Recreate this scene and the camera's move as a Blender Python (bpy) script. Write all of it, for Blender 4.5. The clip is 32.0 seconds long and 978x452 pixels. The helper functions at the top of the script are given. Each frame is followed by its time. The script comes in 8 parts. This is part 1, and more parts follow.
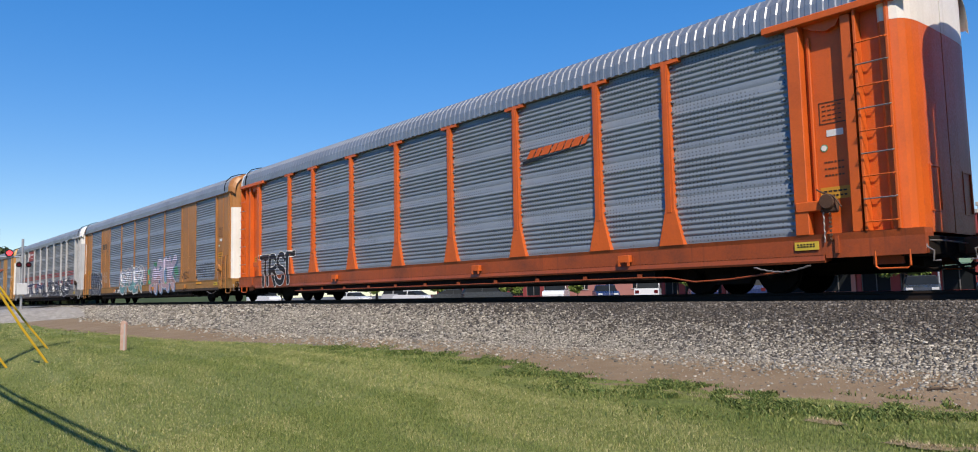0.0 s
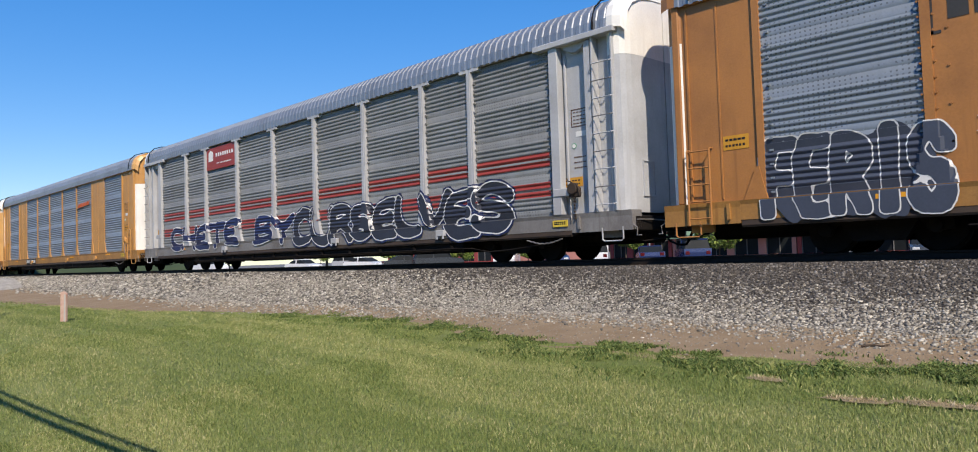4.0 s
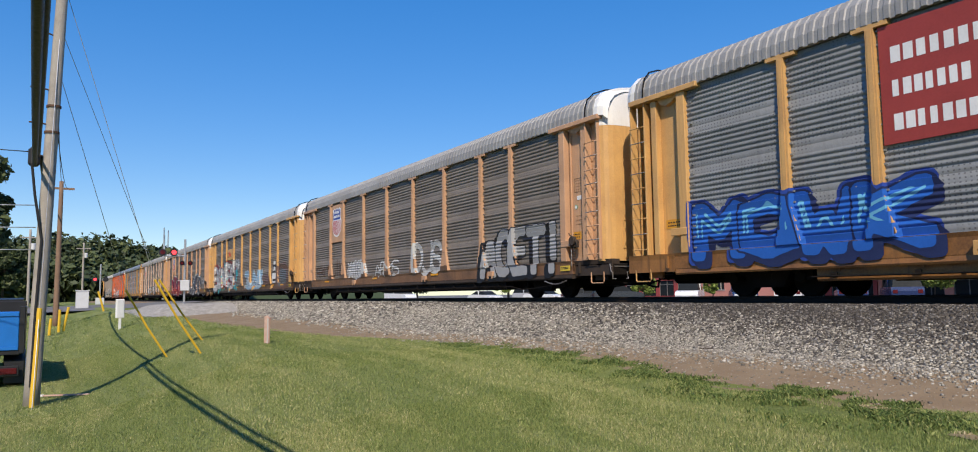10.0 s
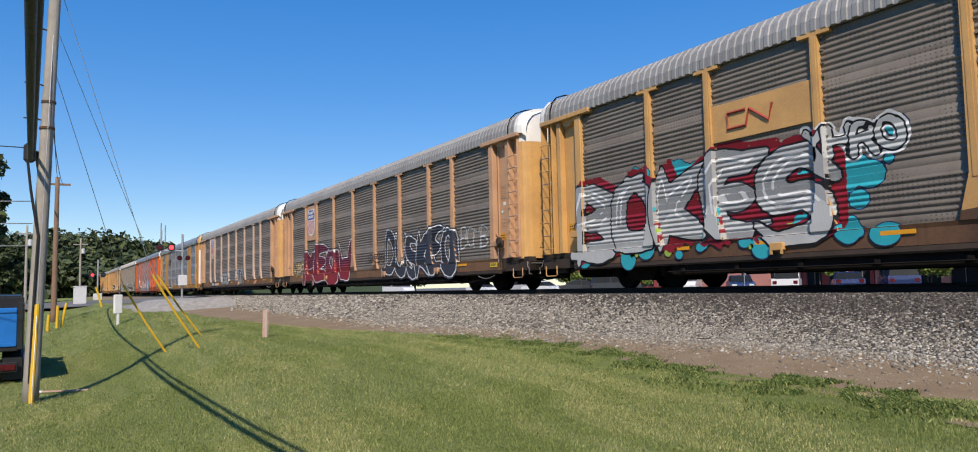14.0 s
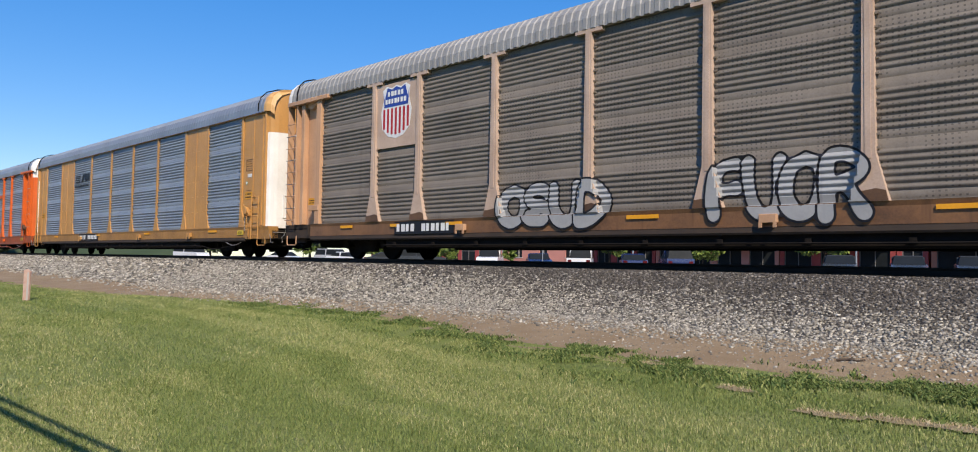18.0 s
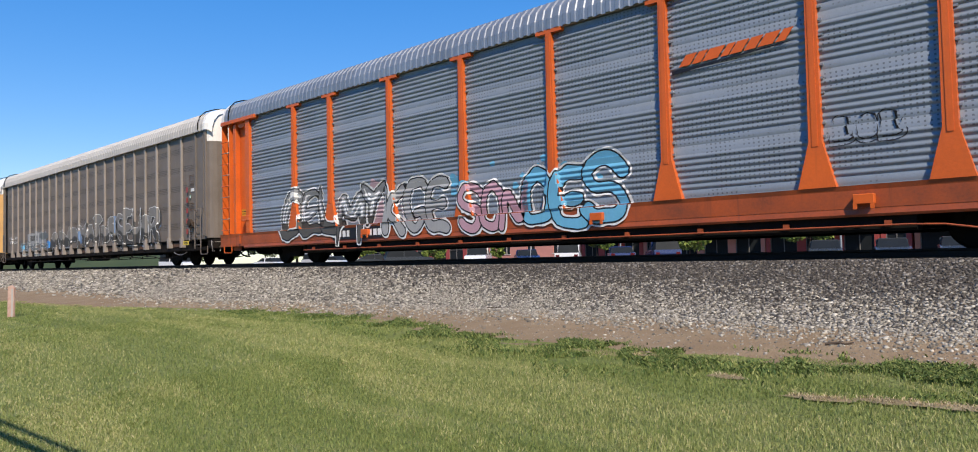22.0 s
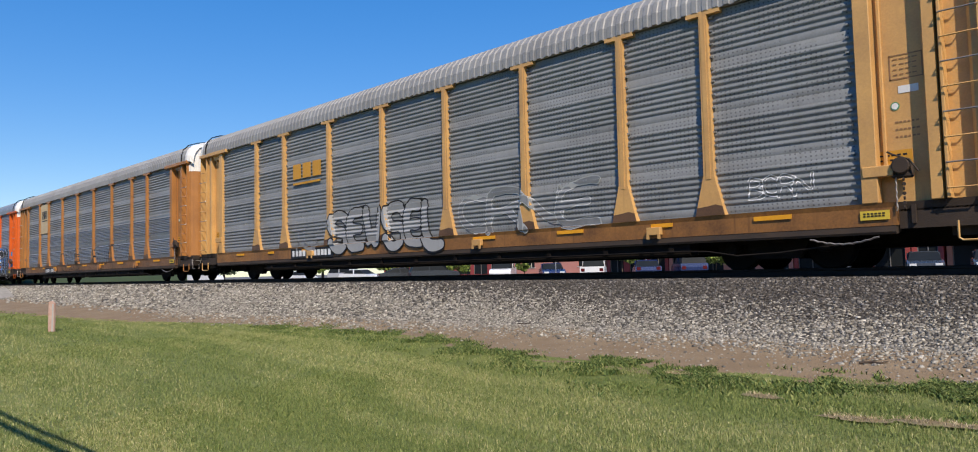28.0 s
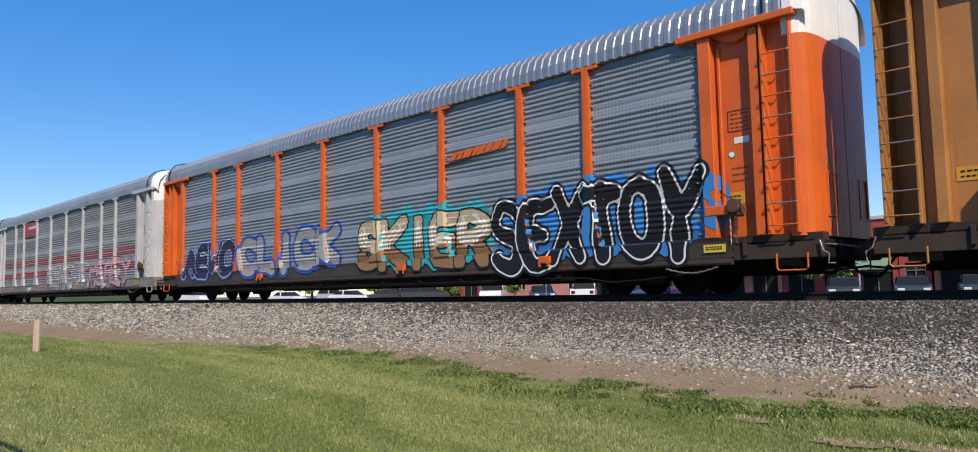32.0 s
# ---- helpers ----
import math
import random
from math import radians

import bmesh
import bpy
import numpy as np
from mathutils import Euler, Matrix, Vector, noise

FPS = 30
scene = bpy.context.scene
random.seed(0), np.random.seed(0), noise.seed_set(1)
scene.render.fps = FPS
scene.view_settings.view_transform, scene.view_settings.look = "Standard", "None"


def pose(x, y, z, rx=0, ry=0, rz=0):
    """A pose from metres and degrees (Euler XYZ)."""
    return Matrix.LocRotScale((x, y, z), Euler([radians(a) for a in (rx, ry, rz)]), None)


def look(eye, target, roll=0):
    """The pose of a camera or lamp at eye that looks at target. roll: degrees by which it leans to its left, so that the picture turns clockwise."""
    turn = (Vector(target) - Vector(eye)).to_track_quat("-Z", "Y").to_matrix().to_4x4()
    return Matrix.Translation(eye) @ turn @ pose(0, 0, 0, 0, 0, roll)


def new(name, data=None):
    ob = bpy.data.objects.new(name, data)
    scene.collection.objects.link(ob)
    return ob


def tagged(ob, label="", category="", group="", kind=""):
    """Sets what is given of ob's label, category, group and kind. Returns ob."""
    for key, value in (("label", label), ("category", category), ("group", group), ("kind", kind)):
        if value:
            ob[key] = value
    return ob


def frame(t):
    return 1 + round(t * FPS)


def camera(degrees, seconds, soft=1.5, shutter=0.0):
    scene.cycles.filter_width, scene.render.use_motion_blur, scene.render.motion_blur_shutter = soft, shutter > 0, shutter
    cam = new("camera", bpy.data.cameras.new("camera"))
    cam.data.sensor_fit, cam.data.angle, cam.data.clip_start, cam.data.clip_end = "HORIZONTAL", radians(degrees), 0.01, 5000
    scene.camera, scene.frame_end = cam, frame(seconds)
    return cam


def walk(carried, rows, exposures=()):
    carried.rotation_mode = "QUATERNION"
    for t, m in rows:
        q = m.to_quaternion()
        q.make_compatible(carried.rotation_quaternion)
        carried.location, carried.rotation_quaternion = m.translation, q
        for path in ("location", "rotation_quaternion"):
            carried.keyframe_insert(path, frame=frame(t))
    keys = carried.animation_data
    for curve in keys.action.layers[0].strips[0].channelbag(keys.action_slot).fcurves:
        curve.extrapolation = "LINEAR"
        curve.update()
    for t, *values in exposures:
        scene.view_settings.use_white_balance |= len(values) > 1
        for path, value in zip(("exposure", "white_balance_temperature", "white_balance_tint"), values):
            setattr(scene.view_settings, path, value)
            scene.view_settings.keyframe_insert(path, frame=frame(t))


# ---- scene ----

# ================= camera, sky and sun =================
# World: x runs along the track in the train's direction, y points from the lawn across the track, z up.
cam = camera(65.93, 32.0, soft=1.0, shutter=0.0)
PATH = [
    (0.0, pose(-0.001, -0.004, 1.597, 95.06, 1.28, 49.56)),
    (0.5, pose(-0.001, -0.004, 1.597, 95.10, 1.31, 49.34)),
    (1.0, pose(-0.001, -0.004, 1.597, 95.76, 0.94, 47.93)),
    (1.5, pose(-0.001, -0.004, 1.597, 96.17, 1.33, 48.67)),
    (2.0, pose(-0.001, -0.004, 1.597, 95.05, 0.83, 47.53)),
    (2.5, pose(-0.001, -0.004, 1.597, 93.24, 0.22, 44.38)),
    (3.0, pose(-0.001, -0.004, 1.597, 92.65, 1.10, 44.09)),
    (3.5, pose(-0.001, -0.004, 1.597, 91.80, 1.16, 45.39)),
    (4.0, pose(-0.001, -0.004, 1.597, 92.35, 1.90, 45.86)),
    (4.5, pose(-0.001, -0.004, 1.597, 93.23, 1.52, 46.38)),
    (6.5, pose(0.110, 0.212, 1.587, 92.80, -0.84, 46.69)),
    (7.0, pose(0.110, 0.212, 1.587, 95.72, -1.46, 52.44)),
    (7.5, pose(0.110, 0.212, 1.587, 93.72, -0.29, 57.36)),
    (8.0, pose(0.110, 0.212, 1.587, 93.71, 0.13, 57.08)),
    (8.5, pose(0.110, 0.212, 1.587, 93.89, 0.54, 59.80)),
    (9.0, pose(0.110, 0.212, 1.587, 95.16, 1.38, 60.17)),
    (9.5, pose(0.110, 0.212, 1.587, 95.61, 0.64, 59.65)),
    (10.0, pose(0.110, 0.212, 1.587, 95.18, 0.78, 59.56)),
    (10.5, pose(0.110, 0.212, 1.587, 95.32, 1.20, 58.11)),
    (11.0, pose(0.110, 0.212, 1.587, 96.16, 1.37, 60.20)),
    (11.5, pose(0.110, 0.212, 1.587, 96.77, 1.27, 60.39)),
    (12.0, pose(0.110, 0.212, 1.587, 95.81, 0.44, 58.61)),
    (12.5, pose(0.110, 0.212, 1.587, 94.91, 1.01, 59.26)),
    (13.0, pose(0.110, 0.212, 1.587, 95.98, 1.38, 59.68)),
    (13.5, pose(0.110, 0.212, 1.587, 95.96, 0.88, 59.92)),
    (14.0, pose(0.110, 0.212, 1.587, 94.59, 1.28, 59.41)),
    (14.5, pose(0.110, 0.212, 1.587, 92.22, 2.31, 58.92)),
    (16.5, pose(-0.115, 0.387, 1.494, 92.35, 0.90, 48.83)),
    (17.0, pose(-0.115, 0.387, 1.494, 90.18, 1.53, 44.85)),
    (17.5, pose(-0.115, 0.387, 1.494, 93.21, -0.51, 47.77)),
    (18.0, pose(-0.115, 0.387, 1.494, 92.51, -0.83, 44.74)),
    (18.5, pose(-0.115, 0.387, 1.494, 94.05, -0.48, 42.61)),
    (19.0, pose(-0.115, 0.387, 1.494, 95.34, 0.88, 42.03)),
    (19.5, pose(-0.115, 0.387, 1.494, 94.09, 2.23, 42.68)),
    (20.0, pose(-0.115, 0.387, 1.494, 93.93, 2.37, 42.78)),
    (20.5, pose(-0.115, 0.387, 1.494, 93.13, 2.14, 43.29)),
    (21.0, pose(-0.115, 0.387, 1.494, 92.42, 2.05, 44.44)),
    (21.5, pose(-0.115, 0.387, 1.494, 92.72, 2.08, 44.10)),
    (22.0, pose(-0.115, 0.387, 1.494, 92.35, 1.38, 43.84)),
    (22.5, pose(-0.115, 0.387, 1.494, 92.70, 0.99, 44.11)),
    (23.0, pose(-0.115, 0.387, 1.494, 93.38, 0.59, 44.36)),
    (23.5, pose(-0.115, 0.387, 1.494, 93.31, 0.56, 43.99)),
    (24.0, pose(-0.115, 0.387, 1.494, 92.78, 0.88, 44.06)),
    (24.5, pose(-0.115, 0.387, 1.494, 92.57, 0.77, 45.21)),
    (25.0, pose(-0.115, 0.387, 1.494, 92.91, 0.19, 47.57)),
    (25.5, pose(-0.115, 0.387, 1.494, 91.86, -0.34, 47.68)),
    (27.5, pose(-0.083, 0.173, 1.575, 93.02, 0.37, 47.07)),
    (28.0, pose(-0.083, 0.173, 1.575, 93.36, 1.44, 45.62)),
    (28.5, pose(-0.083, 0.173, 1.575, 92.64, 1.87, 46.08)),
    (29.0, pose(-0.083, 0.173, 1.575, 92.08, 2.03, 46.46)),
    (29.5, pose(-0.083, 0.173, 1.575, 92.36, 1.68, 46.03)),
    (30.0, pose(-0.083, 0.173, 1.575, 91.77, 1.47, 45.10)),
    (30.5, pose(-0.083, 0.173, 1.575, 92.81, 0.52, 45.03)),
    (31.0, pose(-0.083, 0.173, 1.575, 93.79, 0.62, 45.04)),
    (31.5, pose(-0.083, 0.173, 1.575, 94.52, 1.01, 44.30)),
    (32.0, pose(-0.083, 0.173, 1.575, 94.99, 1.07, 44.88)),
]
walk(cam, PATH, ((0, 0.06, 6600, 13), (1, 0.1, 6600, 13), (2, 0.12, 6600, 13), (3, 0.2, 6600, 13), (4.5, 0.14, 6600, 13), (7, 0.2, 6600, 13), (8, 0.18, 6600, 13), (9, 0.08, 6600, 13), (14.5, 0.03, 6600, 13), (18, 0.18, 6600, 13), (19, 0.26, 6600, 13), (21, 0.12, 6600, 13), (22, 0.2, 6600, 13), (23, 0.28, 6600, 13), (25.5, 0.3, 6600, 13), (28, 0.06, 6600, 13), (29, 0.14, 6600, 13), (30, 0.1, 6600, 13), (31, 0.22, 6600, 13), (32, 0.12, 6600, 13)))

SUN_AZ, SUN_EL = 33.0, 44.0          # degrees off the track's direction towards the lawn side; height
world = bpy.data.worlds.new("world")
scene.world = world
world.use_nodes = True
wn = world.node_tree
sky = wn.nodes.new("ShaderNodeTexSky")
sky.sky_type, sky.sun_disc = 'NISHITA', False
sun_dir = Vector((math.cos(radians(SUN_EL)) * math.cos(radians(SUN_AZ)), -math.cos(radians(SUN_EL)) * math.sin(radians(SUN_AZ)), math.sin(radians(SUN_EL))))
sky.sun_elevation = radians(SUN_EL)
sky.sun_rotation = math.atan2(sun_dir.x, sun_dir.y)
sky.altitude, sky.air_density, sky.dust_density, sky.ozone_density = 300, 1.0, 0.1, 4.0
bg = wn.nodes["Background"]
sat = wn.nodes.new("ShaderNodeHueSaturation")
sat.inputs["Saturation"].default_value = 1.86
sat.inputs["Value"].default_value = 2.1
sat.inputs["Hue"].default_value = 0.513
flat = wn.nodes.new("ShaderNodeGamma")
flat.inputs["Gamma"].default_value = 0.57
wn.links.new(sky.outputs[0], flat.inputs["Color"])
wn.links.new(flat.outputs[0], sat.inputs["Color"])
tint = wn.nodes.new("ShaderNodeMixRGB")
tint.blend_type = 'MULTIPLY'
tint.inputs[0].default_value, tint.inputs[2].default_value = 1.0, (0.95, 1.0, 1.02, 1.0)
wn.links.new(sat.outputs[0], tint.inputs[1])
wn.links.new(tint.outputs[0], bg.inputs[0])
bg.inputs[1].default_value = 0.136
sun = new("sun", bpy.data.lights.new("sun", "SUN"))
sun.data.energy, sun.data.angle, sun.data.color = 5.0, radians(0.55), (1.0, 0.895, 0.73)
sun.matrix_world = look(sun_dir * 100, (0, 0, 0))

# ================= materials =================
def mat_new(name, rough=0.6, metal=0.0, spec=0.4):
    m = bpy.data.materials.new(name)
    m.use_nodes = True
    b = m.node_tree.nodes["Principled BSDF"]
    b.inputs["Roughness"].default_value, b.inputs["Metallic"].default_value = rough, metal
    b.inputs["Specular IOR Level"].default_value = spec
    return m, m.node_tree, b


def N(nt, kind, **kw):
    n = nt.nodes.new("ShaderNode" + kind)
    for k, v in kw.items():
        setattr(n, k, v)
    return n


def noise_tex(nt, vec, scale, detail=4.0, rough=0.6):
    n = N(nt, "TexNoise")
    n.inputs["Scale"].default_value, n.inputs["Detail"].default_value, n.inputs["Roughness"].default_value = scale, detail, rough
    nt.links.new(vec, n.inputs["Vector"])
    return n.outputs["Fac"]


def stretched(nt, vec, sx, sy, sz):
    m = N(nt, "Mapping")
    m.inputs["Scale"].default_value = (sx, sy, sz)
    nt.links.new(vec, m.inputs["Vector"])
    return m.outputs[0]


def remap(nt, v, a, b, lo=0.0, hi=1.0):
    r = N(nt, "MapRange")
    for i, x in enumerate((a, b, lo, hi)):
        r.inputs[i + 1].default_value = x
    nt.links.new(v, r.inputs[0])
    return r.outputs[0]


def mix(nt, fac, a, b, mode="MIX"):
    m = N(nt, "MixRGB", blend_type=mode)
    for i, v in enumerate((fac, a, b)):
        if isinstance(v, (int, float)):
            m.inputs[i].default_value = v
        elif isinstance(v, tuple):
            m.inputs[i].default_value = (*v, 1.0)
        else:
            nt.links.new(v, m.inputs[i])
    return m.outputs[0]


def calc(nt, op, a, b=None):
    m = N(nt, "Math", operation=op)
    for i, v in enumerate((a, b)):
        if v is None:
            continue
        if isinstance(v, (int, float)):
            m.inputs[i].default_value = v
        else:
            nt.links.new(v, m.inputs[i])
    return m.outputs[0]


def bump(nt, b, h, dist=0.01, strength=0.5):
    n = N(nt, "Bump")
    n.inputs["Distance"].default_value, n.inputs["Strength"].default_value = dist, strength
    nt.links.new(h, n.inputs["Height"])
    nt.links.new(n.outputs[0], b.inputs["Normal"])


def coords(nt, kind="Object"):
    return N(nt, "TexCoord").outputs[kind]


def varied(name, base, dark, rough=0.6, metal=0.0, scale=3.0, fine=40.0, amount=0.6, bumps=0.004, streak=False, spec=0.4):
    """A surface in two tones, mottled at two scales, with fine relief; streak: runs of dirt down the face."""
    m, nt, b = mat_new(name, rough, metal, spec)
    c = coords(nt)
    big = remap(nt, noise_tex(nt, c, scale, 5), 0.38, 0.7)
    small = remap(nt, noise_tex(nt, c, fine, 3), 0.35, 0.75)
    f = calc(nt, "MULTIPLY", calc(nt, "ADD", calc(nt, "MULTIPLY", big, 0.65), calc(nt, "MULTIPLY", small, 0.35)), amount)
    if streak:
        s = remap(nt, noise_tex(nt, stretched(nt, c, 7, 7, 0.35), 1.0, 6), 0.5, 0.78)
        f = calc(nt, "MAXIMUM", f, calc(nt, "MULTIPLY", s, amount))
    nt.links.new(mix(nt, f, base, dark), b.inputs["Base Color"])
    nt.links.new(remap(nt, small, 0, 1, rough - 0.08, min(rough + 0.12, 1.0)), b.inputs["Roughness"])
    if bumps:
        bump(nt, b, small, bumps, 0.5)
    return m


def paint(name, base, dirt, amount=0.5, rough=0.42):
    return varied(name, base, dirt, rough, 0.0, 1.1, 26.0, amount, 0.002, True)


def screen(name, base, dirt, amount=0.6, metal=0.35, rough=0.5):
    """Perforated corrugated sheet: rows of short slots, weather streaks and dull zinc."""
    m, nt, b = mat_new(name, rough, metal)
    c = coords(nt)
    sep = N(nt, "SeparateXYZ")
    nt.links.new(c, sep.inputs[0])
    u = calc(nt, "ABSOLUTE", calc(nt, "SUBTRACT", calc(nt, "FRACT", calc(nt, "MULTIPLY", sep.outputs[0], 11.0)), 0.5))
    v = calc(nt, "ABSOLUTE", calc(nt, "SUBTRACT", calc(nt, "FRACT", calc(nt, "MULTIPLY", sep.outputs[2], 14.0)), 0.5))
    hole = calc(nt, "MULTIPLY", calc(nt, "LESS_THAN", u, 0.17), calc(nt, "LESS_THAN", v, 0.2))
    patch = remap(nt, noise_tex(nt, stretched(nt, c, 0.9, 1, 2.2), 1.0, 3), 0.44, 0.5)
    hole = calc(nt, "MULTIPLY", hole, patch)
    big = remap(nt, noise_tex(nt, stretched(nt, c, 0.5, 1, 1.2), 1.0, 6), 0.35, 0.7)
    run = remap(nt, noise_tex(nt, stretched(nt, c, 6, 6, 0.25), 1.0, 6), 0.48, 0.8)
    small = remap(nt, noise_tex(nt, c, 30, 3), 0.3, 0.75)
    f = calc(nt, "MULTIPLY", calc(nt, "ADD", calc(nt, "MULTIPLY", big, 0.5), calc(nt, "ADD", calc(nt, "MULTIPLY", run, 0.35), calc(nt, "MULTIPLY", small, 0.25))), amount)
    col = mix(nt, f, base, dirt)
    nt.links.new(mix(nt, calc(nt, "MULTIPLY", hole, 0.55), col, (0.012, 0.012, 0.013)), b.inputs["Base Color"])
    nt.links.new(calc(nt, "MULTIPLY", calc(nt, "SUBTRACT", 1.0, f), metal), b.inputs["Metallic"])
    nt.links.new(remap(nt, small, 0, 1, rough - 0.08, rough + 0.15), b.inputs["Roughness"])
    return m


M = {}
M["orange"] = paint("orange_paint", (0.66, 0.125, 0.018), (0.23, 0.05, 0.02), 0.45)
M["yellow"] = paint("yellow_paint", (0.64, 0.37, 0.13), (0.26, 0.14, 0.07), 0.55)
M["gold"] = paint("ochre_paint", (0.43, 0.19, 0.055), (0.17, 0.075, 0.032), 0.6)
M["ochre_light"] = paint("bright_ochre_paint", (0.54, 0.28, 0.085), (0.24, 0.12, 0.045), 0.5)
M["tan"] = paint("weathered_tan_paint", (0.56, 0.33, 0.19), (0.24, 0.14, 0.09), 0.55, 0.55)
M["pale_tan"] = paint("bleached_tan_paint", (0.56, 0.42, 0.33), (0.26, 0.17, 0.12), 0.6, 0.55)
M["silver"] = paint("silver_grey_paint", (0.46, 0.47, 0.49), (0.2, 0.19, 0.18), 0.5)
M["brown"] = paint("brown_grey_paint", (0.17, 0.145, 0.125), (0.09, 0.07, 0.055), 0.6, 0.5)
M["brown_post"] = paint("pale_brown_grey_paint", (0.3, 0.265, 0.235), (0.15, 0.12, 0.1), 0.5, 0.5)
M["white"] = paint("white_paint", (0.8, 0.79, 0.76), (0.42, 0.38, 0.33), 0.4)
M["zinc_blue"] = screen("clean_galvanised_screen", (0.25, 0.29, 0.335), (0.125, 0.145, 0.165), 0.6, 0.3, 0.42)
M["zinc_dirty"] = screen("weathered_screen", (0.215, 0.187, 0.155), (0.08, 0.064, 0.05), 0.85, 0.08, 0.55)
M["zinc_grey"] = screen("grey_screen", (0.25, 0.262, 0.265), (0.1, 0.097, 0.09), 0.8, 0.1, 0.5)
M["roof"] = varied("galvanised_roof", (0.36, 0.38, 0.40), (0.2, 0.2, 0.2), 0.4, 0.6, 0.7, 20, 0.6, 0.002)
M["roof_dull"] = varied("weathered_roof", (0.33, 0.325, 0.315), (0.2, 0.19, 0.18), 0.6, 0.2, 0.7, 20, 0.7, 0.002)
M["roof_white"] = varied("whitened_roof", (0.5, 0.475, 0.44), (0.36, 0.34, 0.31), 0.6, 0.1, 0.7, 20, 0.6, 0.002)
M["under"] = varied("grimy_steel_and_recess_dark", (0.009, 0.008, 0.0075), (0.022, 0.017, 0.014), 0.85, 0.0, 2.5, 30, 0.8, 0.006, False, 0.12)
M["grime_shade"] = varied("grime_and_shade_dark", (0.03, 0.022, 0.017), (0.065, 0.042, 0.028), 0.8, 0.0, 2.0, 30, 0.8, 0.004)
M["rust"] = varied("rusty_steel", (0.12, 0.062, 0.036), (0.05, 0.028, 0.02), 0.8, 0.1, 3, 40, 0.8, 0.005)
M["steel"] = varied("worn_steel", (0.34, 0.32, 0.3), (0.16, 0.13, 0.11), 0.45, 0.6, 3, 40, 0.6, 0.002)
M["rail"] = varied("rail_steel", (0.035, 0.025, 0.02), (0.02, 0.015, 0.012), 0.6, 0.4, 3, 40, 0.7, 0.003)
M["tie"] = varied("creosoted_timber", (0.028, 0.022, 0.018), (0.06, 0.05, 0.042), 0.85, 0.0, 4, 60, 0.7, 0.01)

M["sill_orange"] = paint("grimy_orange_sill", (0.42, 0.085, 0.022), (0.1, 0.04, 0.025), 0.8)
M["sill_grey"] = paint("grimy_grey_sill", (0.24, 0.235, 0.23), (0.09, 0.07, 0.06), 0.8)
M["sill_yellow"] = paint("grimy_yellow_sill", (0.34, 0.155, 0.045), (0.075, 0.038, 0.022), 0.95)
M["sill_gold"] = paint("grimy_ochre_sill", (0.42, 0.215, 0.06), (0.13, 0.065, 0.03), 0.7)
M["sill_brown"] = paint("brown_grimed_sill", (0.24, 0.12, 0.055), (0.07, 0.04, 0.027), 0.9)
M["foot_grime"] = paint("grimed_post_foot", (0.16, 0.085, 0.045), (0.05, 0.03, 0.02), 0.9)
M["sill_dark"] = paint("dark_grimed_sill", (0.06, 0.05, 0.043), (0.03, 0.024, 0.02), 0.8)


def punched(name, base, dirt):
    """Brown sheet with bands of small punched holes between plain bands."""
    m, nt, b = mat_new(name, 0.5)
    c = coords(nt)
    sep = N(nt, "SeparateXYZ")
    nt.links.new(c, sep.inputs[0])
    u = calc(nt, "ABSOLUTE", calc(nt, "SUBTRACT", calc(nt, "FRACT", calc(nt, "MULTIPLY", calc(nt, "ADD", sep.outputs[0], 13.5), 13.333)), 0.5))
    v = calc(nt, "ABSOLUTE", calc(nt, "SUBTRACT", calc(nt, "FRACT", calc(nt, "MULTIPLY", sep.outputs[2], 15.0)), 0.5))
    edge = calc(nt, "ABSOLUTE", calc(nt, "SUBTRACT", calc(nt, "FRACT", calc(nt, "DIVIDE", calc(nt, "ADD", sep.outputs[0], 11.84), RIB_STEP)), 0.5))
    band = calc(nt, "LESS_THAN", calc(nt, "FRACT", calc(nt, "DIVIDE", calc(nt, "SUBTRACT", sep.outputs[2], BAND0), BAND)), BANDH)
    hole = calc(nt, "MULTIPLY", calc(nt, "MULTIPLY", calc(nt, "LESS_THAN", u, 0.27), calc(nt, "LESS_THAN", v, 0.27)), calc(nt, "MULTIPLY", band, calc(nt, "LESS_THAN", edge, 0.39)))
    big = remap(nt, noise_tex(nt, c, 0.9, 5), 0.35, 0.7)
    run = remap(nt, noise_tex(nt, stretched(nt, c, 6, 6, 0.25), 1.0, 6), 0.48, 0.8)
    col = mix(nt, calc(nt, "MULTIPLY", calc(nt, "MAXIMUM", big, run), 0.55), base, dirt)
    nt.links.new(mix(nt, calc(nt, "MULTIPLY", hole, 0.85), col, (0.01, 0.009, 0.008)), b.inputs["Base Color"])
    return m


RIB_STEP = 1.165
BAND0, BAND, BANDH = 1.425, 0.735, 0.34
M["brown_punched"] = punched("punched_brown_sheet", (0.175, 0.145, 0.12), (0.095, 0.075, 0.06))

# ================= mesh helpers =================
def mesh_from(name, verts, faces, material=None, smooth=False):
    me = bpy.data.meshes.new(name)
    me.from_pydata([tuple(v) for v in verts], [], faces)
    if smooth:
        me.polygons.foreach_set("use_smooth", [True] * len(me.polygons))
    if material:
        me.materials.append(material)
    me.update()
    return me


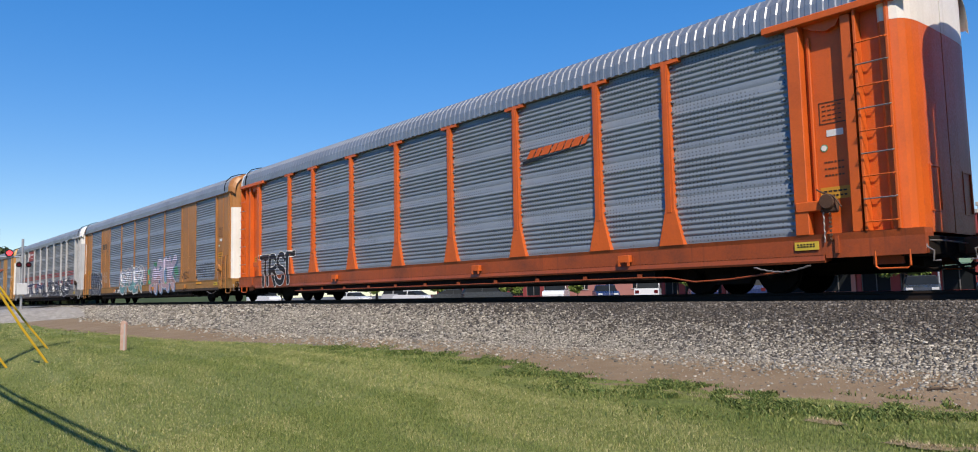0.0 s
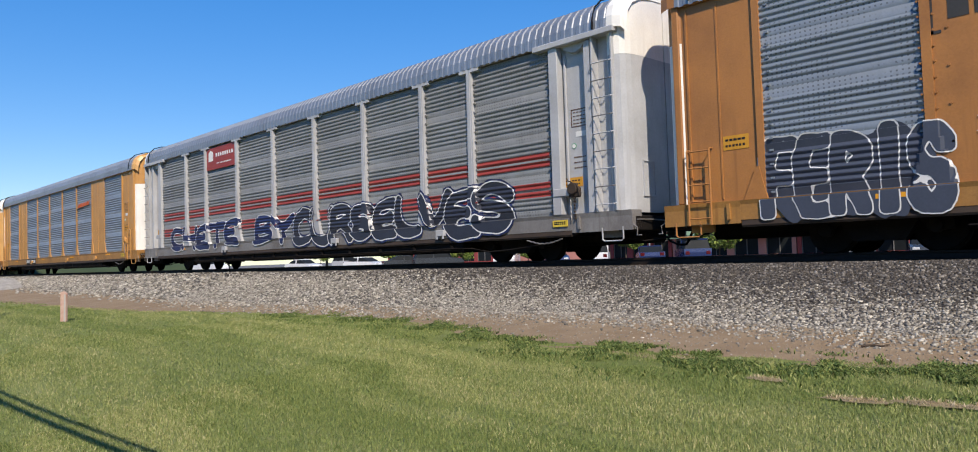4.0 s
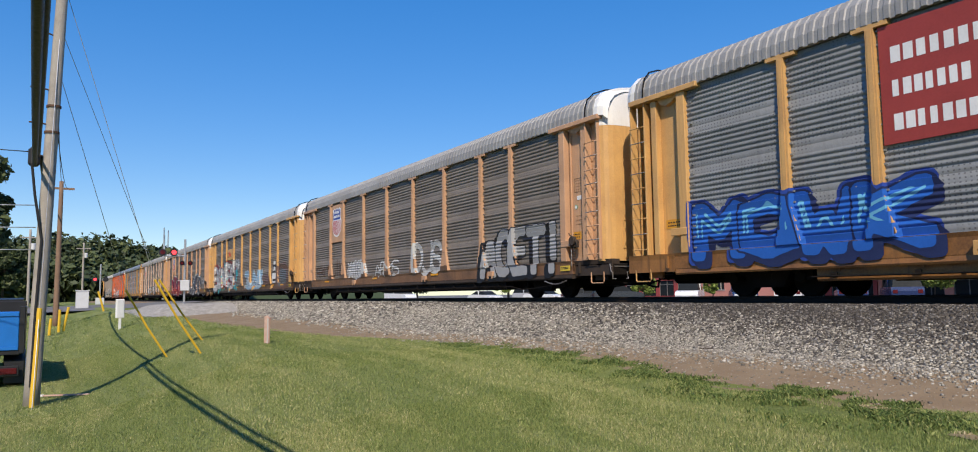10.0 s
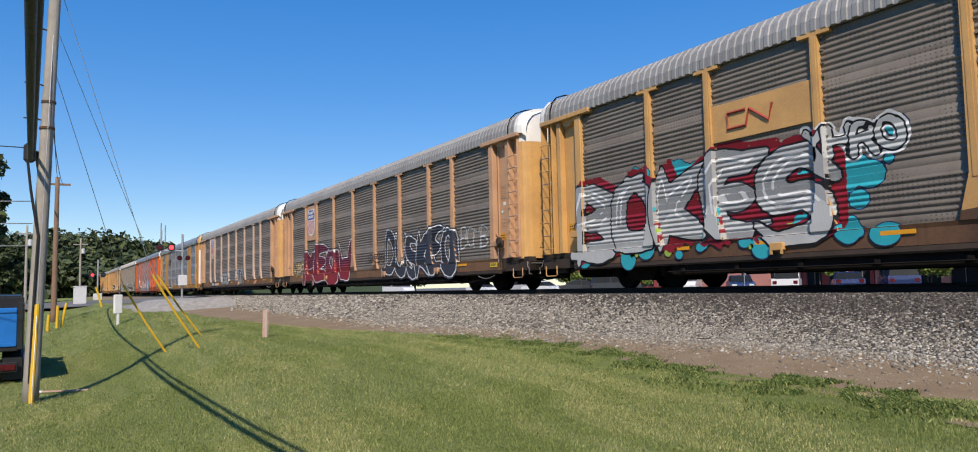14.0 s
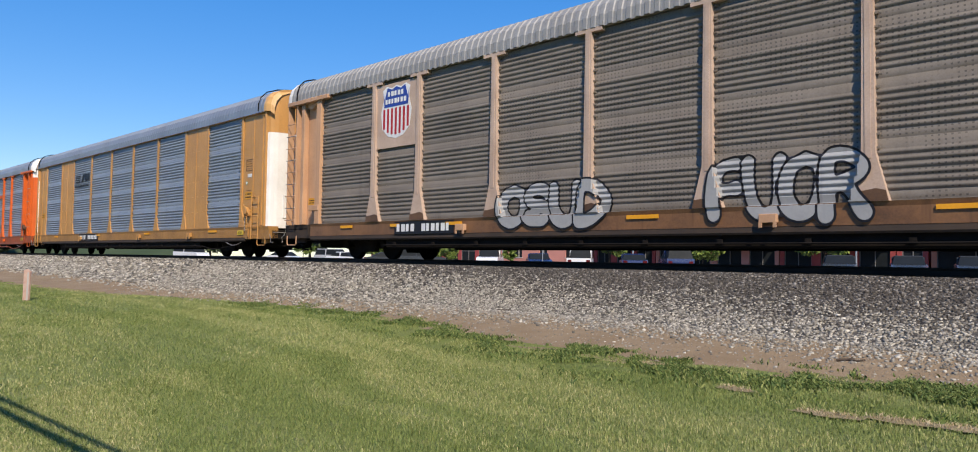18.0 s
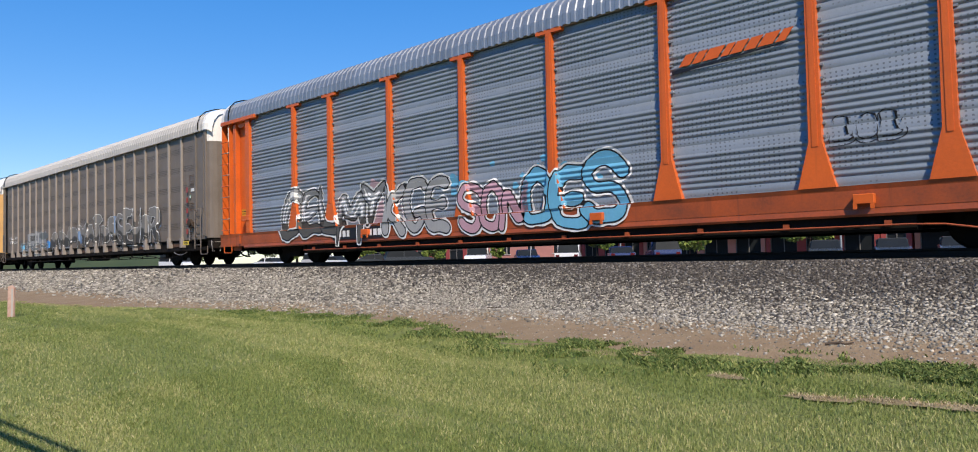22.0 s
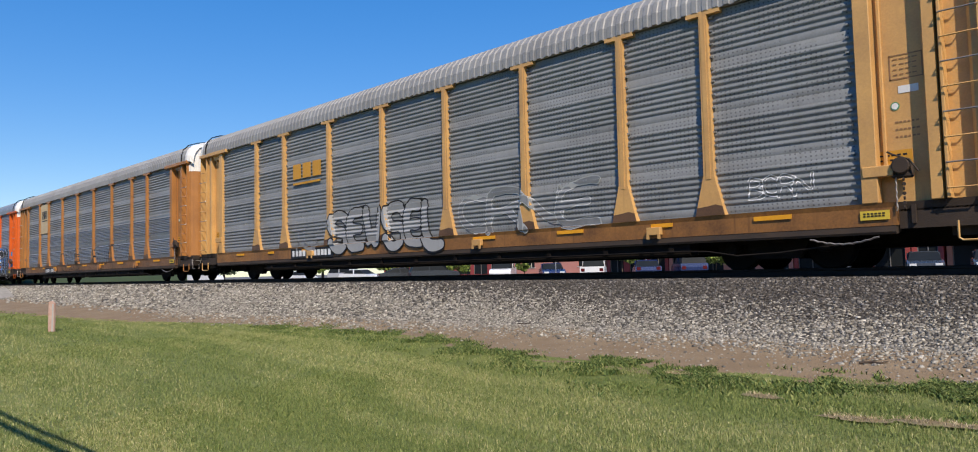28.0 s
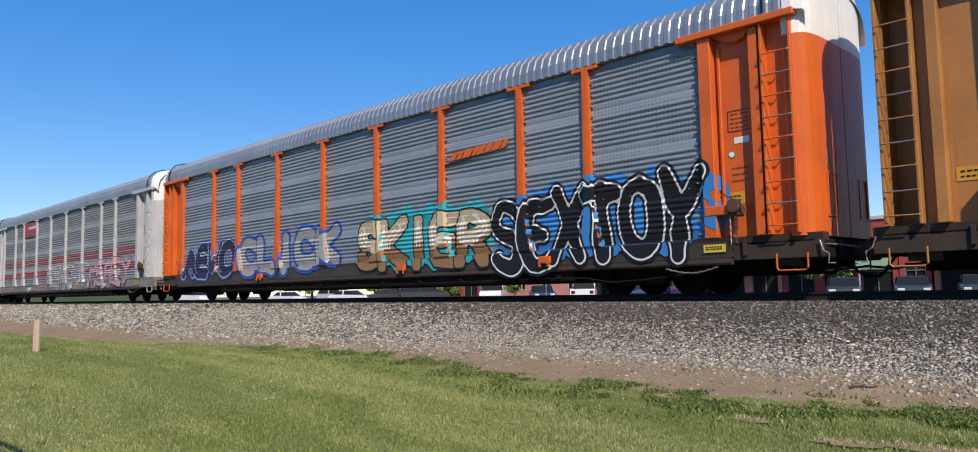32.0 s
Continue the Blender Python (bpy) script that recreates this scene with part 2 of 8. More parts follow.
class Shape:
    """Collects vertices and faces of one part."""
    def __init__(self):
        self.v, self.f, self.smooth_n = [], [], 0

    def add(self, verts, faces):
        n = len(self.v)
        self.v += [tuple(p) for p in verts]
        self.f += [tuple(i + n for i in f) for f in faces]
        return self

    def box(self, x0, y0, z0, x1, y1, z1, chamfer=0.0):
        c = min(chamfer, abs(x1 - x0) / 3, abs(y1 - y0) / 3, abs(z1 - z0) / 3)
        if c <= 0:
            v = [(x, y, z) for z in (z0, z1) for y in (y0, y1) for x in (x0, x1)]
            return self.add(v, [(0, 2, 3, 1), (4, 5, 7, 6), (0, 1, 5, 4), (2, 6, 7, 3), (0, 4, 6, 2), (1, 3, 7, 5)])
        bm = bmesh.new()
        bmesh.ops.create_cube(bm, size=1, matrix=Matrix.LocRotScale(((x0 + x1) / 2, (y0 + y1) / 2, (z0 + z1) / 2), None, (abs(x1 - x0), abs(y1 - y0), abs(z1 - z0))))
        bmesh.ops.bevel(bm, geom=list(bm.edges), offset=c, segments=1, affect='EDGES')
        return self.take(bm)

    def take(self, bm):
        bm.verts.index_update()
        self.add([v.co for v in bm.verts], [[v.index for v in f.verts] for f in bm.faces])
        bm.free()
        return self

    def tube(self, points, r, n=6, r_end=None):
        """A round bar along points."""
        pts = [Vector(p) for p in points]
        rings = []
        for i, p in enumerate(pts):
            d = (pts[min(i + 1, len(pts) - 1)] - pts[max(i - 1, 0)]).normalized()
            a = d.cross(Vector((0, 0, 1)) if abs(d.z) < 0.9 else Vector((1, 0, 0))).normalized()
            b = d.cross(a)
            rr = r if r_end is None else r + (r_end - r) * i / (len(pts) - 1)
            rings.append([p + (a * math.cos(6.28319 * k / n) + b * math.sin(6.28319 * k / n)) * rr for k in range(n)])
        v = [q for ring in rings for q in ring]
        f = [(i * n + k, i * n + (k + 1) % n, (i + 1) * n + (k + 1) % n, (i + 1) * n + k) for i in range(len(pts) - 1) for k in range(n)]
        f += [tuple(range(n))[::-1], tuple((len(pts) - 1) * n + k for k in range(n))]
        return self.add(v, f)

    def disc(self, c, axis, r, h, n=20, bevel=0.0):
        """A drum round a point, its axis x, y or z; bevel eases its rims."""
        k = "xyz".index(axis)
        prof = [(-h / 2, r - bevel), (-h / 2 + bevel, r), (h / 2 - bevel, r), (h / 2, r - bevel)] if bevel else [(-h / 2, r), (h / 2, r)]
        v = []
        for a, rr in prof:
            for i in range(n):
                t = 6.28319 * i / n
                p = [0, 0, 0]
                p[k], p[(k + 1) % 3], p[(k + 2) % 3] = a, rr * math.cos(t), rr * math.sin(t)
                v.append((c[0] + p[0], c[1] + p[1], c[2] + p[2]))
        m = len(prof)
        f = [(j * n + i, j * n + (i + 1) % n, (j + 1) * n + (i + 1) % n, (j + 1) * n + i) for j in range(m - 1) for i in range(n)]
        f += [tuple(range(n))[::-1], tuple((m - 1) * n + i for i in range(n))]
        return self.add(v, f)

    def prism(self, poly, axis, a, b):
        """An outline pushed along an axis from a to b; the outline's pairs are the two other axes in order."""
        k = "xyz".index(axis)
        n = len(poly)
        def at(p, w):
            q = list(p)
            q.insert(k, w)
            return tuple(q)
        return self.add([at(p, a) for p in poly] + [at(p, b) for p in poly],
                        [tuple(range(n))[::-1], tuple(range(n, 2 * n))] + [(i, (i + 1) % n, n + (i + 1) % n, n + i) for i in range(n)])

    def sheet(self, prof, x0, x1, flip=False):
        """An open profile of (y, z) pairs pushed from x0 to x1."""
        n = len(prof)
        f = [(i, i + 1, n + i + 1, n + i) for i in range(n - 1)]
        return self.add([(x0, y, z) for y, z in prof] + [(x1, y, z) for y, z in prof], [t[::-1] for t in f] if flip else f)

    def mesh(self, name, material, smooth=False):
        me = mesh_from(name, self.v, self.f, material, smooth)
        bm = bmesh.new()
        bm.from_mesh(me)
        bmesh.ops.recalc_face_normals(bm, faces=bm.faces)
        bm.to_mesh(me)
        bm.free()
        if self.smooth_n:
            me.polygons.foreach_set("use_smooth", [i < self.smooth_n for i in range(len(me.polygons))])
        return me


def link(name, me, parent=None, m=None, label=""):
    ob = new(name, me)
    if parent:
        ob.parent = parent
    if m is not None:
        ob.matrix_basis = m
    if label:
        ob["label"] = label
    return ob


def part(name, shape, material, parent, label="", m=None, smooth=False):
    return link(name, shape.mesh(name, material, smooth), parent, m, label)


def thing(name, label, category, group="", m=None, kind=""):
    ob = new(name)
    if m is not None:
        ob.matrix_basis = m
    return tagged(ob, label, category, group, kind)


# ================= terrain =================
def interp(x, table):
    return float(np.interp(x, [a for a, _ in table], [b for _, b in table]))


RAIL_Z, BED_Z, TRACK_Y = 1.456, 1.29, 14.84     # top of rail, top of ballast, centre of the track
CREST_Y = 12.95
LOW = [(-400, 1.0), (-120, 0.9), (-85, 0.85), (-60, 0.35), (-45, -0.2), (-33, -0.6), (-26, -0.72), (-19, -0.68), (-12, -0.45), (-6, -0.2), (0, 0.0), (12, 0.05), (60, 0.1)]
EDGE = [(-400, 1.15), (-90, 1.1), (-60, 0.85), (-40, 0.45), (-31, 0.38), (-23, 0.33), (-16, 0.3), (0, 0.29), (12, 0.25), (60, 0.2)]
RIM = [(-400, 7), (-60, 7), (-40, 7.2), (-31, 7.8), (-26, 8.0), (-21.8, 8.9), (-18.6, 9.7), (-15, 10.1), (-12.7, 9.8), (-10.4, 9.3), (-8.4, 8.6), (-6.9, 8.4), (-6, 8.5), (-5.2, 8.3), (-4.7, 8.5), (-3.7, 8.7), (-2.7, 8.7), (-2, 8.6), (0, 8.5), (60, 8.5)]
TOE = [(-400, 10.6), (-60, 10.6), (-31, 10.3), (-23, 10.3), (-18.5, 10.6), (-15.7, 11.1), (-12.3, 11.15), (-9.9, 11.3), (-8.2, 11.1), (-6.2, 10.85), (-5, 10.7), (-3.9, 10.6), (-3.2, 10.55), (-2.3, 10.5), (0, 10.4), (60, 10.4)]
FAR_Z = 0.55


def rim(x):
    return interp(x, RIM) + 0.2 * noise.noise((x * 0.5, 3.1, 0)) + 0.08 * noise.noise((x * 2.0, 1.1, 0))


def toe(x):
    return interp(x, TOE) + 0.12 * noise.noise((x * 0.8, 7.7, 0))


def smooth(t):
    t = min(max(t, 0.0), 1.0)
    return t * t * (3 - 2 * t)


def ground(x, y):
    low, edge, r, e = interp(x, LOW), interp(x, EDGE), rim(x), toe(x)
    foot = edge + 0.18
    if y <= r:
        near = min(max(y / r, 0.0), 1.0)
        bank = 0.9 * smooth((y - 0.8) / 3.9) + 0.1 * near
        k = smooth((-x - 6) / 8)
        return low + (edge - low) * (near * (1 - k) + bank * k)
    if y <= e:
        return edge + (foot - edge) * (y - r) / (e - r)
    if y <= CREST_Y:
        return foot + (BED_Z - foot) * (y - e) / (CREST_Y - e)
    if y <= 2 * TRACK_Y - CREST_Y:
        return BED_Z
    return max(FAR_Z, BED_Z - (y - 2 * TRACK_Y + CREST_Y) * 0.5)


# A fine table of the ground's height, for placing many small things at once.
GX, GY = np.arange(-110.0, 30.0, 0.25), np.arange(-20.0, 16.0, 0.1)
GZ = None


def ground_many(x, y):
    global GZ
    if GZ is None:
        GZ = np.array([[ground(a, b_) for b_ in GY] for a in GX[::2]])
        GZ = np.repeat(GZ, 2, axis=0)
        GZ[1:-1:2] = (GZ[0:-2:2] + GZ[2::2]) / 2
    i = np.clip((x - GX[0]) / 0.25, 0, len(GX) - 2.001)
    j = np.clip((y - GY[0]) / 0.1, 0, len(GY) - 2.001)
    a, c = i.astype(int), j.astype(int)
    u, v = i - a, j - c
    return GZ[a, c] * (1 - u) * (1 - v) + GZ[a + 1, c] * u * (1 - v) + GZ[a, c + 1] * (1 - u) * v + GZ[a + 1, c + 1] * u * v


_lx = np.arange(-110.0, 30.0, 0.1)
_rim = np.array([rim(a) for a in _lx])
_toe = np.array([toe(a) for a in _lx])


def rim_many(x):
    return np.interp(x, _lx, _rim)


def toe_many(x):
    return np.interp(x, _lx, _toe)


def ripple(x, y, s):
    """A smooth random field, about -1 to 1."""
    return (np.sin(x * 1.7 + s) * np.sin(y * 2.3 + s * 2.1) + np.sin(x * 3.9 + y * 1.3 + s * 0.7) * 0.6 + np.sin(x * 0.8 - y * 4.1 + s * 1.9) * 0.5) / 2.1

# ================= ground and track =================
M["dirt"] = varied("dry_brown_dirt", (0.205, 0.143, 0.084), (0.31, 0.24, 0.155), 0.95, 0.0, 1.3, 26.0, 0.8, 0.03)
# Bed toned near black to paint the shade in gaps between stones.
M["ballast"] = varied("ballast_bed", (0.045, 0.041, 0.037), (0.1, 0.093, 0.085), 0.95, 0.0, 9.0, 34.0, 0.9, 0.05)
M["asphalt"] = varied("asphalt", (0.13, 0.13, 0.13), (0.19, 0.185, 0.18), 0.9, 0.0, 0.6, 60, 0.7, 0.006)


def lawn_material():
    """Mown turf: streaks of mowing along the slope, dry tufts, patches of two greens."""
    m, nt, b = mat_new("mown_lawn", 0.9, 0.0, 0.2)
    c = coords(nt)
    big = remap(nt, noise_tex(nt, c, 0.22, 5), 0.35, 0.68)
    rows_ = remap(nt, noise_tex(nt, stretched(nt, c, 0.10, 1.9, 1.0), 1.0, 4), 0.4, 0.62)
    dry = remap(nt, noise_tex(nt, stretched(nt, c, 1.2, 3.0, 1.0), 1.0, 6), 0.58, 0.72)
    fine = remap(nt, noise_tex(nt, c, 38, 4), 0.3, 0.75)
    col = mix(nt, big, (0.145, 0.19, 0.045), (0.24, 0.275, 0.078))
    col = mix(nt, calc(nt, "MULTIPLY", rows_, 0.75), col, (0.29, 0.32, 0.12))
    col = mix(nt, calc(nt, "MULTIPLY", dry, 0.5), col, (0.48, 0.42, 0.21))
    col = mix(nt, calc(nt, "MULTIPLY", fine, 0.5), col, (0.09, 0.12, 0.03))
    nt.links.new(col, b.inputs["Base Color"])
    bump(nt, b, fine, 0.04, 0.8)
    return m


M["lawn"] = lawn_material()


def strip(name, xs, ys_of, zs_of, material, kind="structure", label=""):
    v, f = [], []
    cols = [ys_of(x) for x in xs]
    m = len(cols[0])
    for x, ys in zip(xs, cols):
        v += [(x, y, zs_of(x, y)) for y in ys]
    f = [(i * m + j, (i + 1) * m + j, (i + 1) * m + j + 1, i * m + j + 1) for i in range(len(xs) - 1) for j in range(m - 1)]
    ob = new(name, mesh_from(name, v, f, material, True))
    return tagged(ob, label, kind=kind)


XS = [-1500, -900, -600, -400] + [-300 + 20 * k for k in range(10)] + [-100 + 4 * k for k in range(12)] + [-52 + 0.5 * k for k in range(145)] + [25, 35, 60, 120, 300, 700, 1500]
lawn = strip("ground_lawn", XS, lambda x: [-900, -300, -100, -50, -25, -12, -6, -3, -1.5] + [rim(x) * k / 24 for k in range(25)], lambda x, y: ground(x, y) + (0.012 * noise.noise((x * 0.7, y * 0.7, 2)) - 0.014 if y < rim(x) - 0.3 else 0), M["lawn"], label="mown green lawn with a bank up to the railway")
dirt = strip("ground_dirt", XS, lambda x: [rim(x) - 0.3 + (toe(x) - rim(x) + 0.3) * k / 6 for k in range(7)] + [toe(x) + 0.3], lambda x, y: (ground(x, y) - (0.012 if y < rim(x) - 0.01 else 0)) if y <= toe(x) else ground(x, toe(x)) - 0.05, M["dirt"], label="bare brown dirt strip beside the ballast")
bed = strip("ballast_bed", XS, lambda x: [toe(x) - 0.02 + (CREST_Y - toe(x) + 0.02) * k / 8 for k in range(9)] + [TRACK_Y, 2 * TRACK_Y - CREST_Y, 2 * TRACK_Y - CREST_Y + 2.6], lambda x, y: ground(x, y) + 0.004, M["ballast"], label="grey crushed stone railway ballast")
far_ground = strip("ground_far", XS, lambda x: [2 * TRACK_Y - CREST_Y + 2.3, 24, 30, 50, 80, 150, 400, 1500], lambda x, y: FAR_Z - 0.02, M["asphalt"], label="grey asphalt parking ground across the railway")

RAIL_PROF = [(-0.07, -0.17), (0.07, -0.17), (0.07, -0.155), (0.012, -0.13), (0.012, -0.045), (0.036, -0.03), (0.036, -0.004), (0.028, 0.0), (-0.028, 0.0), (-0.036, -0.004), (-0.036, -0.03), (-0.012, -0.045), (-0.012, -0.13), (-0.07, -0.155)]
for dy in (-0.755, 0.755):
    s = Shape().prism([(TRACK_Y + dy + a, RAIL_Z + b) for a, b in RAIL_PROF], "x", -400, 120)
    tagged(new("rail", s.mesh("rail", M["rail"])), "dark worn steel running rail on timber ties", kind="structure")

track = thing("tie_row", "row of dark creosoted timber railway ties", "railway ties", kind="structure")
tie_me = Shape().box(-0.11, -1.3, -0.18, 0.11, 1.3, 0.0, 0.012).mesh("tie", M["tie"])
rng = random.Random(5)
for k in range(150):
    x = -66 + k * 0.52
    link("tie", tie_me, track, pose(x + rng.uniform(-0.03, 0.03), TRACK_Y + rng.uniform(-0.04, 0.04), RAIL_Z - 0.172, rng.uniform(-0.6, 0.6), 0, rng.uniform(-1, 1)))
s = Shape()
for k in range(620):
    x = -66.52 - k * 0.52
    s.box(x - 0.11, TRACK_Y - 1.3, RAIL_Z - 0.35, x + 0.11, TRACK_Y + 1.3, RAIL_Z - 0.172)
tagged(part("far_tie", s, M["tie"], track), kind="stuff")


# ---- loose stone, joined as one heap ----
def scatter(name, label, pts, sizes, base_v, base_f, material, seed, flat=0.75, lift=0.15):
    """Many turned and stretched copies of a small solid as one object."""
    r = np.random.RandomState(seed)
    n = len(pts)
    base = np.array(base_v)
    ang = r.uniform(0, 6.283, (n, 3))
    c, s = np.cos(ang), np.sin(ang)
    Rz = np.zeros((n, 3, 3)); Rz[:, 0, 0] = c[:, 0]; Rz[:, 0, 1] = -s[:, 0]; Rz[:, 1, 0] = s[:, 0]; Rz[:, 1, 1] = c[:, 0]; Rz[:, 2, 2] = 1
    Rx = np.zeros((n, 3, 3)); Rx[:, 0, 0] = 1; Rx[:, 1, 1] = c[:, 1]; Rx[:, 1, 2] = -s[:, 1]; Rx[:, 2, 1] = s[:, 1]; Rx[:, 2, 2] = c[:, 1]
    st = np.stack([r.uniform(0.7, 1.35, n), r.uniform(0.7, 1.2, n), r.uniform(0.5, 1.0, n) * flat / 0.75], 1)
    v = base[None] * st[:, None, :] * np.array(sizes)[:, None, None]
    v = np.einsum("nij,nkj->nki", Rz @ Rx, v)
    p = np.array(pts)
    p[:, 2] += np.array(sizes) * lift
    v += p[:, None, :]
    k = len(base)
    f = (np.array(base_f)[None] + (np.arange(n) * k)[:, None, None]).reshape(-1, len(base_f[0]))
    me = bpy.data.meshes.new(name)
    me.vertices.add(n * k)
    me.vertices.foreach_set("co", v.ravel())
    m = f.shape[1]
    me.loops.add(f.size)
    me.loops.foreach_set("vertex_index", f.ravel())
    me.polygons.add(len(f))
    me.polygons.foreach_set("loop_start", np.arange(len(f)) * m)
    me.polygons.foreach_set("loop_total", np.full(len(f), m))
    me.materials.append(material)
    me.update(calc_edges=True)
    me.validate()
    return tagged(new(name, me), label, kind="stuff")


def island_material(name, tones, rough=0.9):
    """Each loose piece takes one of several tones, with fine mottling."""
    m, nt, b = mat_new(name, rough, 0.0, 0.25)
    g = N(nt, "NewGeometry")
    ramp = N(nt, "ValToRGB")
    ramp.color_ramp.interpolation = 'LINEAR'
    for i, (p, col) in enumerate(tones):
        e = ramp.color_ramp.elements[i] if i < 2 else ramp.color_ramp.elements.new(p)
        e.position, e.color = p, (*col, 1)
    nt.links.new(g.outputs["Random Per Island"], ramp.inputs[0])
    fine = remap(nt, noise_tex(nt, coords(nt), 60, 3), 0.3, 0.75)
    nt.links.new(mix(nt, calc(nt, "MULTIPLY", fine, 0.35), ramp.outputs[0], (0.08, 0.07, 0.06)), b.inputs["Base Color"])
    return m


M["stones"] = island_material("crushed_limestone", [(0.0, (0.13, 0.12, 0.105)), (1.0, (0.66, 0.62, 0.54)), (0.3, (0.24, 0.222, 0.19)), (0.65, (0.35, 0.328, 0.282)), (0.92, (0.48, 0.453, 0.393))])
M["stones_dark"] = island_material("dusty_brown_stone", [(0.0, (0.035, 0.031, 0.029)), (1.0, (0.30, 0.28, 0.255)), (0.4, (0.07, 0.063, 0.057)), (0.75, (0.12, 0.109, 0.099))])
STONE_V = [(-1, -0.6, -0.5), (0.9, -0.8, -0.6), (1.0, 0.7, -0.4), (-0.7, 0.9, -0.6), (-0.6, -0.7, 0.5), (0.7, -0.4, 0.7), (0.5, 0.8, 0.5), (-0.9, 0.4, 0.6)]
STONE_F = [(0, 3, 2), (0, 2, 1), (0, 1, 5), (0, 5, 4), (1, 2, 6), (1, 6, 5), (2, 3, 7), (2, 7, 6), (3, 0, 4), (3, 4, 7), (4, 5, 6), (4, 6, 7)]
rs = np.random.RandomState(11)


def stone_field(x0, x1, per_m, size):
    n = int((x1 - x0) * per_m)
    x, u = rs.uniform(x0, x1, n), rs.uniform(0, 1, n)
    e = toe_many(x)
    y = e - 0.1 + (13.8 - e) * u
    stray = rs.uniform(0, 1, n) < 0.075
    y = np.where(stray, e - np.abs(rs.normal(0, 0.5, n)), y)
    return np.stack([x, y, ground_many(x, y)], 1), size * rs.uniform(0.55, 1.5, n)


fields = [stone_field(-13, 2, 3900, 0.020), stone_field(-26, -13, 1500, 0.028), stone_field(-72, -26, 360, 0.045)]
all_p, all_s = np.concatenate([f[0] for f in fields]), np.concatenate([f[1] for f in fields])
upper = (all_p[:, 1] - np.interp(all_p[:, 0], [-30, -14, -4], [12.5, 11.8, 10.85])) / 1.3 > rs.uniform(0, 1, len(all_p))
scatter("ballast_stones", "loose pale grey and buff crushed stone of the railway ballast", all_p[~upper], all_s[~upper], STONE_V, STONE_F, M["stones"], 3)
scatter("upper_ballast_stones", "darker brake-dusted ballast stones close to the rails", all_p[upper], all_s[upper], STONE_V, STONE_F, M["stones_dark"], 6)
x = rs.uniform(-24, 2, 9000)
a, e = rim_many(x) - 0.2, toe_many(x)
y = a + (e - a) * rs.uniform(0, 1, 9000) ** 0.7
scatter("dirt_pebbles", "scattered pebbles on the bare dirt", np.stack([x, y, ground_many(x, y)], 1), rs.choice([0.005, 0.008, 0.013, 0.022], 9000, p=[0.5, 0.32, 0.14, 0.04]), STONE_V, STONE_F, M["stones"], 4)


# ---- grass ----
def blades(name, label, pts, heights, widths, material, seed, bend=0.5):
    r = np.random.RandomState(seed)
    n = len(pts)
    p, h, w = np.array(pts), np.array(heights), np.array(widths)
    a = r.uniform(0, 6.283, n)
    t = r.uniform(0, 6.283, n)
    lean = r.uniform(0.1, bend, n) * h
    side = np.stack([np.cos(a) * w, np.sin(a) * w, np.zeros(n)], 1)
    tip = np.stack([np.cos(t) * lean, np.sin(t) * lean, h], 1)
    mid = tip * np.array([0.35, 0.35, 0.6])
    v = np.stack([p - side - [0, 0, 0.01], p + side - [0, 0, 0.01], p + mid + side * 0.8, p + mid - side * 0.8, p + tip], 1).reshape(-1, 3)
    k = np.arange(n) * 5
    loops = np.stack([k, k + 1, k + 2, k + 3, k + 3, k + 2, k + 4], 1).ravel()
    me = bpy.data.meshes.new(name)
    me.vertices.add(n * 5)
    me.vertices.foreach_set("co", v.ravel())
    me.loops.add(n * 7)
    me.loops.foreach_set("vertex_index", loops)
    me.polygons.add(n * 2)
    st = np.stack([np.arange(n) * 7, np.arange(n) * 7 + 4], 1).ravel()
    me.polygons.foreach_set("loop_start", st)
    me.polygons.foreach_set("loop_total", np.tile([4, 3], n))
    me.materials.append(material)
    me.update(calc_edges=True)
    return tagged(new(name, me), label, kind="stuff")


def grass_material(name, tones):
    m = island_material(name, tones, 0.7)
    return m


M["grass"] = grass_material("grass_blades", [(0.0, (0.08, 0.13, 0.026)), (1.0, (0.33, 0.35, 0.115)), (0.4, (0.15, 0.205, 0.048)), (0.75, (0.23, 0.28, 0.075))])
M["grass_pale"] = grass_material("dry_grass_blades", [(0.0, (0.19, 0.24, 0.06)), (1.0, (0.56, 0.5, 0.25)), (0.4, (0.28, 0.315, 0.095)), (0.75, (0.37, 0.375, 0.145))])
M["weed"] = grass_material("weed_leaves", [(0.0, (0.04, 0.085, 0.016)), (1.0, (0.30, 0.32, 0.10)), (0.4, (0.09, 0.145, 0.028)), (0.75, (0.15, 0.2, 0.045))])


BARE = ((-2.6, 7.0, 0.3, 0.07), (-2.05, 7.12, 0.3, 0.08), (-3.68, 7.5, 0.2, 0.07), (-5.0, 8.05, 0.22, 0.06), (-1.55, 7.15, 0.35, 0.08))


def in_bare(x, y):
    """True on the scuffed spots of the lawn's edge, whose outline is uneven."""
    out = np.zeros(x.shape, bool)
    for cx, cy, a, b in BARE:
        out |= ((x - cx) / a) ** 2 + ((y - cy) / b) ** 2 < 0.8 + 0.6 * np.sin(x * 19 + cy) * np.sin(y * 23)
    return out


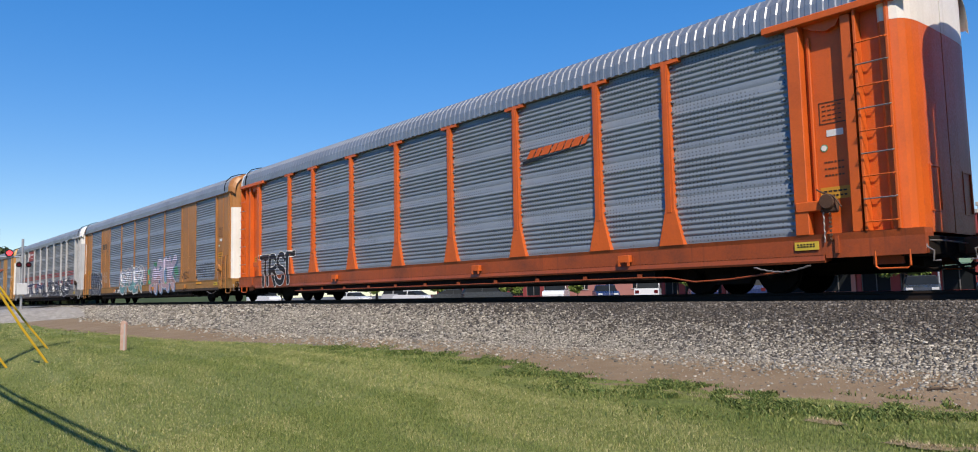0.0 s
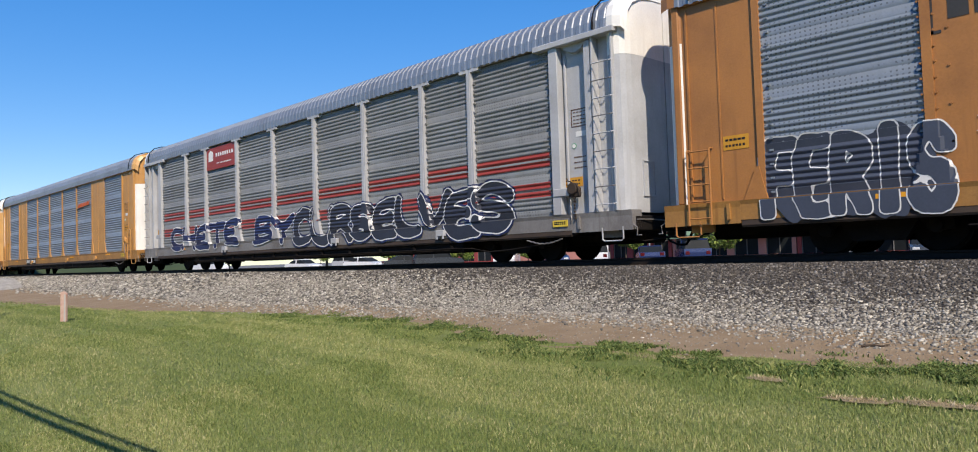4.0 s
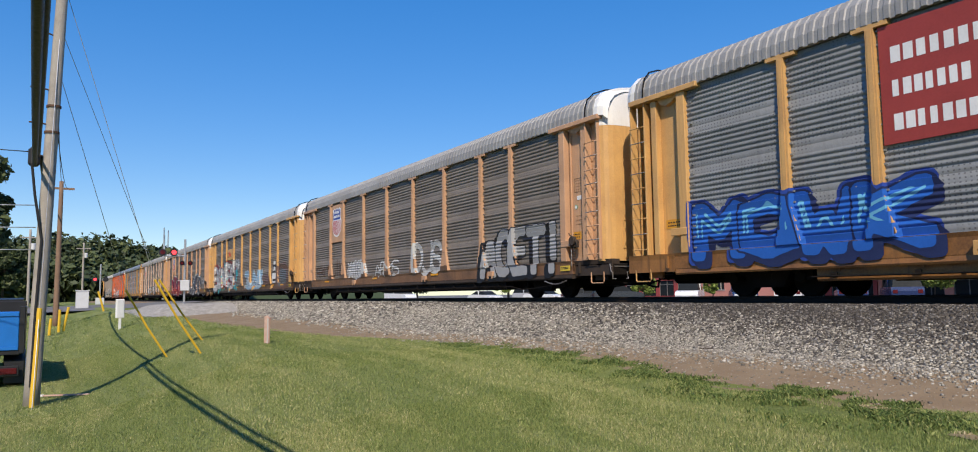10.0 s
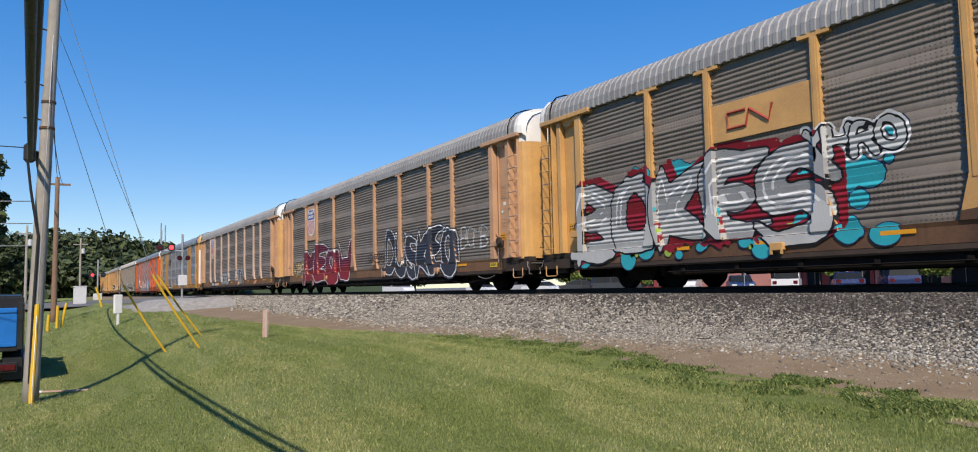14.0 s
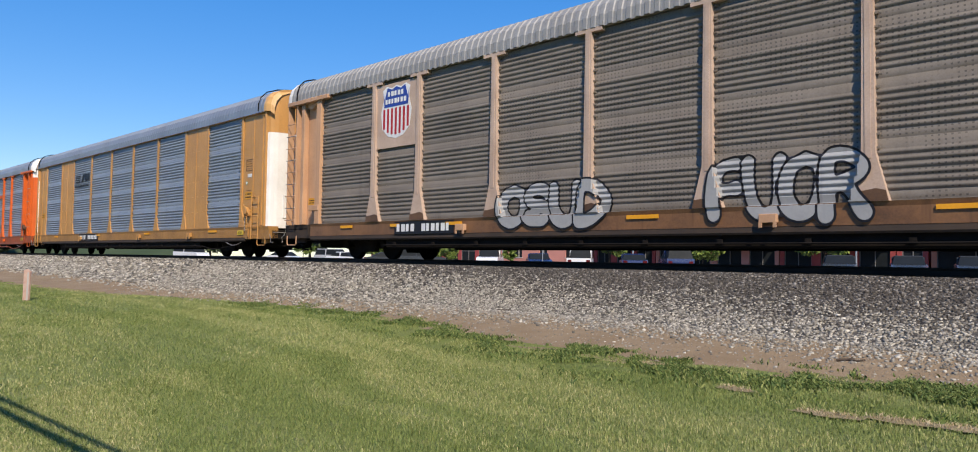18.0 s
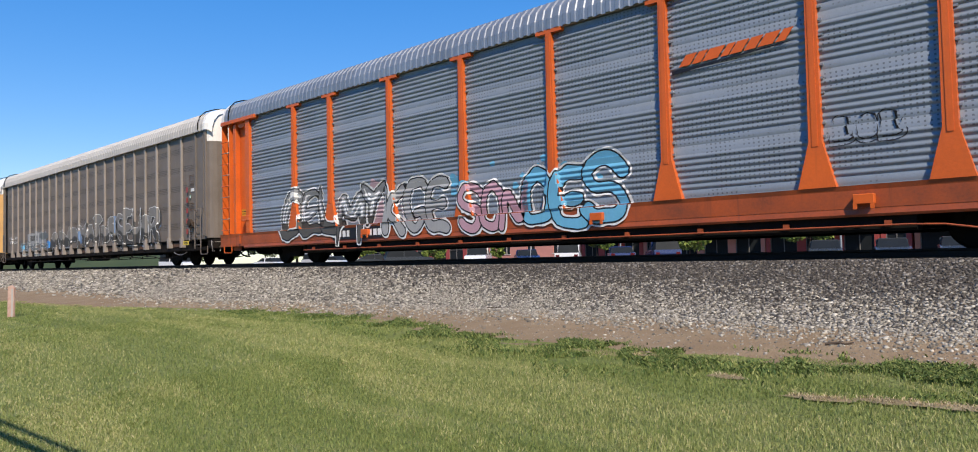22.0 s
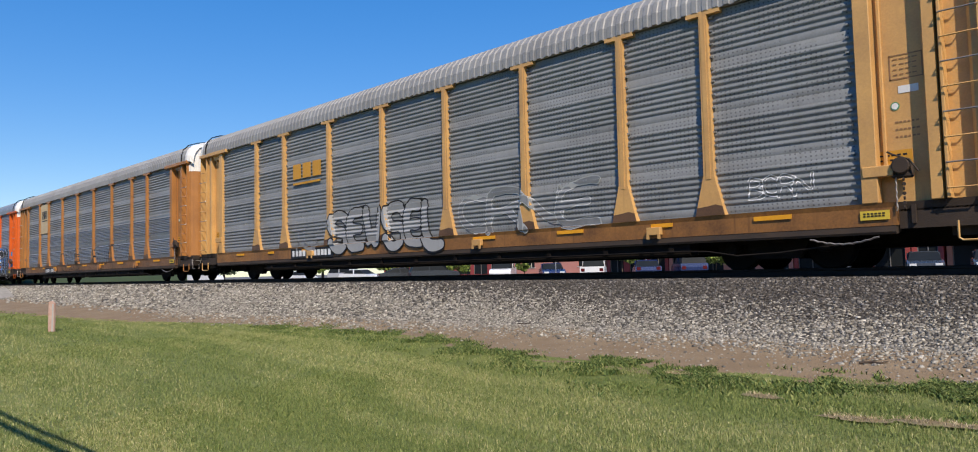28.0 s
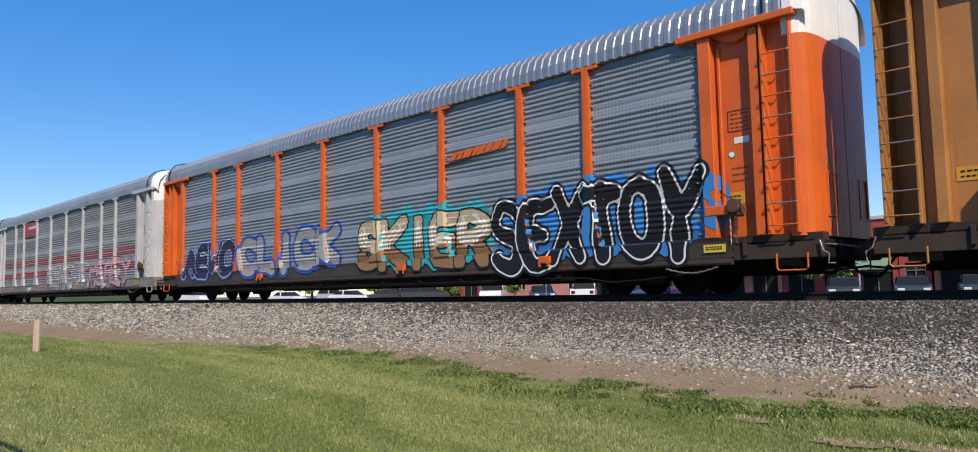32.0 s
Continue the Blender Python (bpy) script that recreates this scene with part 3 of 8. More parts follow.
def turf(n, x0, x1, y0, h, w):
    x = rs.uniform(x0, x1, n)
    r = rim_many(x)
    y = y0 + (r - y0) * rs.uniform(0, 1, n)
    keep = ~((y > r - 1.1) & (ripple(x * 1.3, y * 1.6, 4.0) > 0.25) & (rs.uniform(0, 1, n) < 0.9)) & ~(in_bare(x, y) & (rs.uniform(0, 1, n) < 0.7))
    keep &= np.minimum(np.clip((y - y0) / 1.6, 0, 1), np.clip((x1 - x) / 2.0, 0, 1)) > rs.uniform(0, 1, n)
    x, y = x[keep], y[keep]
    k = len(x)
    tall = 1 + 0.35 * ripple(x, y, 1.0)
    return np.stack([x, y, ground_many(x, y)], 1), h * rs.uniform(0.5, 1.4, k) * tall, w * rs.uniform(0.7, 1.3, k)


lots = [turf(400000, -9.5, 3.0, -0.8, 0.018, 0.0023), turf(150000, -17, -6.5, -1.8, 0.022, 0.0034), turf(98000, -32, -13.5, -2.8, 0.022, 0.005), turf(16000, -56, -30, -4.0, 0.035, 0.014)]
gp, gh, gw = np.concatenate([q[0] for q in lots]), np.concatenate([q[1] for q in lots]), np.concatenate([q[2] for q in lots])
streak = np.sin(1.6 * gp[:, 1] + 0.22 * gp[:, 0] + 1.2 * np.sin(gp[:, 0] * 0.13) + 0.9 * ripple(gp[:, 0] * 0.4, gp[:, 1] * 0.5, 3.0))
fine = np.sin(6.1 * gp[:, 1] + 0.84 * gp[:, 0] + 4.6 * np.sin(gp[:, 0] * 0.13) + 2.2 * ripple(gp[:, 0] * 0.5, gp[:, 1] * 0.6, 6.0))
pale = 0.40 + 0.45 * streak + 0.34 * fine + 0.38 * ripple(gp[:, 0] * 0.35, gp[:, 1] * 0.8, 5.0) + 0.25 * ripple(gp[:, 0] * 1.3, gp[:, 1] * 2.9, 8.0) > rs.uniform(0, 1, len(gp))
blades("lawn_grass", "short mown green grass with paler mowing streaks", gp[~pale], gh[~pale], gw[~pale], M["grass"], 7, 1.7)
blades("pale_lawn_grass", "drier straw-tinted blades in the mowing streaks", gp[pale], gh[pale], gw[pale], M["grass_pale"], 17, 1.7)
x = np.concatenate([rs.uniform(-18, 4, 60000), rs.uniform(-7, 1, 45000)])
y = rim_many(x) - np.abs(rs.normal(0, 0.5, len(x))) + 0.12 + rs.normal(0, 0.12, len(x))
keep = (ripple(x * 1.1, y * 1.5, 9.0) + 0.5 * ripple(x * 3.1, y * 3.7, 2.0) > 0.12 + 0.25 * rs.uniform(-1, 1, len(x))) & ~in_bare(x, y)
x, y = x[keep], y[keep]
blades("edge_weeds", "taller dark green weeds along the lawn's edge", np.stack([x, y, ground_many(x, y)], 1), rs.uniform(0.012, 0.05, len(x)), rs.uniform(0.005, 0.013, len(x)), M["weed"], 8, 2.2)

M["straw_soil"] = varied("straw_covered_soil", (0.2, 0.155, 0.085), (0.33, 0.27, 0.16), 0.95, 0.0, 4.0, 60.0, 0.9, 0.02)
for cx, cy, a, b in BARE:
    v = [(cx, cy, ground(cx, cy) + 0.028)] + [(cx + a * 1.1 * math.cos(k * 0.3491) * (1 + 0.18 * math.sin(k * 2.3 + cx)), cy + b * 1.1 * math.sin(k * 0.3491) * (1 + 0.2 * math.sin(k * 1.7 + cx)), 0) for k in range(18)]
    v = [v[0]] + [(x, y, ground(x, y) + 0.004) for x, y, _ in v[1:]]
    tagged(new("bare_patch", mesh_from("bare_patch", v, [(0, k, k % 18 + 1) for k in range(1, 19)], M["straw_soil"], True)), "scuffed bare soil with dry straw at the lawn's edge", kind="structure")
x, y = rs.uniform(-6, 0, 26000), rs.uniform(6.9, 8.2, 26000)
keep = in_bare(x, y)
x, y = x[keep], y[keep]
M["straw"] = grass_material("dry_straw", [(0.0, (0.36, 0.27, 0.14)), (1.0, (0.62, 0.52, 0.33)), (0.5, (0.48, 0.38, 0.22))])
blades("dry_straw", "dry straw scattered on bare soil", np.stack([x, y, ground_many(x, y) + 0.02], 1), rs.uniform(0.008, 0.03, len(x)), rs.uniform(0.002, 0.004, len(x)), M["straw"], 18, 3.0)

# ================= train =================
ZB, ZT, W = 1.05, 5.03, 1.60        # deck and eave above the rail, half width over the posts
PITCH = 28.7
POSTS = (-9.04, -7.06, -4.24, -1.40, 1.40, 4.24, 7.06, 9.04)
BAYS = (-11.79,) + POSTS + (11.79,)
ROOF = [(1.60, 5.01), (1.588, 5.26), (1.51, 5.50), (1.31, 5.71), (0.95, 5.84), (0.45, 5.90), (0.0, 5.915)]
_cache = {}


def shared(key, material, build, smooth=False):
    k = (key, material.name)
    if k not in _cache:
        s = Shape()
        build(s)
        _cache[k] = s.mesh(key, material, smooth)
    return _cache[k]


def corrugation(z0, z1, panels, ribs, depth):
    """Profile from bottom to top: in each panel a flat lapped strip, round ribs, and a flat strip."""
    out = []
    h = (z1 - z0) / panels
    for p in range(panels):
        a = z0 + p * h
        flat = h * 0.30
        out += [(-0.018, a), (0.014, a + 0.006), (0.012, a + 0.02), (-0.016, a + flat * 0.47)]
        r = (h - flat) / ribs
        for i in range(ribs):
            b = a + flat * 0.5 + i * r
            out += [(-depth * (0.5 - 0.5 * math.cos(6.28319 * q / 6)), b + r * q / 6) for q in range(6)]
        out += [(0.012, a + h - flat * 0.47)]
    out += [(0.0, z1)]
    return out


def bay_panel(s, x0, x1, sy, ribs=6, top=ZT - 0.03):
    prof = [(sy * (1.485 - d), z) for d, z in corrugation(ZB + 0.01, top, 4, ribs, 0.028)]
    s.sheet(prof, x0, x1)
    s.smooth_n = len(s.f)
    s.sheet([(y - sy * 0.03, z) for y, z in prof[::6]], x0, x1)
    for p in range(4):
        z = ZB + 0.01 + (top - ZB - 0.01) * p / 4
        n = 2 if x1 - x0 < 2.2 else 4
        for k in range(n):
            if p:
                s.disc((x0 + (x1 - x0) * (k + 0.5) / n, sy * 1.49, z + 0.01), "y", 0.017, 0.02, 5)
        for d in (0.1, 0.36, 0.62, 0.88):
            for x in (x0 + 0.125, x1 - 0.125):
                s.box(x - 0.035, min(sy * 1.5, sy * 1.53), z + d * 0.98 - 0.018, x + 0.035, max(sy * 1.5, sy * 1.53), z + d * 0.98 + 0.018)


def smooth_panel(s, x0, x1, sy):
    y = sy * 1.5
    s.box(x0, y - 0.02, ZB, x1, y + 0.02, ZT - 0.02)
    xm = (x0 + x1) / 2
    s.box(xm - 0.012, y + sy * 0.02, ZB + 0.03, xm + 0.012, y + sy * 0.032, ZT - 0.06)
    for x in (x0 + 0.3, xm - 0.22, xm + 0.22, x1 - 0.3):
        for z in (1.7, 2.3, 2.9, 3.5, 4.1):
            s.disc((x, y + sy * 0.026, z), "y", 0.022, 0.02, 6)


def t_post(s, x, sy, w=0.19, flare=0.62):
    """A post with a broad cap at the eave and a flared foot."""
    y0, y1 = sy * 1.45, sy * W
    lo, hi = min(y0, y1), max(y0, y1)
    h = w / 2
    out = [(x - flare / 2, ZB), (x + flare / 2, ZB), (x + h * 1.15, ZB + 0.78), (x + h * 0.85, ZT - 0.09), (x + 0.36, ZT - 0.09), (x + 0.36, ZT), (x - 0.36, ZT), (x - 0.36, ZT - 0.09), (x - h * 0.85, ZT - 0.09), (x - h * 1.15, ZB + 0.78)]
    s.prism(out, "y", lo, hi)
    s.box(x - h * 0.5, y1, ZB + 0.7, x + h * 0.5, y1 + sy * 0.012, ZT - 0.12)


def foot_dirt(s, x, sy):
    """Thin dark overlay for the dirt on a post's flared foot."""
    y0, y1 = sy * W, sy * (W + 0.008)
    s.prism([(x - 0.30, ZB + 0.005), (x + 0.30, ZB + 0.005), (x + 0.265, ZB + 0.17), (x + 0.12, ZB + 0.21), (x - 0.06, ZB + 0.18), (x - 0.27, ZB + 0.16)], "y", min(y0, y1), max(y0, y1))


def slim_post(s, x, sy, w=0.15, flare=0.5):
    y0, y1 = sy * 1.45, sy * 1.545
    h = w / 2
    s.prism([(x - flare / 2, ZB), (x + flare / 2, ZB), (x + h, ZB + 0.6), (x + h, ZT), (x - h, ZT), (x - h, ZB + 0.6)], "y", min(y0, y1), max(y0, y1))
    for k in range(12):
        z = ZB + 0.7 + k * 0.25
        for d in (-h - 0.03, h + 0.03):
            s.disc((x + d, y1 - sy * 0.02, z), "y", 0.02, 0.03, 6)


def mirrored_box(s, sx, sy, x0, y0, z0, x1, y1, z1, c=0.012):
    s.box(min(sx * x0, sx * x1), min(sy * y0, sy * y1), z0, max(sx * x0, sx * x1), max(sy * y0, sy * y1), z1, c)


# Behind the ladder at the trailing end the sheet steps back in a recess.
RECESS = (
    ("end_sheet", (12.02, 1.34, 13.17, 1.38)),
    ("recess_side", (13.13, 0.94, 13.17, 1.338)),
    ("recess_back", (13.13, 0.90, 13.70, 0.938)),
    ("recess_end", (13.66, 0.94, 13.70, 1.34)),
)


# Pieces of an open end bay: name, builder.
END_PIECES = (
    ("corner_post", lambda s, sx, sy: mirrored_box(s, sx, sy, 11.79, 1.40, ZB, 12.05, W, ZT - 0.1)),
    ("stiffener", lambda s, sx, sy: mirrored_box(s, sx, sy, 12.80, 1.38, ZB, 12.98, 1.56, ZT - 0.12)),
    ("seam", lambda s, sx, sy: mirrored_box(s, sx, sy, 12.10, 1.38, ZB + 0.55, 12.16, 1.43, ZT - 0.3)),
    ("header_beam", lambda s, sx, sy: mirrored_box(s, sx, sy, 11.35, 1.36, ZT - 0.1, 13.70, 1.66, ZT + 0.03)),
    ("bracket_shelf", lambda s, sx, sy: mirrored_box(s, sx, sy, 11.82, 1.36, ZB + 0.42, 12.35, 1.62, ZB + 0.6)),
    ("scoop_plate", lambda s, sx, sy: s.prism([(sx * 12.05, ZT - 0.1), (sx * 12.78, ZT - 0.1), (sx * 12.70, ZT - 0.24), (sx * 12.5, ZT - 0.3), (sx * 12.3, ZT - 0.24)], "y", *sorted((sy * 1.38, sy * 1.5)))),
)


LADDER = {1: (13.03, 13.56), -1: (13.17, 13.68)}


def tall_ladder(s, sx, sy, k):
    """One upright of the tall ladder."""
    for x in (LADDER[sx][k],):
        s.box(min(sx * x, sx * (x + 0.05)), min(sy * 1.38, sy * W), ZB, max(sx * x, sx * (x + 0.05)), max(sy * 1.38, sy * W), ZT - 0.1, 0.008)


def ladder_rung(s, sx, sy, z):
    y, a, b = sy * (W + 0.005), LADDER[sx][0] + 0.02, LADDER[sx][1] + 0.03
    s.tube([(sx * a, y - sy * 0.03, z + 0.02), (sx * (a + 0.02), y + sy * 0.05, z), (sx * (b - 0.02), y + sy * 0.05, z), (sx * b, y - sy * 0.03, z + 0.02)], 0.014, 6)


def short_ladder(s, sx, sy, x):
    """One upright of the short ladder."""
    s.tube([(sx * x, sy * 1.5, 2.12), (sx * x, sy * 1.64, 2.1), (sx * x, sy * 1.64, 0.62)], 0.02, 6)


def short_rung(s, sx, sy, z):
    s.tube([(sx * 12.86, sy * 1.64, z), (sx * 13.34, sy * 1.64, z)], 0.016, 6)


def flush_end(s, sx, sy, k, xa=11.79):
    """One piece of the flush end bay: sheet, edge strip, seam or corner bar."""
    def bx(x0, y0, z0, x1, y1, z1, c=0.0):
        s.box(min(sx * x0, sx * x1), min(sy * y0, sy * y1), z0, max(sx * x0, sx * x1), max(sy * y0, sy * y1), z1, c)
    if k == 0:
        bx(xa, 1.46, ZB - 0.08, 13.5, 1.50, ZT - 0.02)
    if k == 1:
        bx(xa, 1.50, ZB, min(xa + 0.13, 13.46), 1.545, ZT - 0.02)
    if k == 2:
        bx(max(12.65, xa + 0.02), 1.50, ZB + 0.05, max(12.68, xa + 0.03), 1.515, ZT - 0.1)
    if k == 3:
        bx(13.46, 1.46, ZB, 13.62, 1.57, ZT + 0.12, 0.02)
    if k == 2:
        bx(13.30, 1.50, ZB + 0.05, 13.34, 1.53, ZT - 0.1)
    if k == 4:
        s.prism([(sx * 11.76, ZB), (sx * 12.22, ZB), (sx * 11.96, ZB + 0.6), (sx * 11.90, ZB + 0.6)], "y", *sorted((sy * 1.5, sy * 1.56)))


def end_path():
    pts = [(13.46, 1.53), (13.60, 1.515), (13.72, 1.46), (13.80, 1.36), (13.85, 1.22), (13.88, 1.0), (13.90, 0.5), (13.90, 0.02)]
    return pts


def roof_z(y):
    return float(np.interp(abs(y), [p[0] for p in ROOF][::-1], [p[1] for p in ROOF][::-1]))


def door_leaf(s, sx, sy, z0, z1, out=0.0, inset=False):
    """One curved leaf of the end doors between two heights, with a return edge."""
    path = [(x, y * 0.58) for x, y in end_path()] if inset else end_path()
    v, n = [], len(path)
    for k, (x, y) in enumerate(path):
        d = Vector((0, 1)) if k < 2 else Vector((1, 0)) if k > 4 else Vector((0.7, 0.7))
        top = min(z1, roof_z(y) + 0.0)
        for z in (z0, top):
            v.append((sx * (x + out * d.x), sy * (y + out * d.y), z))
    f = [(2 * i, 2 * i + 2, 2 * i + 3, 2 * i + 1) for i in range(n - 1)]
    for k, (x, y) in enumerate(path):
        top = min(z1, roof_z(y))
        for z in (z0, top):
            v.append((sx * (x - 0.05), sy * max(y - 0.05, 0.02), z))
    m = 2 * n
    f += [(m + 2 * i, m + 2 * i + 2, m + 2 * i + 3, m + 2 * i + 1) for i in range(n - 1)]
    f += [(2 * i + 1, 2 * i + 3, m + 2 * i + 3, m + 2 * i + 1) for i in range(n - 1)]
    f += [(0, 1, m + 1, m), (2 * n - 2, 2 * n - 1, m + 2 * n - 1, m + 2 * n - 2)]
    s.add(v, f)


def door_seam(s, sx, sy):
    """Low raised hatch and a hinge strip on an end door leaf."""
    for y0, y1, z0, z1 in ((0.55, 1.0, 1.35, 1.38), (0.55, 1.0, 2.12, 2.15), (0.55, 0.58, 1.38, 2.12), (0.97, 1.0, 1.38, 2.12)):
        mirrored_box(s, sx, sy, 13.86, y0, z0, 13.912, y1, z1, 0.0)


def roof_shell(s, x0=-13.54, x1=13.54):
    n = int(round((x1 - x0) / 0.225))
    xs, up = [], []
    for i in range(n):
        for d, h in ((0.0, 0.0), (0.035, 0.02), (0.165, 0.02), (0.2, 0.0)):
            xs.append(x0 + (x1 - x0) * (i + d / 0.3) / n)
            up.append(h)
    xs.append(x1), up.append(0.0)
    prof = ROOF + [(-y, z) for y, z in ROOF[-2::-1]]
    v = []
    for x, h in zip(xs, up):
        for j, (y, z) in enumerate(prof):
            hh = h
            v.append((x, y + hh * (0.6 if y > 0.9 else -0.6 if y < -0.9 else 0), z + hh))
    m = len(prof)
    s.add(v, [(i * m + j, i * m + j + 1, (i + 1) * m + j + 1, (i + 1) * m + j) for i in range(len(xs) - 1) for j in range(m - 1)])


def roof_cap(s, sx):
    prof = ROOF + [(-y, z) for y, z in ROOF[-2::-1]]
    m = len(prof)
    xs = (13.50, 13.66, 13.84, 13.92)
    v = [(sx * x, y * (1 - k), z - dz) for x, k, dz in zip(xs, (-0.012, -0.012, 0.03, 0.1), (-0.02, -0.02, 0.01, 0.12)) for y, z in prof]
    s.add(v, [(i * m + j, i * m + j + 1, (i + 1) * m + j + 1, (i + 1) * m + j) for i in range(3) for j in range(m - 1)])


def eave_beam(s, sy):
    s.box(-13.60, min(sy * 1.44, sy * 1.555), ZT - 0.015, 13.60, max(sy * 1.44, sy * 1.555), ZT + 0.13, 0.01)
    for k in range(-12, 12):
        s.box(k * 1.05 + 0.5, min(sy * 1.55, sy * 1.585), ZT + 0.005, k * 1.05 + 0.86, max(sy * 1.55, sy * 1.585), ZT + 0.03)


def side_sill(s, sy):
    out = [(sy * 1.30, 0.69), (sy * 1.56, 0.68), (sy * 1.56, 0.97), (sy * 1.585, ZB), (sy * 1.30, ZB)]
    s.prism(out, "x", -12.30, 12.30)


def end_sill(s, sx, sy, out):
    """The stepped sill under an end bay; out: how far it stands out."""
    s.prism([(sy * 1.20, 0.66), (sy * out, 0.62), (sy * out, 0.93), (sy * (out + 0.02), ZB), (sy * 1.20, ZB)], "x", *sorted((sx * 12.302, sx * 13.95)))
    mirrored_box(s, sx, sy, 12.5, out, 0.70, 12.56, out + 0.05, 1.0, 0.0)
    mirrored_box(s, sx, sy, 13.0, 1.24, 0.48, 13.5, 1.3, 0.64, 0.0)


def sill_lip(s, sy):
    """Lower flange of the side sill."""
    s.prism([(sy * 1.30, 0.58), (sy * 1.55, 0.54), (sy * 1.57, 0.58), (sy * 1.555, 0.66), (sy * 1.555, 0.678), (sy * 1.30, 0.687)], "x", -12.28, 12.28)


def roof_track(s, sx):
    """Dark door-guide bar bent over the roof near the end."""
    pts = [(sx * (13.15 + 0.3 * (1 - abs(y) / 1.6)), y * 1.03, z + 0.07) for y, z in ROOF + [(-y, z) for y, z in ROOF[-2::-1]]]
    s.tube(pts, 0.022, 5)


def lower_sill(s, sy):
    s.prism([(sy * 1.15, 0.3), (sy * 1.44, 0.3), (sy * 1.47, 0.34), (sy * 1.47, 0.55), (sy * 1.15, 0.57)], "x", -8.5, 8.5)
    s.prism([(sy * 1.15, 0.62), (sy * 1.34, 0.62), (sy * 1.34, 0.75), (sy * 1.15, 0.75)], "x", -12.9, 12.9)
    for k in range(-5, 6):
        s.box(k * 1.6 - 0.03, min(sy * 1.2, sy * 1.5), 0.5, k * 1.6 + 0.03, max(sy * 1.2, sy * 1.5), 0.62)


def sill_lug(s, x, sy):
    s.box(x - 0.16, min(sy * 1.57, sy * 1.68), 0.74, x + 0.16, max(sy * 1.57, sy * 1.68), 0.9, 0.01)
    s.box(x - 0.16, min(sy * 1.66, sy * 1.68), 0.66, x - 0.1, max(sy * 1.66, sy * 1.68), 0.76)
    s.box(x + 0.1, min(sy * 1.66, sy * 1.68), 0.66, x + 0.16, max(sy * 1.66, sy * 1.68), 0.76)


def underframe(s):
    s.prism([(-0.42, 0.95), (0.42, 0.95), (0.42, 0.42), (0.3, 0.34), (-0.3, 0.34), (-0.42, 0.42)], "x", -13.50, 13.50)
    s.box(-13.80, -1.46, 0.90, 13.80, 1.46, 0.965)
    for k in range(-8, 9):
        s.box(k * 1.5 - 0.05, -1.32, 0.55, k * 1.5 + 0.05, 1.32, 0.92)
    for sx in (-1, 1):
        s.box(min(sx * 13.50, sx * 13.95), -1.45, 0.6, max(sx * 13.50, sx * 13.95), 1.45, 0.93, 0.02)
    s.disc((2.6, 0.75, 0.52), "x", 0.2, 1.1, 14)
    s.disc((-1.5, -0.8, 0.5), "x", 0.17, 0.7, 14)


def brake_pipe(s, sy):
    y = sy * 1.52
    s.tube([(-8.6, y, 0.39), (-4, y, 0.385), (0, y, 0.39), (4, y, 0.385), (8.4, y, 0.39), (8.9, y, 0.37), (9.5, y * 0.98, 0.27), (10.3, y * 0.97, 0.3), (11.60, y, 0.42)], 0.019, 6)
    for k in range(-5, 6):
        s.box(k * 1.62 - 0.05, min(y, y - sy * 0.05), 0.37, k * 1.62 + 0.05, max(y, y - sy * 0.05), 0.47)


def coupler(s, sx):
    s.box(min(sx * 13.50, sx * 14.1), -0.09, 0.66, max(sx * 13.50, sx * 14.1), 0.09, 0.86, 0.02)
    s.box(min(sx * 14.05, sx * 14.34), -0.2, 0.6, max(sx * 14.05, sx * 14.34), 0.16, 0.92, 0.04)
    s.box(min(sx * 14.12, sx * 14.30), 0.1, 0.62, max(sx * 14.12, sx * 14.30), 0.24, 0.9, 0.03)


def brake_hose(s, sx):
    s.tube([(sx * 13.90, -0.5, 0.62), (sx * 14.0, -0.46, 0.52), (sx * 14.12, -0.4, 0.36), (sx * 14.24, -0.3, 0.28), (sx * 14.34, -0.22, 0.27)], 0.028, 6)
    s.tube([(sx * 13.20, -1.0, 0.5), (sx * 13.80, -0.9, 0.38), (sx * 14.40, -0.6, 0.45)], 0.022, 6)


def uncoupling_lever(s, sx, sy):
    s.tube([(sx * 13.9, sy * 1.5, 0.9), (sx * 13.96, sy * 1.52, 0.72), (sx * 14.06, sy * 1.54, 0.66), (sx * 14.04, sy * 1.53, 0.5), (sx * 14.14, sy * 1.5, 0.5)], 0.016, 6)
    s.tube([(sx * 13.92, sy * 1.5, 0.84), (sx * 14.02, sy * 0.9, 0.84), (sx * 14.15, sy * 0.25, 0.8)], 0.014, 6)


def step_iron(s, sx, sy):
    y = sy * 1.55
    s.tube([(sx * 13.15, y, 0.7), (sx * 13.15, y, 0.44), (sx * 13.20, y, 0.4), (sx * 13.65, y, 0.4), (sx * 13.70, y, 0.44), (sx * 13.70, y, 0.7)], 0.018, 6)


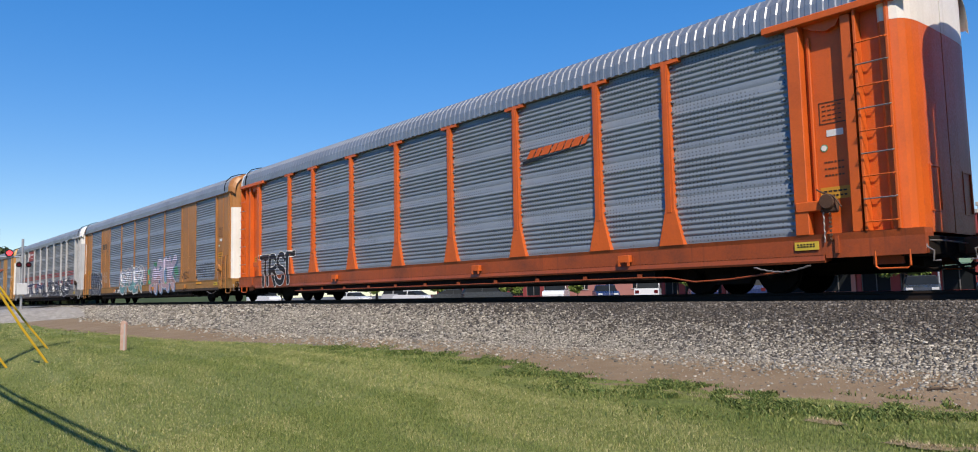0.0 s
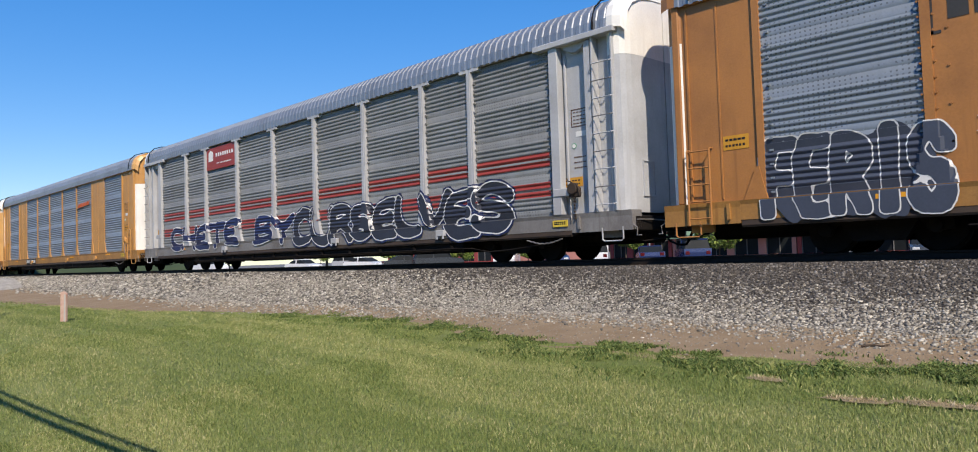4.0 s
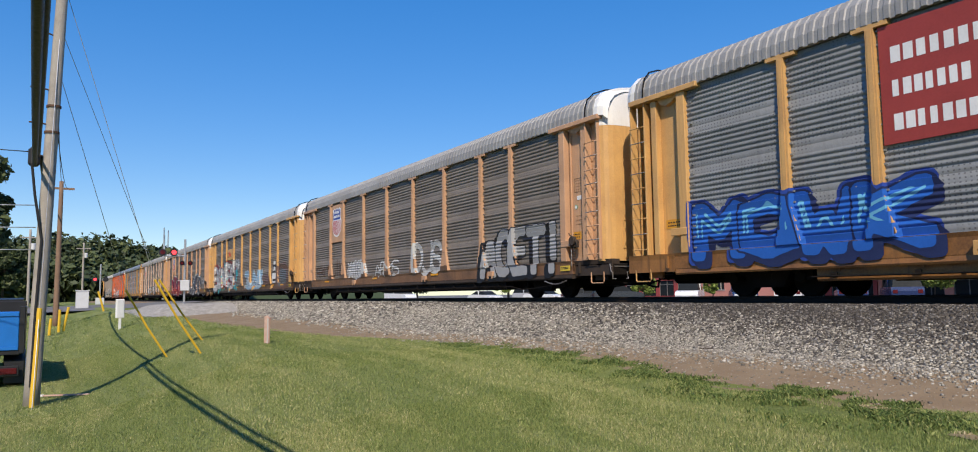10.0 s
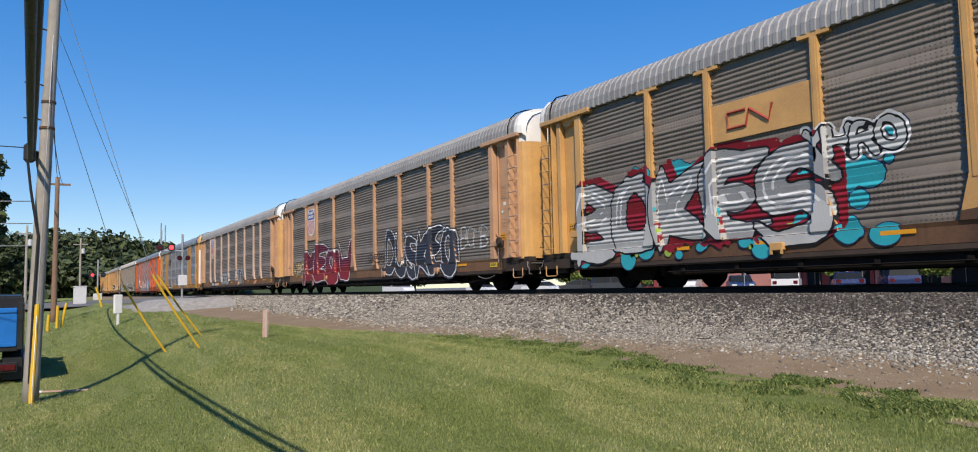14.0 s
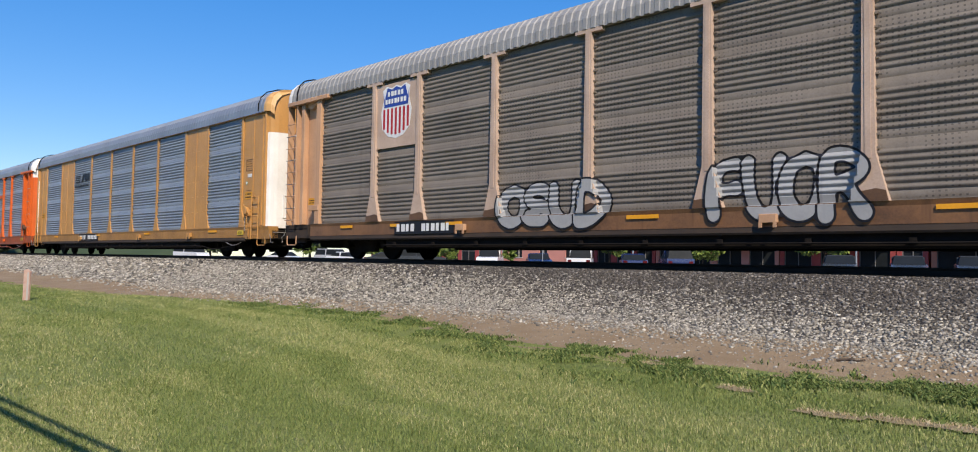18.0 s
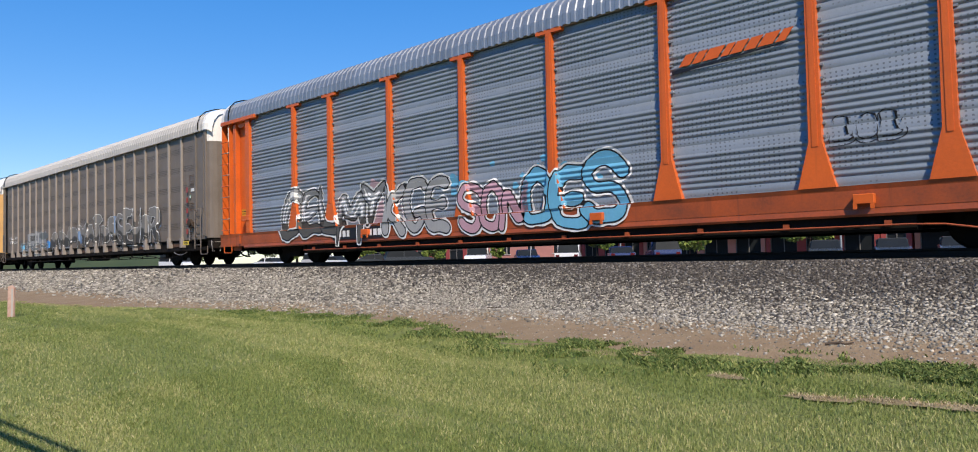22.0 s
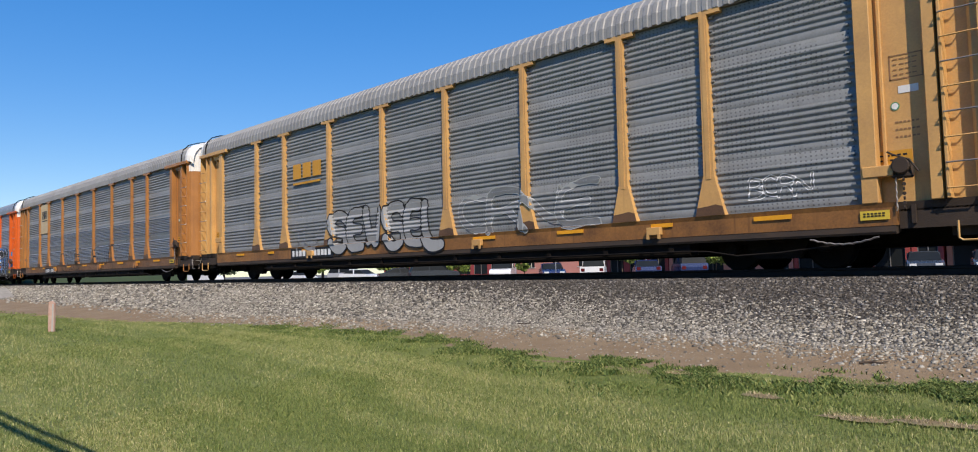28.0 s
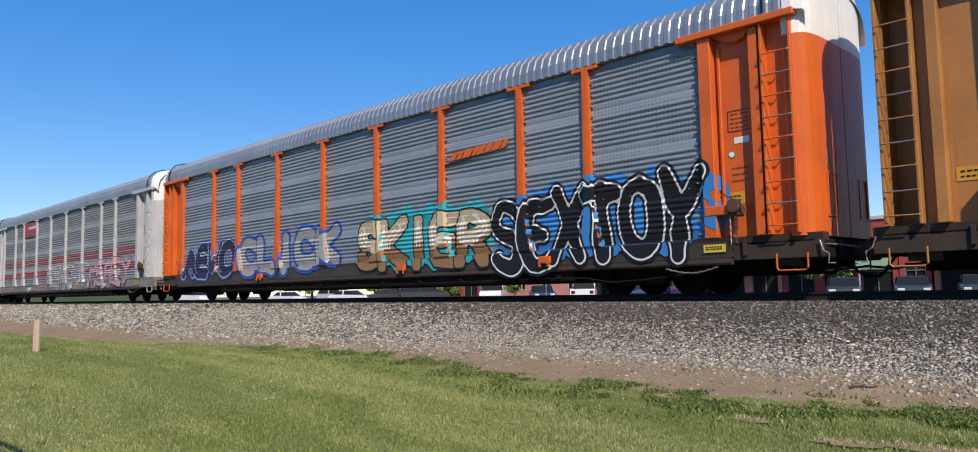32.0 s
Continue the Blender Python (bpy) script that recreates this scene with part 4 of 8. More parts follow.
def hand_brake(s, sx, sy):
    y = sy * 1.5
    s.box(min(sx * 12.26, sx * 12.58), min(y, sy * 1.62), 1.42, max(sx * 12.26, sx * 12.58), max(y, sy * 1.62), 1.66, 0.03)
    s.disc((sx * 12.42, sy * 1.62, 1.62), "y", 0.14, 0.12, 14, 0.02)
    s.tube([(sx * 12.22, sy * 1.6, 1.86), (sx * 12.32, sy * 1.66, 1.8), (sx * 12.55, sy * 1.66, 1.7), (sx * 12.68, sy * 1.66, 1.5)], 0.016, 6)
    for k in range(7):
        s.disc((sx * 12.44, sy * 1.6, 1.4 - k * 0.075), "y" if k % 2 else "x", 0.03, 0.02, 8)


def wheelset(s):
    for y in (-0.72, 0.72):
        s.disc((0, y, 0), "y", 0.42, 0.13, 28, 0.02)
        s.disc((0, y * 0.94, 0), "y", 0.46, 0.03, 28)
        s.disc((0, y * 1.1, 0), "y", 0.1, 0.06, 12)
    s.disc((0, 0, 0), "y", 0.085, 1.9, 12)


def truck_frame(s, sy):
    y0, y1 = sorted((sy * 0.88, sy * 1.06))
    out = [(-1.16, 0.52), (-1.16, 0.36), (-0.98, 0.34), (-0.62, 0.52), (-0.42, 0.2), (0.42, 0.2), (0.62, 0.52), (0.98, 0.34), (1.16, 0.36), (1.16, 0.52), (0.72, 0.76), (-0.72, 0.76)]
    s.prism(out, "y", y0, y1)
    for x in (-0.88, 0.88):
        s.disc((x, sy * 1.03, 0.42), "y", 0.13, 0.16, 12, 0.02)


def spring_nest(s, sy):
    for x in (-0.16, 0.0, 0.16):
        pts = [(x + 0.055 * math.cos(t * 1.05), sy * 1.0 + 0.055 * math.sin(t * 1.05), 0.24 + t * 0.0085) for t in range(0, 32)]
        s.tube(pts, 0.014, 4)


def bolster(s):
    s.box(-0.2, -1.1, 0.5, 0.2, 1.1, 0.72, 0.03)
    for x in (-1.0, 1.0):
        s.tube([(x * 0.42, -0.9, 0.36), (x * 0.42, 0.9, 0.36)], 0.05, 8)


_truck_frame_count = [0]


def autorack(m, style, label, brake=True):
    """One covered car carrier with its trucks, body, roof and end fittings."""
    st = STYLES[style]
    frame_c, post_c, panel_c, roof_c, cap_c, door_c = [M[k] for k in st["colours"]]
    kind = st["kind"]
    car = thing("autorack", label, "rail car", "freight train cars", m)
    for sy in (-1, 1):
        link("eave_beam", shared("eave_beam%d" % sy, M["steel"] if kind == "A" else post_c, lambda s: eave_beam(s, sy)), car)
        if kind == "C":
            link("side_sill", shared("low_sill%d" % sy, M["under"], lambda s: low_sill(s, sy)), car)
        else:
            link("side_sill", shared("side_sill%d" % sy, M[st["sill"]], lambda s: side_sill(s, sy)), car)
            for sx in (-1, 1):
                keep = style in ("orange", "yellow_deep", "smooth", "smooth_yellow", "silver")
                # End sill toned dark for dirt and for shade in the recessed end.
                link("end_sill", shared("end_sill%d%d%d" % (sx, sy, keep), M[st["sill"]] if keep else M["grime_shade"], lambda s: end_sill(s, sx, sy, 1.56 if keep else 1.46)), car)
            link("sill_lip", shared("sill_lip%d" % sy, M[st["sill"]] if style in ("orange", "yellow_deep") else M["grime_shade"], lambda s: sill_lip(s, sy)), car)
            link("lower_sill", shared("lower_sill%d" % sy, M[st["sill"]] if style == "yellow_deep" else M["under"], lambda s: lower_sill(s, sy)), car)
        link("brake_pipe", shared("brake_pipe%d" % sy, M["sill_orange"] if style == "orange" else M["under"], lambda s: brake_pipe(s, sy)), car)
        if kind in "AB":
            for i in range(9):
                x0, x1 = BAYS[i], BAYS[i + 1]
                if kind == "B" and i in (1, 7):
                    link("smooth_panel", shared("smooth_panel%d_%d" % (sy, i), frame_c, lambda s: smooth_panel(s, x0, x1, sy)), car)
                else:
                    me = shared("side_screen%d_%d" % (sy, i), panel_c, lambda s: bay_panel(s, x0, x1, sy))
                    link("side_screen", me, car)
            for x in POSTS:
                if kind == "A":
                    me = shared("post%d_%.2f" % (sy, x), post_c, lambda s: t_post(s, x, sy))
                else:
                    me = shared("slim_post%d_%.2f" % (sy, x), post_c, lambda s: slim_post(s, x, sy))
                link("post", me, car)
                if style in ("yellow", "yellow_deep", "yellow_dirty", "tan", "tan_pale", "ochre"):
                    link("foot_dirt", shared("foot_dirt%d_%.2f" % (sy, x), M["foot_grime"], lambda s: foot_dirt(s, x, sy)), car)
        else:
            for i in range(22):
                x0, x1 = max(RIB_X[0] + (i - 1) * RIB_STEP, -13.42), min(RIB_X[0] + i * RIB_STEP, 12.62)
                me = shared("punched_panel%d_%d" % (sy, i), panel_c, lambda s: punched_panel(s, x0, x1, sy))
                link("side_panel", me, car)
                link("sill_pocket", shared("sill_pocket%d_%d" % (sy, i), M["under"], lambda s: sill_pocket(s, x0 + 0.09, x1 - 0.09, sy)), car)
                if i % 3 != 1 and 0 < i < 21:
                    link("pocket_plate", shared("pocket_plate%d_%d" % (sy, i), (panel_c, M["sill_grey"], M["rust"])[i % 3], lambda s: pocket_plate(s, x0 + 0.16, x1 - 0.16, sy)), car)
            for i, x in enumerate(RIB_X):
                link("post", shared("rib_post%d_%d" % (sy, i), post_c, lambda s: rib_post(s, x, sy)), car)
        for x in () if kind == "C" else (-5.3, 2.6, 7.8):
            link("sill_lug", shared("sill_lug%d_%.1f" % (sy, x), frame_c, lambda s: sill_lug(s, x, sy)), car)
        for sx in (-1, 1):
            tag = "%d%d" % (sx, sy)
            if kind == "A":
                for nm, fn in END_PIECES:
                    link(nm, shared(nm + tag, frame_c, lambda s: fn(s, sx, sy)), car)
                if sx > 0:
                    link("end_sheet", shared("end_sheet" + tag, frame_c, lambda s: mirrored_box(s, sx, sy, 12.02, 1.34, ZB, 13.60, 1.38, ZT, 0.0)), car)
                else:
                    for nm, (xa, ya, xb, yb) in RECESS:
                        link(nm, shared(nm + tag, frame_c, lambda s: mirrored_box(s, sx, sy, xa, ya, ZB, xb, yb, ZT, 0.0)), car)
                lad = link("ladder", shared("ladder" + tag, frame_c, lambda s: tall_ladder(s, sx, sy, 0)), car)
                link("stile", shared("stile" + tag, frame_c, lambda s: tall_ladder(s, sx, sy, 1)), lad)
                for k in range(9):
                    z = 1.2 + k * 0.39
                    link("rung", shared("rung%s_%d" % (tag, k), M["steel"] if k % 2 else frame_c, lambda s: ladder_rung(s, sx, sy, z)), lad)
            else:
                for k, nm in enumerate(("end_sheet", "edge_strip", "seam", "corner_post") + (("corner_gusset",) if kind == "B" else ())):
                    link(nm, shared("flush_%s%s%s" % (nm, tag, kind), frame_c, lambda s: flush_end(s, sx, sy, k, 11.79 if kind == "B" else 12.62 if sx > 0 else 13.42)), car)
                lad = link("ladder", shared("short_ladder" + tag, frame_c, lambda s: short_ladder(s, sx, sy, 12.86)), car)
                link("stile", shared("short_stile" + tag, frame_c, lambda s: short_ladder(s, sx, sy, 13.34)), lad)
                for k in range(5):
                    z = 0.75 + k * 0.33
                    link("rung", shared("short_rung%s_%d" % (tag, k), frame_c, lambda s: short_rung(s, sx, sy, z)), lad)
            zc = st["white"]
            if kind == "B":
                link("end_door", shared("end_door_low" + tag + "_%.2f" % zc, door_c, lambda s: door_leaf(s, sx, sy, 1.0, zc)), car, label="white painted lower end door")
                link("end_door_top", shared("end_door_top" + tag + "_%.2f" % zc, frame_c, lambda s: door_leaf(s, sx, sy, zc + 0.004, 9.0)), car)
            else:
                link("end_door", shared("end_door" + tag + kind + "_%.2f" % zc, door_c, lambda s: door_leaf(s, sx, sy, 1.0, zc, 0.0, kind == "A" and sx < 0)), car)
                link("end_door_top", shared("end_door_top" + tag + kind + "_%.2f" % zc, M["white"], lambda s: door_leaf(s, sx, sy, zc + 0.004, 9.0, 0.0, kind == "A" and sx < 0)), car, label="white painted top of the end door")
            link("door_seam", shared("door_seam%s" % tag, door_c, lambda s: door_seam(s, sx, sy)), car)
            link("uncoupling_lever", shared("uncoupling_lever" + tag, M["steel"], lambda s: uncoupling_lever(s, sx, sy)), car)
            link("step", shared("step" + tag, frame_c, lambda s: step_iron(s, sx, sy)), car)
            if brake and sx == 1:
                link("hand_brake", shared("hand_brake" + tag, M["rust"] if style.startswith("orange") else frame_c if kind == "B" else M["grime_shade"], lambda s: hand_brake(s, sx, sy)), car)
                link("brake_chain", shared("brake_chain" + tag, M["steel"], lambda s: brake_chain(s, sx, sy)), car)
    link("roof", shared("roof", roof_c, roof_shell), car)
    link("underframe", shared("high_underframe", M["under"], high_underframe) if kind == "C" else shared("underframe", M["under"], underframe), car)
    for sx in (-1, 1):
        link("roof_cap", shared("roof_cap%d" % sx, cap_c, lambda s: roof_cap(s, sx)), car)
        link("roof_track", shared("roof_track%d" % sx, M["under"], lambda s: roof_track(s, sx)), car)
        link("coupler", shared("coupler%d" % sx, M["rust"], lambda s: coupler(s, sx)), car)
        link("brake_hose", shared("brake_hose%d" % sx, M["under"], lambda s: brake_hose(s, sx)), car)
        tr = link("truck", shared("bolster", M["under"], bolster), car, pose(sx * 10.06, 0, 0))
        for sy in (-1, 1):
            link("side_frame", shared("side_frame%d" % sy, M["under"], lambda s: truck_frame(s, sy)), tr)
            link("spring", shared("spring%d" % sy, M["rust"], lambda s: spring_nest(s, sy)), tr)
        for x in (-0.88, 0.88):
            link("wheelset", shared("wheelset", M["under"], wheelset), tr, pose(x, 0, 0.42))
    return car


def brake_chain(s, sx, sy):
    """Slack chain from the hand brake down to the sill and along below it."""
    y = sy * 1.6
    s.tube([(sx * (12.32 + 0.012 * (k % 2)), y, 1.62 - 0.06 * k) for k in range(13)], 0.014, 4)
    s.tube([(sx * (10.9 + 0.07 * k), y - sy * 0.03, 0.5 - 0.1 * math.sin(math.pi * k / 16) + 0.012 * (k % 2)) for k in range(17)], 0.016, 4)


RIB_X = [-11.84 + RIB_STEP * i for i in range(21)]


def punched_panel(s, x0, x1, sy):
    y = sy * 1.46
    s.box(x0, min(y, y + 0.02 * sy), 0.98, x1, max(y, y + 0.02 * sy), ZT)
    for z in (1.05, 1.55, 2.3, 3.0, 3.75, 4.5):
        for x in (x0 + 0.12, x1 - 0.12):
            s.disc((x, y + sy * 0.025, z), "y", 0.015, 0.015, 6)


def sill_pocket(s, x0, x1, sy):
    """Recess between two posts' feet, its shade put into the near-black colour."""
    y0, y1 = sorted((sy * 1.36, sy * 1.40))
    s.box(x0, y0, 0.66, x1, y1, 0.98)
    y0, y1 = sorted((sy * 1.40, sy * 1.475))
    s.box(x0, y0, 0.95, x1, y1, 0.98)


def pocket_plate(s, x0, x1, sy):
    s.box(x0, min(sy * 1.40, sy * 1.415), 0.72, x1, max(sy * 1.40, sy * 1.415), 0.9, 0.004)


def rib_post(s, x, sy):
    y0, y1 = sy * 1.46, sy * 1.545
    s.box(x - 0.055, min(y0, y1), 0.98, x + 0.055, max(y0, y1), ZT, 0.01)
    s.box(x - 0.09, min(sy * 1.36, sy * 1.57), 0.68, x + 0.09, max(sy * 1.36, sy * 1.57), 1.08, 0.012)
    for k in range(13):
        for d in (-0.1, 0.1):
            s.disc((x + d, sy * 1.485, 1.2 + k * 0.29), "y", 0.014, 0.014, 6)


def low_sill(s, sy):
    """Slim black sill of the punched-panel car."""
    s.prism([(sy * 1.2, 0.56), (sy * 1.44, 0.53), (sy * 1.5, 0.56), (sy * 1.5, 0.68), (sy * 1.2, 0.69)], "x", -13.5, 13.5)


def high_underframe(s):
    s.prism([(-0.42, 0.95), (0.42, 0.95), (0.42, 0.62), (-0.42, 0.62)], "x", -13.50, 13.50)
    s.box(-13.80, -1.34, 0.90, 13.80, 1.34, 0.965)
    for k in range(-8, 9):
        s.box(k * 1.5 - 0.05, -1.3, 0.62, k * 1.5 + 0.05, 1.3, 0.92)
    for sx in (-1, 1):
        s.box(min(sx * 13.50, sx * 13.95), -1.45, 0.6, max(sx * 13.50, sx * 13.95), 1.45, 0.93, 0.02)
    s.disc((1.2, -0.9, 0.5), "x", 0.2, 1.3, 14)
    s.disc((-0.6, -0.7, 0.48), "x", 0.15, 0.6, 14)
    s.box(2.2, -1.1, 0.42, 2.9, -0.7, 0.62, 0.02)


# colours: frame, posts, side sheets, roof, roof cap, end doors
STYLES = {
    "orange": dict(sill="sill_orange", kind="A", colours=("orange", "orange", "zinc_blue", "roof", "white", "orange"), white=4.62),
    "orange_grimy": dict(sill="sill_dark", kind="A", colours=("orange", "orange", "zinc_blue", "roof", "white", "orange"), white=4.62),
    "tan_pale": dict(sill="sill_brown", kind="A", colours=("tan", "pale_tan", "zinc_dirty", "roof_dull", "white", "yellow"), white=4.75),
    "silver": dict(sill="sill_grey", kind="A", colours=("silver", "silver", "zinc_grey", "roof", "white", "silver"), white=4.45),
    "yellow": dict(sill="sill_yellow", kind="A", colours=("yellow", "yellow", "zinc_grey", "roof_dull", "white", "yellow"), white=4.75),
    "yellow_deep": dict(sill="sill_yellow", kind="A", colours=("yellow", "yellow", "zinc_grey", "roof_dull", "white", "yellow"), white=4.75),
    "yellow_dirty": dict(sill="foot_grime", kind="A", colours=("yellow", "yellow", "zinc_dirty", "roof_dull", "white", "yellow"), white=4.75),
    "tan": dict(sill="sill_brown", kind="A", colours=("tan", "tan", "zinc_dirty", "roof_dull", "white", "yellow"), white=4.75),
    "ochre": dict(sill="sill_brown", kind="A", colours=("gold", "gold", "zinc_grey", "roof_dull", "white", "gold"), white=4.6),
    "smooth": dict(sill="sill_gold", kind="B", colours=("gold", "gold", "zinc_blue", "roof", "gold", "white"), white=4.3),
    "smooth_yellow": dict(sill="sill_gold", kind="B", colours=("ochre_light", "ochre_light", "zinc_blue", "roof", "yellow", "white"), white=4.3),
    "brown": dict(sill="sill_dark", kind="C", colours=("brown", "brown_post", "brown_punched", "roof_white", "white", "brown"), white=4.6),
}
ORDER = [
    ("orange", "orange autorack, grey corrugated sides, plain"),
    ("orange", "orange autorack with grey corrugated sides and black graffiti"),
    ("smooth", "ochre smooth-panelled autorack with white end and pastel graffiti"),
    ("silver", "silver autorack with red side stripes and black-white graffiti"),
    ("smooth_yellow", "clean ochre smooth-panelled autorack with orange slanted mark"),
    ("yellow_deep", "yellow autorack with red sign board and bright graffiti"),
    ("tan", "weathered tan autorack with shield board and white graffiti"),
    ("yellow_dirty", "dirty yellow autorack with cyan and character graffiti"),
    ("tan", "weathered tan autorack with shield and crimson graffiti"),
    ("tan_pale", "bleached tan autorack with shield board, grey graffiti"),
    ("smooth_yellow", "clean ochre smooth-panelled autorack with white end door"),
    ("orange", "orange autorack with white and pink graffiti along the sill"),
    ("brown", "brown-grey autorack with punched panels and grey graffiti"),
    ("yellow_dirty", "dirty yellow autorack with small shield and black tag"),
    ("yellow", "yellow autorack with gold letter mark and white graffiti"),
    ("ochre", "ochre autorack with beige sign box and outline tags"),
    ("orange_grimy", "orange autorack with grimy sill covered in large black-white graffiti"),
    ("silver", "silver autorack with red stripes and faint graffiti"),
    ("yellow", "yellow autorack with grey corrugated sides"),
]
CARS = [autorack(pose(0, TRACK_Y, RAIL_Z), style, label) for style, label in ORDER]

# Along the track: the second car's centre at t seconds, a train slowly gaining speed.
def train_at(t):
    return -18.62 + 13.1565 * t + 0.00884 * t * t


SLACK = {4: -0.24, 10: -0.15}       # cars whose couplings are drawn in or out


def motions():
    for n, car in enumerate(CARS):
        walk(car, [(float(t), pose(train_at(t) - PITCH * (n - 1) + SLACK.get(n, 0.0), TRACK_Y, RAIL_Z)) for t in range(0, 33, 2)])

# ================= signs and graffiti on the cars =================
def flat_paint(name, col, other=None, amount=0.4, rough=0.5):
    return varied(name, col, other or tuple(c * 0.45 for c in col), rough, 0.0, 1.6, 22.0, amount, 0.0, True)


INK = {}
for nm, col in dict(black=(0.012, 0.012, 0.016), white=(0.78, 0.78, 0.77), navy=(0.02, 0.03, 0.10), blue=(0.02, 0.12, 0.48), sky=(0.14, 0.42, 0.62), cyan=(0.03, 0.40, 0.47),
                    rose=(0.50, 0.30, 0.36), green=(0.08, 0.30, 0.16), yellow=(0.72, 0.52, 0.06), red=(0.42, 0.025, 0.03), crimson=(0.26, 0.012, 0.025),
                    grey=(0.26, 0.27, 0.28), pale=(0.52, 0.53, 0.52), cream=(0.62, 0.50, 0.34), orange=(0.66, 0.12, 0.02), gold=(0.62, 0.30, 0.03), beige=(0.58, 0.45, 0.27), brick=(0.33, 0.05, 0.04), royal=(0.03, 0.07, 0.33), silver=(0.36, 0.365, 0.37), slate=(0.11, 0.13, 0.14), azure=(0.04, 0.22, 0.56), umber=(0.30, 0.17, 0.08), ink=(0.035, 0.04, 0.06), stain=(0.10, 0.045, 0.02), amber=(0.80, 0.36, 0.02), cocoa=(0.15, 0.085, 0.065), denim=(0.06, 0.072, 0.105), plum=(0.13, 0.014, 0.035), mauve=(0.50, 0.43, 0.56), haze=(0.42, 0.47, 0.60), teal=(0.15, 0.34, 0.36), blush=(0.48, 0.33, 0.36), iron=(0.10, 0.095, 0.088), lime=(0.36, 0.5, 0.08), soft_blue=(0.14, 0.22, 0.36), ash=(0.2, 0.19, 0.178), soot=(0.05, 0.047, 0.044), powder=(0.27, 0.43, 0.56), pale_blue=(0.40, 0.50, 0.57)).items():
    INK[nm] = flat_paint("spray_" + nm, col)


M["dirty_yellow"] = M["yellow"]


def surface_y(x, z, kind, lift):
    """How far the near side of a car stands out at a place, bent along ribs and posts."""
    if z < ZB and kind != "C":
        return -(1.585 + lift)
    if kind == "C":
        d = abs(((x + 11.84) / RIB_STEP) - round((x + 11.84) / RIB_STEP)) * RIB_STEP
        if z < 1.08 and d < 0.095:
            return -(1.572 + lift)
        if z < 0.98:
            return -(1.418 + lift)
        return -((1.548 if d < 0.06 else 1.482) + lift)
    if abs(x) > 11.79:
        return -((1.605 if abs(x) < 12.05 else 1.40) if kind == "A" else 1.505 + lift) - lift
    for p in POSTS:
        half = 0.11 if z > ZB + 0.78 else 0.31 - 0.20 * (z - ZB) / 0.78
        if abs(x - p) < half + 0.004:
            return -((1.622 if kind == "A" else 1.55) + lift)
    if kind == "B" and (7.06 < abs(x) < 9.04):
        return -(1.522 + lift)
    return -(1.485 + float(np.interp(z, RIB_Z, RIB_D)) + lift)


_prof = corrugation(ZB + 0.01, ZT - 0.03, 4, 6, 0.028)
_pairs = sorted((z, -d) for d, z in _prof)
RIB_Z, RIB_D = [a for a, _ in _pairs], [b for _, b in _pairs]


STROKES = dict(A="00 26 40|12 32", B="00 06 26 45 23 03|23 42 41 20 00", C="45 36 16 04 02 10 30 41", D="00 06 26 44 42 20 00", E="40 00 06 46|03 33", F="00 06 46|03 33", G="45 36 16 04 02 10 30 42 22",
               H="00 06|40 46|03 43", I="20 26", J="01 10 30 41 46", K="00 06|46 03 40", L="06 00 40", M="00 06 23 46 40", N="00 06 40 46", O="26 05 01 20 41 45 26", P="00 06 26 45 44 23 03", R="00 06 26 45 44 23 03|23 40",
               S="45 36 16 05 04 13 33 42 41 30 10 01", T="06 46|26 20", U="06 02 10 30 42 46", V="06 20 46", W="06 10 23 30 46", X="00 46|06 40", Y="06 23 46|23 20", Z="06 46 00 40")
STROKES["!"] = "22 26|20 20"


def strokes_of(ch, curvy):
    """A letter's strokes as lines of points in a unit square."""
    out = []
    for s in STROKES[ch].split("|"):
        p = np.array([(int(q[0]) / 4, int(q[1]) / 6) for q in s.split()])
        for _ in range(curvy if len(p) > 2 else 0):
            a, b = p[:-1] * 0.75 + p[1:] * 0.25, p[:-1] * 0.25 + p[1:] * 0.75
            p = np.concatenate([p[:1], np.stack([a, b], 1).reshape(-1, 2), p[-1:]])
        out.append(p)
    return out


